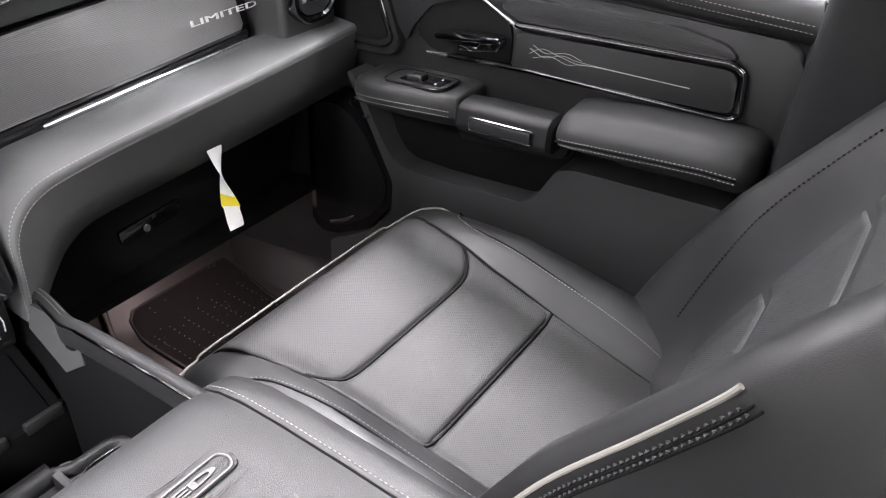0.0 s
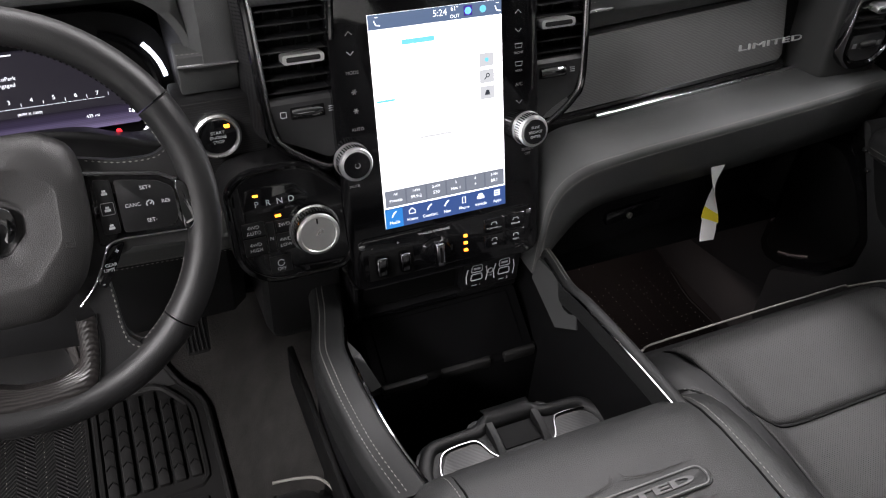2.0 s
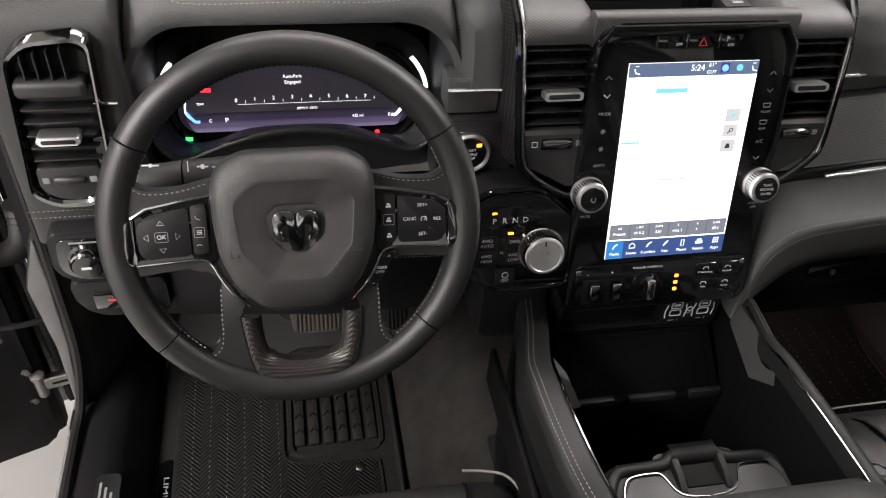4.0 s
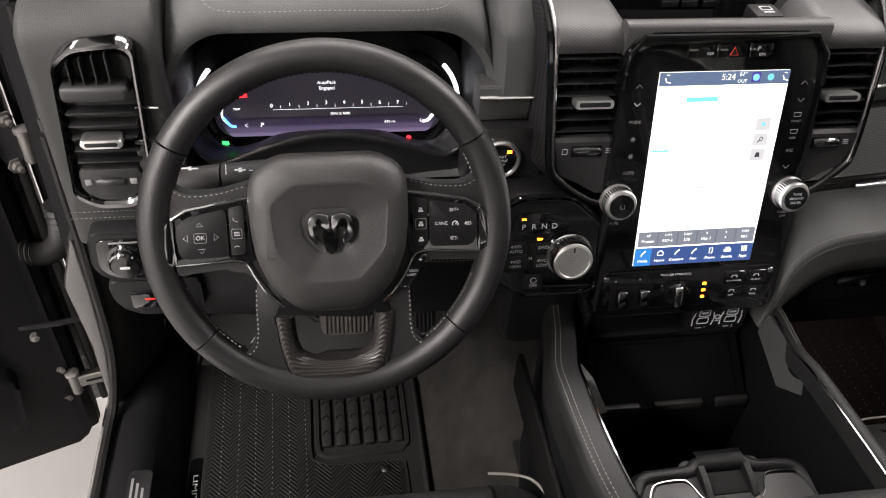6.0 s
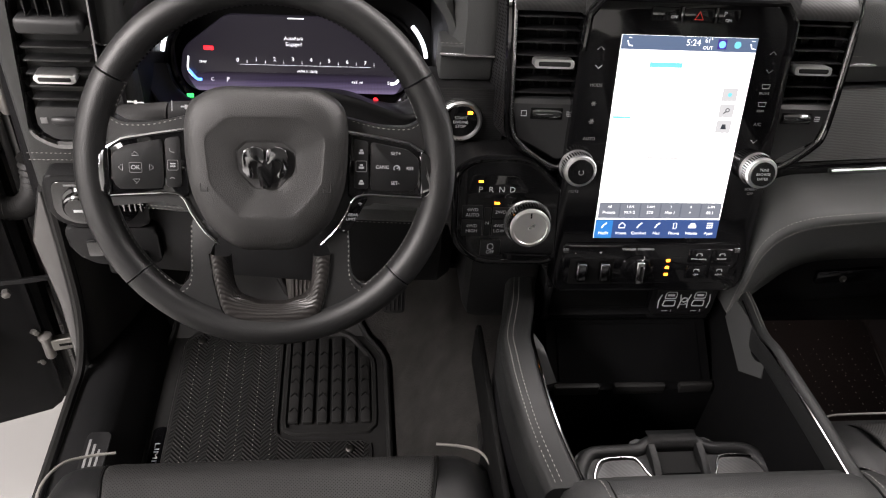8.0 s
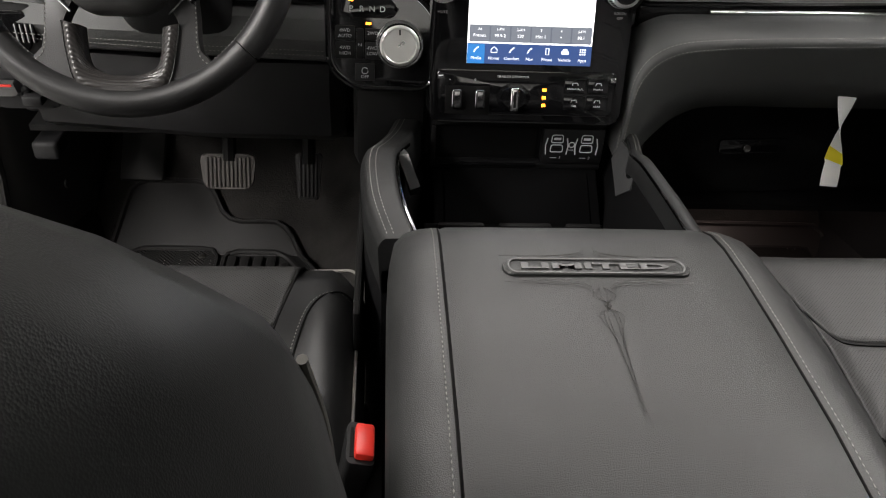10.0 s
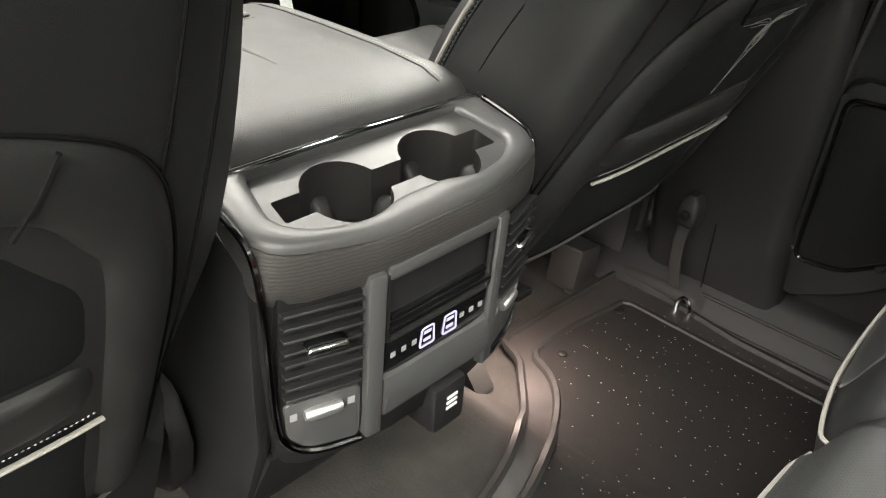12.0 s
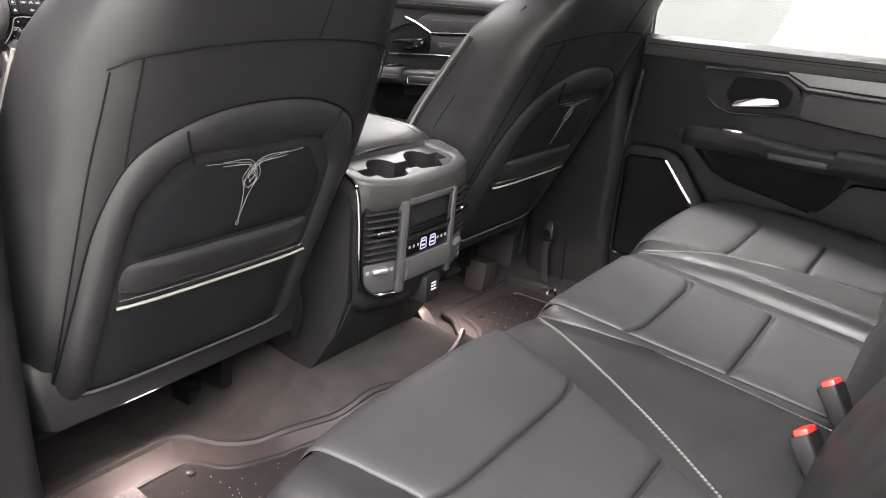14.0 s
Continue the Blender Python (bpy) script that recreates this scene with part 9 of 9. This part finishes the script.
# ---- open driver's door ----
dd = thing("driver_door", (-0.97, 1.12, 0.0), "open driver's door with bolted hinges and black inner panel", "car door")
DM = Matrix.Translation((-0.985, 1.19, 0)) @ Matrix.Rotation(radians(-70), 4, "Z")
part("shell", moved(box(-0.10, -0.012, -1.1, 0.0, -0.19, 0.85, 0.02), DM), DOORBLACK, dd)
part("outer_skin", moved(box(-0.13, -0.101, -1.1, 0.02, -0.20, 0.86, 0.01), DM), PAINT, dd, "silver painted outer skin")
part("panel", moved(prism(rpoly([(-1.08, -0.16), (-0.02, -0.16), (-0.02, 0.84), (-1.08, 0.84)], 0.03), "x", -0.012, 0.03, 0.012), DM), DOORBLACK, dd)
part("mirror_sail", moved(prism(rpoly([(-0.45, 0.80), (0.015, 0.80), (0.015, 1.02), (-0.06, 1.25), (-0.16, 1.25)], 0.02), "x", -0.09, 0.0, 0.01), DM), DOORBLACK, dd)
part("edge_cover", moved(box(-0.12, 0.0, 0.015, 0.03, -0.09, 0.84, 0.006), DM), RUBBER, dd)
part("speaker_ring", moved(tube([(0.032, -0.22 + 0.075 * math.cos(a), 0.18 + 0.11 * math.sin(a)) for a in np.linspace(0, 2 * math.pi, 32, endpoint=False)], 0.006, 6, closed=True), DM), GLOSS, dd)
part("map_pocket", moved(prism(rpoly([(-0.95, -0.02), (-0.12, -0.02), (-0.10, 0.12), (-0.5, 0.2), (-0.95, 0.2)], 0.03), "x", 0.025, 0.07, 0.01), DM), DOORBLACK, dd)
part("armrest", moved(prism(rpoly([(-0.9, 0.47), (-0.2, 0.47), (-0.18, 0.53), (-0.9, 0.57)], 0.02), "x", 0.025, 0.1, 0.012), DM), DOORBLACK, dd)
for z, ox in ((0.592, 0.0), (0.030, -0.066)):
    arm = [V(-0.845 + ox, 1.165, z + 0.004), V(-0.90 + ox, 1.155, z + 0.002), V(-0.925 + ox, 1.15, z)]
    hg = part("hinge", loft([[p + V(0, dy, dz) for dy, dz in rpoly([(-0.006, -0.015), (0.012, -0.015), (0.012, 0.015), (-0.006, 0.015)], 0.004, 3)] for p in arm]), SCREW, dd, "bare steel hinge")
    part("slot", loft([[p + V(0, dy - 0.0065, dz) for dy, dz in ((0, -0.003), (0.004, -0.003), (0.004, 0.003), (0, 0.003))] for p in (arm[0].lerp(arm[1], 0.2), arm[1])]), DARK, hg)
    part("pin", moved(lathe([(0, -0.032), (0.007, -0.032), (0.010, -0.028), (0.010, 0.022), (0.013, 0.023), (0.013, 0.029), (0.005, 0.033), (0, 0.033)], 16), Matrix.Translation((-0.922 + ox, 1.150, z))), BOLTM, hg)
    part("leaf", loft([[V(-0.935 + ox - d, 1.158 + d * 0.5, z + dz) for d, dz in rpoly([(0.0, -0.03), (0.030, -0.062), (0.045, -0.05), (0.045, 0.05), (0.030, 0.058), (0.0, 0.03)], 0.01, 3)], [V(-0.935 + ox - d, 1.166 + d * 0.5, z + dz) for d, dz in rpoly([(0.0, -0.03), (0.030, -0.062), (0.045, -0.05), (0.045, 0.05), (0.030, 0.058), (0.0, 0.03)], 0.01, 3)]]), DOORBLACK, hg)
    for dz, bx in ((-0.044, -0.957), (0.040, -0.950)):
        part("bolt", moved(lathe([(0, 0), (0.013, 0), (0.013, 0.003), (0.0085, 0.004), (0.0085, 0.012), (0.005, 0.013), (0.005, 0.022), (0, 0.023)], 6), plane_at((bx + ox + 0.004, 1.160, z + dz), (0.75, 0.66, 0), (0, 0, 1))), BOLTM, hg)
strap = [V(-0.868, 1.10, 0.268), V(-0.90, 1.095, 0.268), V(-0.95, 1.09, 0.262), V(-1.02, 1.10, 0.245)]
cst = part("check_strap", loft([[p + V(0, dy, dz) for dy, dz in rpoly([(-0.003, -0.005), (0.003, -0.005), (0.003, 0.005), (-0.003, 0.005)], 0.0015, 2)] for p in strap]), DOORBLACK, dd)
part("rivet", moved(lathe([(0, 0), (0.007, 0), (0.006, 0.003), (0, 0.004)], 12), plane_at((-0.885, 1.092, 0.268), (1, 0, 0), (0, 0, 1))), BOLTM, cst)
boot = spline([(-0.985, 1.14, 0.385), (-0.955, 1.13, 0.388), (-0.930, 1.12, 0.402), (-0.908, 1.115, 0.428), (-0.899, 1.115, 0.460), (-0.897, 1.12, 0.50)], 7)
rings = []
for i, p in enumerate(boot):
    d = (boot[min(i + 1, len(boot) - 1)] - boot[max(i - 1, 0)]).normalized()
    n = V(0, 1, 0)
    m = d.cross(n).normalized()
    rings.append([p + (n * math.cos(a) + m * math.sin(a)) * (0.021 if i % 2 else 0.0155) for a in (2 * math.pi * j / 14 for j in range(14))])
part("cable_boot", loft(rings), RUBBER, dd, "ribbed rubber cable boot")
part("bolt", moved(lathe([(0, 0), (0.008, 0), (0.008, 0.01), (0, 0.012)], 6), plane_at((-1.0, 1.10, 0.225), (1, 0.4, 0), (0, 0, 1))), BOLTM, dd)

# ---- floor mats ----
def mat_on(name, outline, z, label, rim=0.012, follow=True):
    m = thing(name, (sum(p[0] for p in outline) / len(outline), sum(p[1] for p in outline) / len(outline), 0), label, "floor mat", "floor mats")
    return m


def drape(bm):
    """Lay a flat piece over the floor's shape."""
    for v in bm.verts:
        v.co.z += floor_height(v.co.x, v.co.y)
    return bm


def sloped(bm, step=0.045):
    """Slice a flat piece into a fine net, then lay it over the floor."""
    for n in range(2):
        lo, hi = min(v.co[n] for v in bm.verts), max(v.co[n] for v in bm.verts)
        for k in range(1, int((hi - lo) / step)):
            co, no = [0, 0, 0], [0, 0, 0]
            co[n], no[n] = lo + k * step, 1
            bmesh.ops.bisect_plane(bm, geom=bm.verts[:] + bm.edges[:] + bm.faces[:], plane_co=co, plane_no=no)
    return drape(bm)


def rim_of(outline, z, r):
    p = [V(x, y, z) for x, y in outline]
    p = resample(p + [p[0]], 0.02)[:-1]
    for q in p:
        q.z += floor_height(q.x, q.y)
    return tube(p, r, 6, closed=True)


# driver
o = rpoly([(-0.775, 0.55), (-0.775, 1.12), (-0.72, 1.30), (-0.56, 1.30), (-0.525, 1.235), (-0.40, 1.235), (-0.325, 1.12), (-0.325, 0.55)], 0.03, 4)
dm_ = mat_on("driver_floor_mat", o, 0, "black rubber and woven carpet mat in the driver's footwell")
part("tray", sloped(prism(o, "z", 0.004, 0.016, 0.003)), RUBBER, dm_)
part("lip", rim_of(o, 0.017, 0.006), RUBBER, dm_)
WEAVE = herringbone("woven_mat", (0.014, 0.0138, 0.0135), 0.9, 0.062, 0.0085)
ci = rpoly([(-0.725, 0.56), (-0.725, 1.17), (-0.70, 1.19), (-0.545, 1.19), (-0.535, 1.17), (-0.535, 0.93), (-0.50, 0.915), (-0.36, 0.915), (-0.36, 0.56)], 0.012, 3)
cp = part("carpet", prism(ci, "z", 0.014, 0.022, 0.002), WEAVE, dm_, "woven carpet insert")
part("carpet_rim", rim_of(ci, 0.018, 0.005), RUBBER, dm_)
rows = []
for i in range(6):
    x = -0.70 + i * 0.031
    rows.append(stitches([(x, 0.60, 0.0225), (x + 0.004, 0.9, 0.0225), (x, 1.17, 0.0225)], 0.003, 0.008, 0.0008))
tagged(part("flecks", join(*rows), THREAD, cp), kind="stuff")
lab = part("label_plate", prism(rpoly([(-0.752, 0.80), (-0.752, 0.952), (-0.730, 0.957), (-0.728, 0.805)], 0.006), "z", 0.015, 0.0205, 0.0015), GLOSS, dm_, "gloss label with raised letters")
lettering("mark", "LIMITED", plane_at((-0.740, 0.878, 0.0207), (0, -1, 0), (1, 0, 0)) @ Matrix.Diagonal((1.9, 1, 1, 1)), 0.0125, MARK, lab, 0.0003)
for i in range(2):
    part("side_rib", box(-0.768 + i * 0.007, -0.765 + i * 0.007, 0.62, 0.93, 0.0165, 0.021, 0.001), RUBBER, dm_)
hp = rpoly([(-0.52, 0.935), (-0.52, 1.185), (-0.40, 1.185), (-0.35, 1.11), (-0.35, 0.935)], 0.02, 3)
part("heel_pad_rim", rim_of(hp, 0.018, 0.006), RUBBER, dm_)
for i in range(6):
    x = -0.503 + i * 0.027
    top = 1.17 - max(0, (x + 0.42)) * 1.0
    pad_ = part("heel_pad_rib", box(x - 0.0095, x + 0.0095, 0.955, top, 0.012, 0.024, 0.003), RUBBER, dm_)
    for k in range(5):
        y = 0.98 + k * 0.035
        if y < top - 0.02:
            part("chevron", tube([(x - 0.008, y, 0.0242), (x, y + 0.009, 0.0248), (x + 0.008, y, 0.0242)], 0.0014, 5), DARK, pad_)
for x, y in ((-0.696, 1.165), (-0.565, 1.165), (-0.398, 0.895)):
    part("stud", moved(lathe([(0, 0.002), (0.008, 0.0), (0.008, 0.003), (0.004, 0.005), (0, 0.0045)], 14), Matrix.Translation((x, y, 0.021))), SCREW, dm_)
# passenger
o = rpoly([(0.43, 0.60), (0.43, 1.16), (0.462, 1.240), (0.780, 1.238), (0.797, 1.205), (0.773, 1.127), (0.785, 1.03), (0.79, 0.60)], 0.018, 4)
pm_ = mat_on("passenger_floor_mat", o, 0, "rubber-edged speckled carpet mat in the passenger footwell")
part("tray", sloped(prism(o, "z", 0.004, 0.020, 0.004)), MATRIM, pm_)
part("lip", rim_of(o, 0.021, 0.006), MATRIM, pm_)
ci = rpoly([(0.475, 0.62), (0.468, 1.12), (0.492, 1.200), (0.748, 1.198), (0.757, 1.178), (0.727, 1.03), (0.745, 0.62)], 0.014, 4)
pc = part("carpet", sloped(prism(ci, "z", 0.016, 0.025, 0.002)), MATCARPET, pm_, "speckled carpet insert")
part("carpet_rim", rim_of(ci, 0.022, 0.005), RUBBER, pm_)
for x, y in ((0.733, 1.170), (0.507, 1.172)):
    part("stud", moved(lathe([(0, 0.002), (0.008, 0.0), (0.008, 0.003), (0.004, 0.005), (0, 0.0045)], 14), Matrix.Translation((x, y, 0.025))), SCREW, pm_)
rows = [stitches([(0.49 + i * 0.037, 0.65, 0.026), (0.49 + i * 0.037, 1.14, 0.026)], 0.003, 0.012, 0.0008) for i in range(7)]
tagged(part("flecks", join(*rows), THREAD, pc), kind="stuff")
# one wide mat across the rear footwell
o = rpoly([(-0.79, -0.50), (-0.79, 0.215), (-0.41, 0.215), (-0.375, 0.115), (-0.30, 0.06), (-0.23, -0.05), (0.0, -0.102), (0.15, -0.068), (0.24, -0.015), (0.322, 0.032), (0.380, 0.086), (0.413, 0.114), (0.432, 0.172), (0.64, 0.161), (0.788, 0.154), (0.777, 0.084), (0.742, -0.12), (0.735, -0.50)], [0.035, 0.03, 0.035, 0.035, 0.035, 0.035, 0.035, 0.05, 0.05, 0.05, 0.02, 0.015, 0.02, 0.03, 0.014, 0.03, 0.03, 0.03], 5)
rm_ = mat_on("rear_floor_mat", o, 0, "wide rubber-edged speckled carpet mat across the rear footwell")
part("tray", sloped(prism(o, "z", 0.004, 0.020, 0.004)), MATRIM, rm_)
part("lip", rim_of(o, 0.021, 0.0075), RUBBER, rm_)
ci = rpoly([(-0.74, -0.48), (-0.74, 0.125), (-0.455, 0.125), (-0.43, 0.05), (-0.31, 0.0), (-0.24, -0.09), (0.0, -0.138), (0.16, -0.106), (0.26, -0.058), (0.365, 0.0), (0.412, 0.042), (0.437, 0.108), (0.553, 0.106), (0.696, 0.086), (0.690, -0.10), (0.682, -0.48)], [0.03, 0.03, 0.03, 0.03, 0.03, 0.03, 0.03, 0.05, 0.05, 0.05, 0.03, 0.016, 0.02, 0.014, 0.03, 0.03], 5)
rcp = part("carpet", sloped(prism(ci, "z", 0.017, 0.026, 0.002)), MATCARPET, rm_, "speckled carpet insert")
part("carpet_rim", rim_of(ci, 0.023, 0.0075), RUBBER, rm_)
rows = []
for i in range(24):
    x = -0.71 + i * 0.0615
    if abs(x) > 0.42:
        rows.append(stitches([(x, -0.45, 0.027), (x, 0.08, 0.027)], 0.003, 0.021, 0.0008))
    elif abs(x) > 0.3 or x > 0:
        rows.append(stitches([(x, -0.45, 0.032 + floor_height(x, -0.45)), (x, -0.13, 0.032 + floor_height(x, -0.13))], 0.003, 0.021, 0.0008))
tagged(part("flecks", join(*rows), THREAD, rcp), kind="stuff")
for x, y in ((0.472, 0.070), (0.655, 0.072), (-0.48, 0.09), (-0.70, 0.10)):
    part("stud", moved(lathe([(0, 0.002), (0.008, 0.0), (0.008, 0.003), (0.004, 0.005), (0, 0.0045)], 14), Matrix.Translation((x, y, 0.0265))), SCREW, rm_)

# ---- pedals ----
bp = thing("brake_pedal", (-0.457, 1.03, 0.3), "wide brake pedal with ribbed black rubber pad", "pedal")
pm = plane_at((-0.457, 1.01, 0.312), (1, 0, 0), (0, 0.45, 1))
plate = rpoly([(-0.048, 0.032), (0.048, 0.032), (0.041, -0.028), (-0.041, -0.028)], 0.013)
part("plate", moved(prism(plate, "z", -0.008, 0.003, 0.003), pm), PEDAL, bp)
for i in range(11):
    part("rib", moved(box(-0.035 + i * 0.007 - 0.0022, -0.035 + i * 0.007 + 0.0022, -0.024, 0.026, 0.002, 0.006, 0.001), pm), PEDAL, bp)
part("arm", tube([(-0.455, 1.02, 0.33), (-0.455, 1.06, 0.42), (-0.455, 1.12, 0.55)], 0.012, 8), DARK, bp)
ac = thing("accelerator_pedal", (-0.32, 1.03, 0.28), "narrow ribbed black accelerator pedal", "pedal")
pm = plane_at((-0.322, 1.02, 0.302), (1, 0, 0), (0, 0.5, 1))
part("plate", moved(prism(rpoly([(-0.024, 0.04), (0.024, 0.04), (0.018, -0.042), (-0.018, -0.042)], 0.006), "z", -0.01, 0.002, 0.003), pm), RUBBER, ac)
for i in range(5):
    part("rib", moved(box(-0.014 + i * 0.007 - 0.0018, -0.014 + i * 0.007 + 0.0018, -0.036, 0.034, 0.001, 0.0045, 0.001), pm), PLASTIC, ac)
part("arm", tube([(-0.322, 1.03, 0.32), (-0.322, 1.1, 0.45)], 0.012, 8), DARK, ac)
fr = thing("foot_rest", (-0.70, 1.3, 0.15), "black ribbed foot rest beside the driver's mat", "foot rest")
fm = plane_at((-0.70, 1.36, 0.2), (1, 0, 0), (0, 0.7, 0.7))
part("plate", moved(box(-0.045, 0.045, -0.10, 0.10, -0.01, 0.006, 0.006), fm), RUBBER, fr)

# ---- hanging airbag tag ----
tg = thing("airbag_tag", (0.50, 0.83, 0.42), "crumpled white and yellow paper tag hanging from the dashboard", "paper tag")


def tag_at(u, v):
    w = 0.016 if v > 0.25 else 0.013
    x = 0.478 + (1 - v) * 0.012 + (u - 0.5) * 2 * w * math.cos(3.0 * (1 - v))
    y = 0.835 + (u - 0.5) * 2 * w * math.sin(3.0 * (1 - v)) * 0.8 - 0.015 * (1 - v)
    return V(x, y, 0.415 + 0.15 * v)


part("strip", sheet(lambda u, v: tag_at(u, 0.40 + 0.60 * v), 6, 20, 0.0008), WHITE, tg)
part("band", sheet(lambda u, v: tag_at(u, 0.27 + 0.13 * v), 6, 6, 0.0009), YELLOW, tg, "yellow printed band")
part("end", sheet(lambda u, v: tag_at(u, 0.27 * v), 6, 10, 0.0008), WHITE, tg)

# ---- small floor hardware ----
hk = thing("tie_down_ring", (0.748, -0.008, 0.0), "small chrome tie-down ring on the rear floor", "ring")
part("ring", tube([(0.748 + 0.005 * math.cos(a), -0.006 + 0.0165 * math.cos(a), 0.026 + 0.028 * math.sin(a)) for a in np.linspace(-0.5, math.pi + 0.5, 18)], 0.0042, 8), CHROME, hk)
part("foot", box(0.736, 0.762, -0.026, 0.014, 0.0, 0.016, 0.004), PLASTIC, hk)
sb_ = thing("seat_bracket", (0.72, 0.19, 0.0), "plain grey painted seat bracket on the cab floor", "bracket")
part("upright", prism(rpoly([(0.668, 0.0), (0.742, 0.0), (0.748, 0.082), (0.682, 0.092)], 0.006), "y", 0.185, 0.25, 0.004), BRACKET, sb_)
part("flange", box(0.66, 0.75, 0.172, 0.20, 0.0, 0.010, 0.003), BRACKET, sb_)
ba = thing("belt_anchor", (0.77, 0.03, 0.2), "grey belt anchor cover with a strap down to the floor", "belt anchor")
part("cover", loft([[V(0.768 + dx, 0.035 + dy, z) for dx, dy in rpoly([(-w, -w), (0.02, -w), (0.02, w), (-w, w)], w * 0.45, 3)] for z, w in ((0.185, 0.010), (0.192, 0.018), (0.215, 0.021), (0.235, 0.016), (0.246, 0.007))]), PLASTIC, ba)
part("bolt", moved(lathe([(0, 0), (0.010, 0), (0.010, 0.004), (0.006, 0.006), (0, 0.006)], 6), plane_at((0.748, 0.034, 0.212), (0, -1, 0), (0, 0, 1))), DARK, ba)
strap = spline([(0.766, 0.036, 0.19), (0.764, 0.040, 0.15), (0.764, 0.038, 0.11), (0.768, 0.030, 0.055)], 5)
part("strap", loft([[p + V(dx, dy, 0) for dx, dy in rpoly([(-0.002, -0.011), (0.002, -0.011), (0.002, 0.011), (-0.002, 0.011)], 0.001, 2)] for p in strap]), WEBBING, ba, "dark woven strap")
lt = thing("pillar_foot_trim", (0.79, 0.0, 0.0), "black moulded foot trim below the door pillar", "trim panel")
lt["kind"] = "structure"
part("roll", loft([[V(x + dx, y, z + dz) for dx, dz in rpoly([(-0.034, -0.03), (-0.030, 0.008), (-0.010, 0.024), (0.03, 0.03), (0.03, -0.03)], 0.010, 3)] for x, y, z in ((0.805, 0.20, 0.028), (0.800, 0.12, 0.032), (0.800, 0.04, 0.034), (0.805, -0.04, 0.032), (0.818, -0.10, 0.030), (0.835, -0.16, 0.026))]), PLASTIC, lt, sharp=60)
part("door_seal", tube(spline([(0.815, -0.150, 0.70), (0.815, -0.118, 0.40), (0.815, -0.098, 0.22), (0.815, -0.100, 0.14), (0.818, -0.118, 0.075), (0.825, -0.165, 0.045), (0.83, -0.25, 0.04)], 6), 0.008, 8), RUBBER, lt)
for y in (0.052, -0.012):
    part("groove", tube([(0.790, y, 0.06), (0.7845, y + 0.002, 0.20)], 0.0016, 6), DARK, lt)
br = thing("seat_track_cover", (0.32, 0.16, 0.0), "black plastic seat track cover on the rear floor", "cover", "seat track covers")
part("cover", prism(rpoly([(0.10, 0.0), (0.30, 0.0), (0.30, 0.07), (0.16, 0.07)], 0.015), "x", 0.30, 0.34, 0.006), RUBBER, br)
for x in (-0.62,):
    fb = thing("seat_foot_cover", (x, 0.05, 0), "black plastic foot cover under the front seat", "cover", "seat foot covers")
    part("cover", prism(rpoly([(-0.02, 0.0), (0.10, 0.0), (0.10, 0.06), (0.02, 0.045)], 0.012), "x", x - 0.03, x + 0.03, 0.006), PLASTIC, fb)

# ---- courtesy lamps under the seats and the dashboard ----
for x, y, z, ty, p in ((-0.50, 0.20, 0.16, 0.16, 3.4), (0.36, 0.11, 0.17, 0.06, 1.0), (0.55, 1.12, 0.285, 1.05, 0.22)):
    d = bpy.data.lights.new("courtesy_lamp", "AREA")
    d.shape, d.size, d.size_y, d.energy, d.color = "RECTANGLE", 0.06, 0.02, p, (1.0, 0.78, 0.74)
    new("courtesy_lamp_light", d).matrix_world = look((x, y, z - 0.006), (x, ty, 0.0))
    cl = thing("courtesy_lamp", (x, y, z), "small lit footwell lamp with a pale lens", "lamp", "courtesy lamps")
    part("housing", box(x - 0.035, x + 0.035, y - 0.012, y + 0.012, z, z + 0.012, 0.003), PLASTIC, cl)

# ---- tweeter panel in the front passenger door, and the driver's sill plate ----
tw = part("tweeter_panel", prism(rpoly([(0.985, 0.60), (0.975, 0.80), (0.830, 0.80), (0.785, 0.72), (0.752, 0.632), (0.775, 0.612), (0.90, 0.600)], 0.016), "x", DX - 0.018, DX + 0.01, 0.006, 3), PLASTIC, fd, "black tweeter panel")
part("tweeter_rim", tube([(DX - 0.019, y, z) for y, z in rpoly([(0.975, 0.612), (0.965, 0.79), (0.838, 0.79), (0.800, 0.72), (0.766, 0.640), (0.785, 0.624), (0.90, 0.612)], 0.014)], 0.0022, 6, closed=True), GLOSS, tw)
part("tweeter_mesh", prism(rpoly([(0.965, 0.622), (0.96, 0.78), (0.842, 0.78), (0.806, 0.712), (0.776, 0.645), (0.792, 0.634), (0.90, 0.622)], 0.014), "x", DX - 0.021, DX - 0.015, 0.002), DARK, tw)
for z, y in ((0.535, 0.815), (0.505, 0.797)):
    part("clip", box(DX - 0.060, DX - 0.050, y - 0.005, y + 0.005, z - 0.003, z + 0.003, 0.0015), CHROME, fd)
sp2 = thing("sill_plate", (-0.815, 0.80, 0.10), "brushed metal sill plate with raised black script bars", "sill plate")
part("plate", prism(rpoly([(-0.838, 0.35), (-0.798, 0.35), (-0.795, 0.885), (-0.834, 0.885)], 0.01), "z", 0.099, 0.1035, 0.001), SATIN, sp2)
for i in range(3):
    part("script_bar", box(-0.828 + i * 0.009, -0.824 + i * 0.009, 0.78, 0.87 - i * 0.01, 0.1035, 0.1042, 0), DIM, sp2, "grey letter bar")
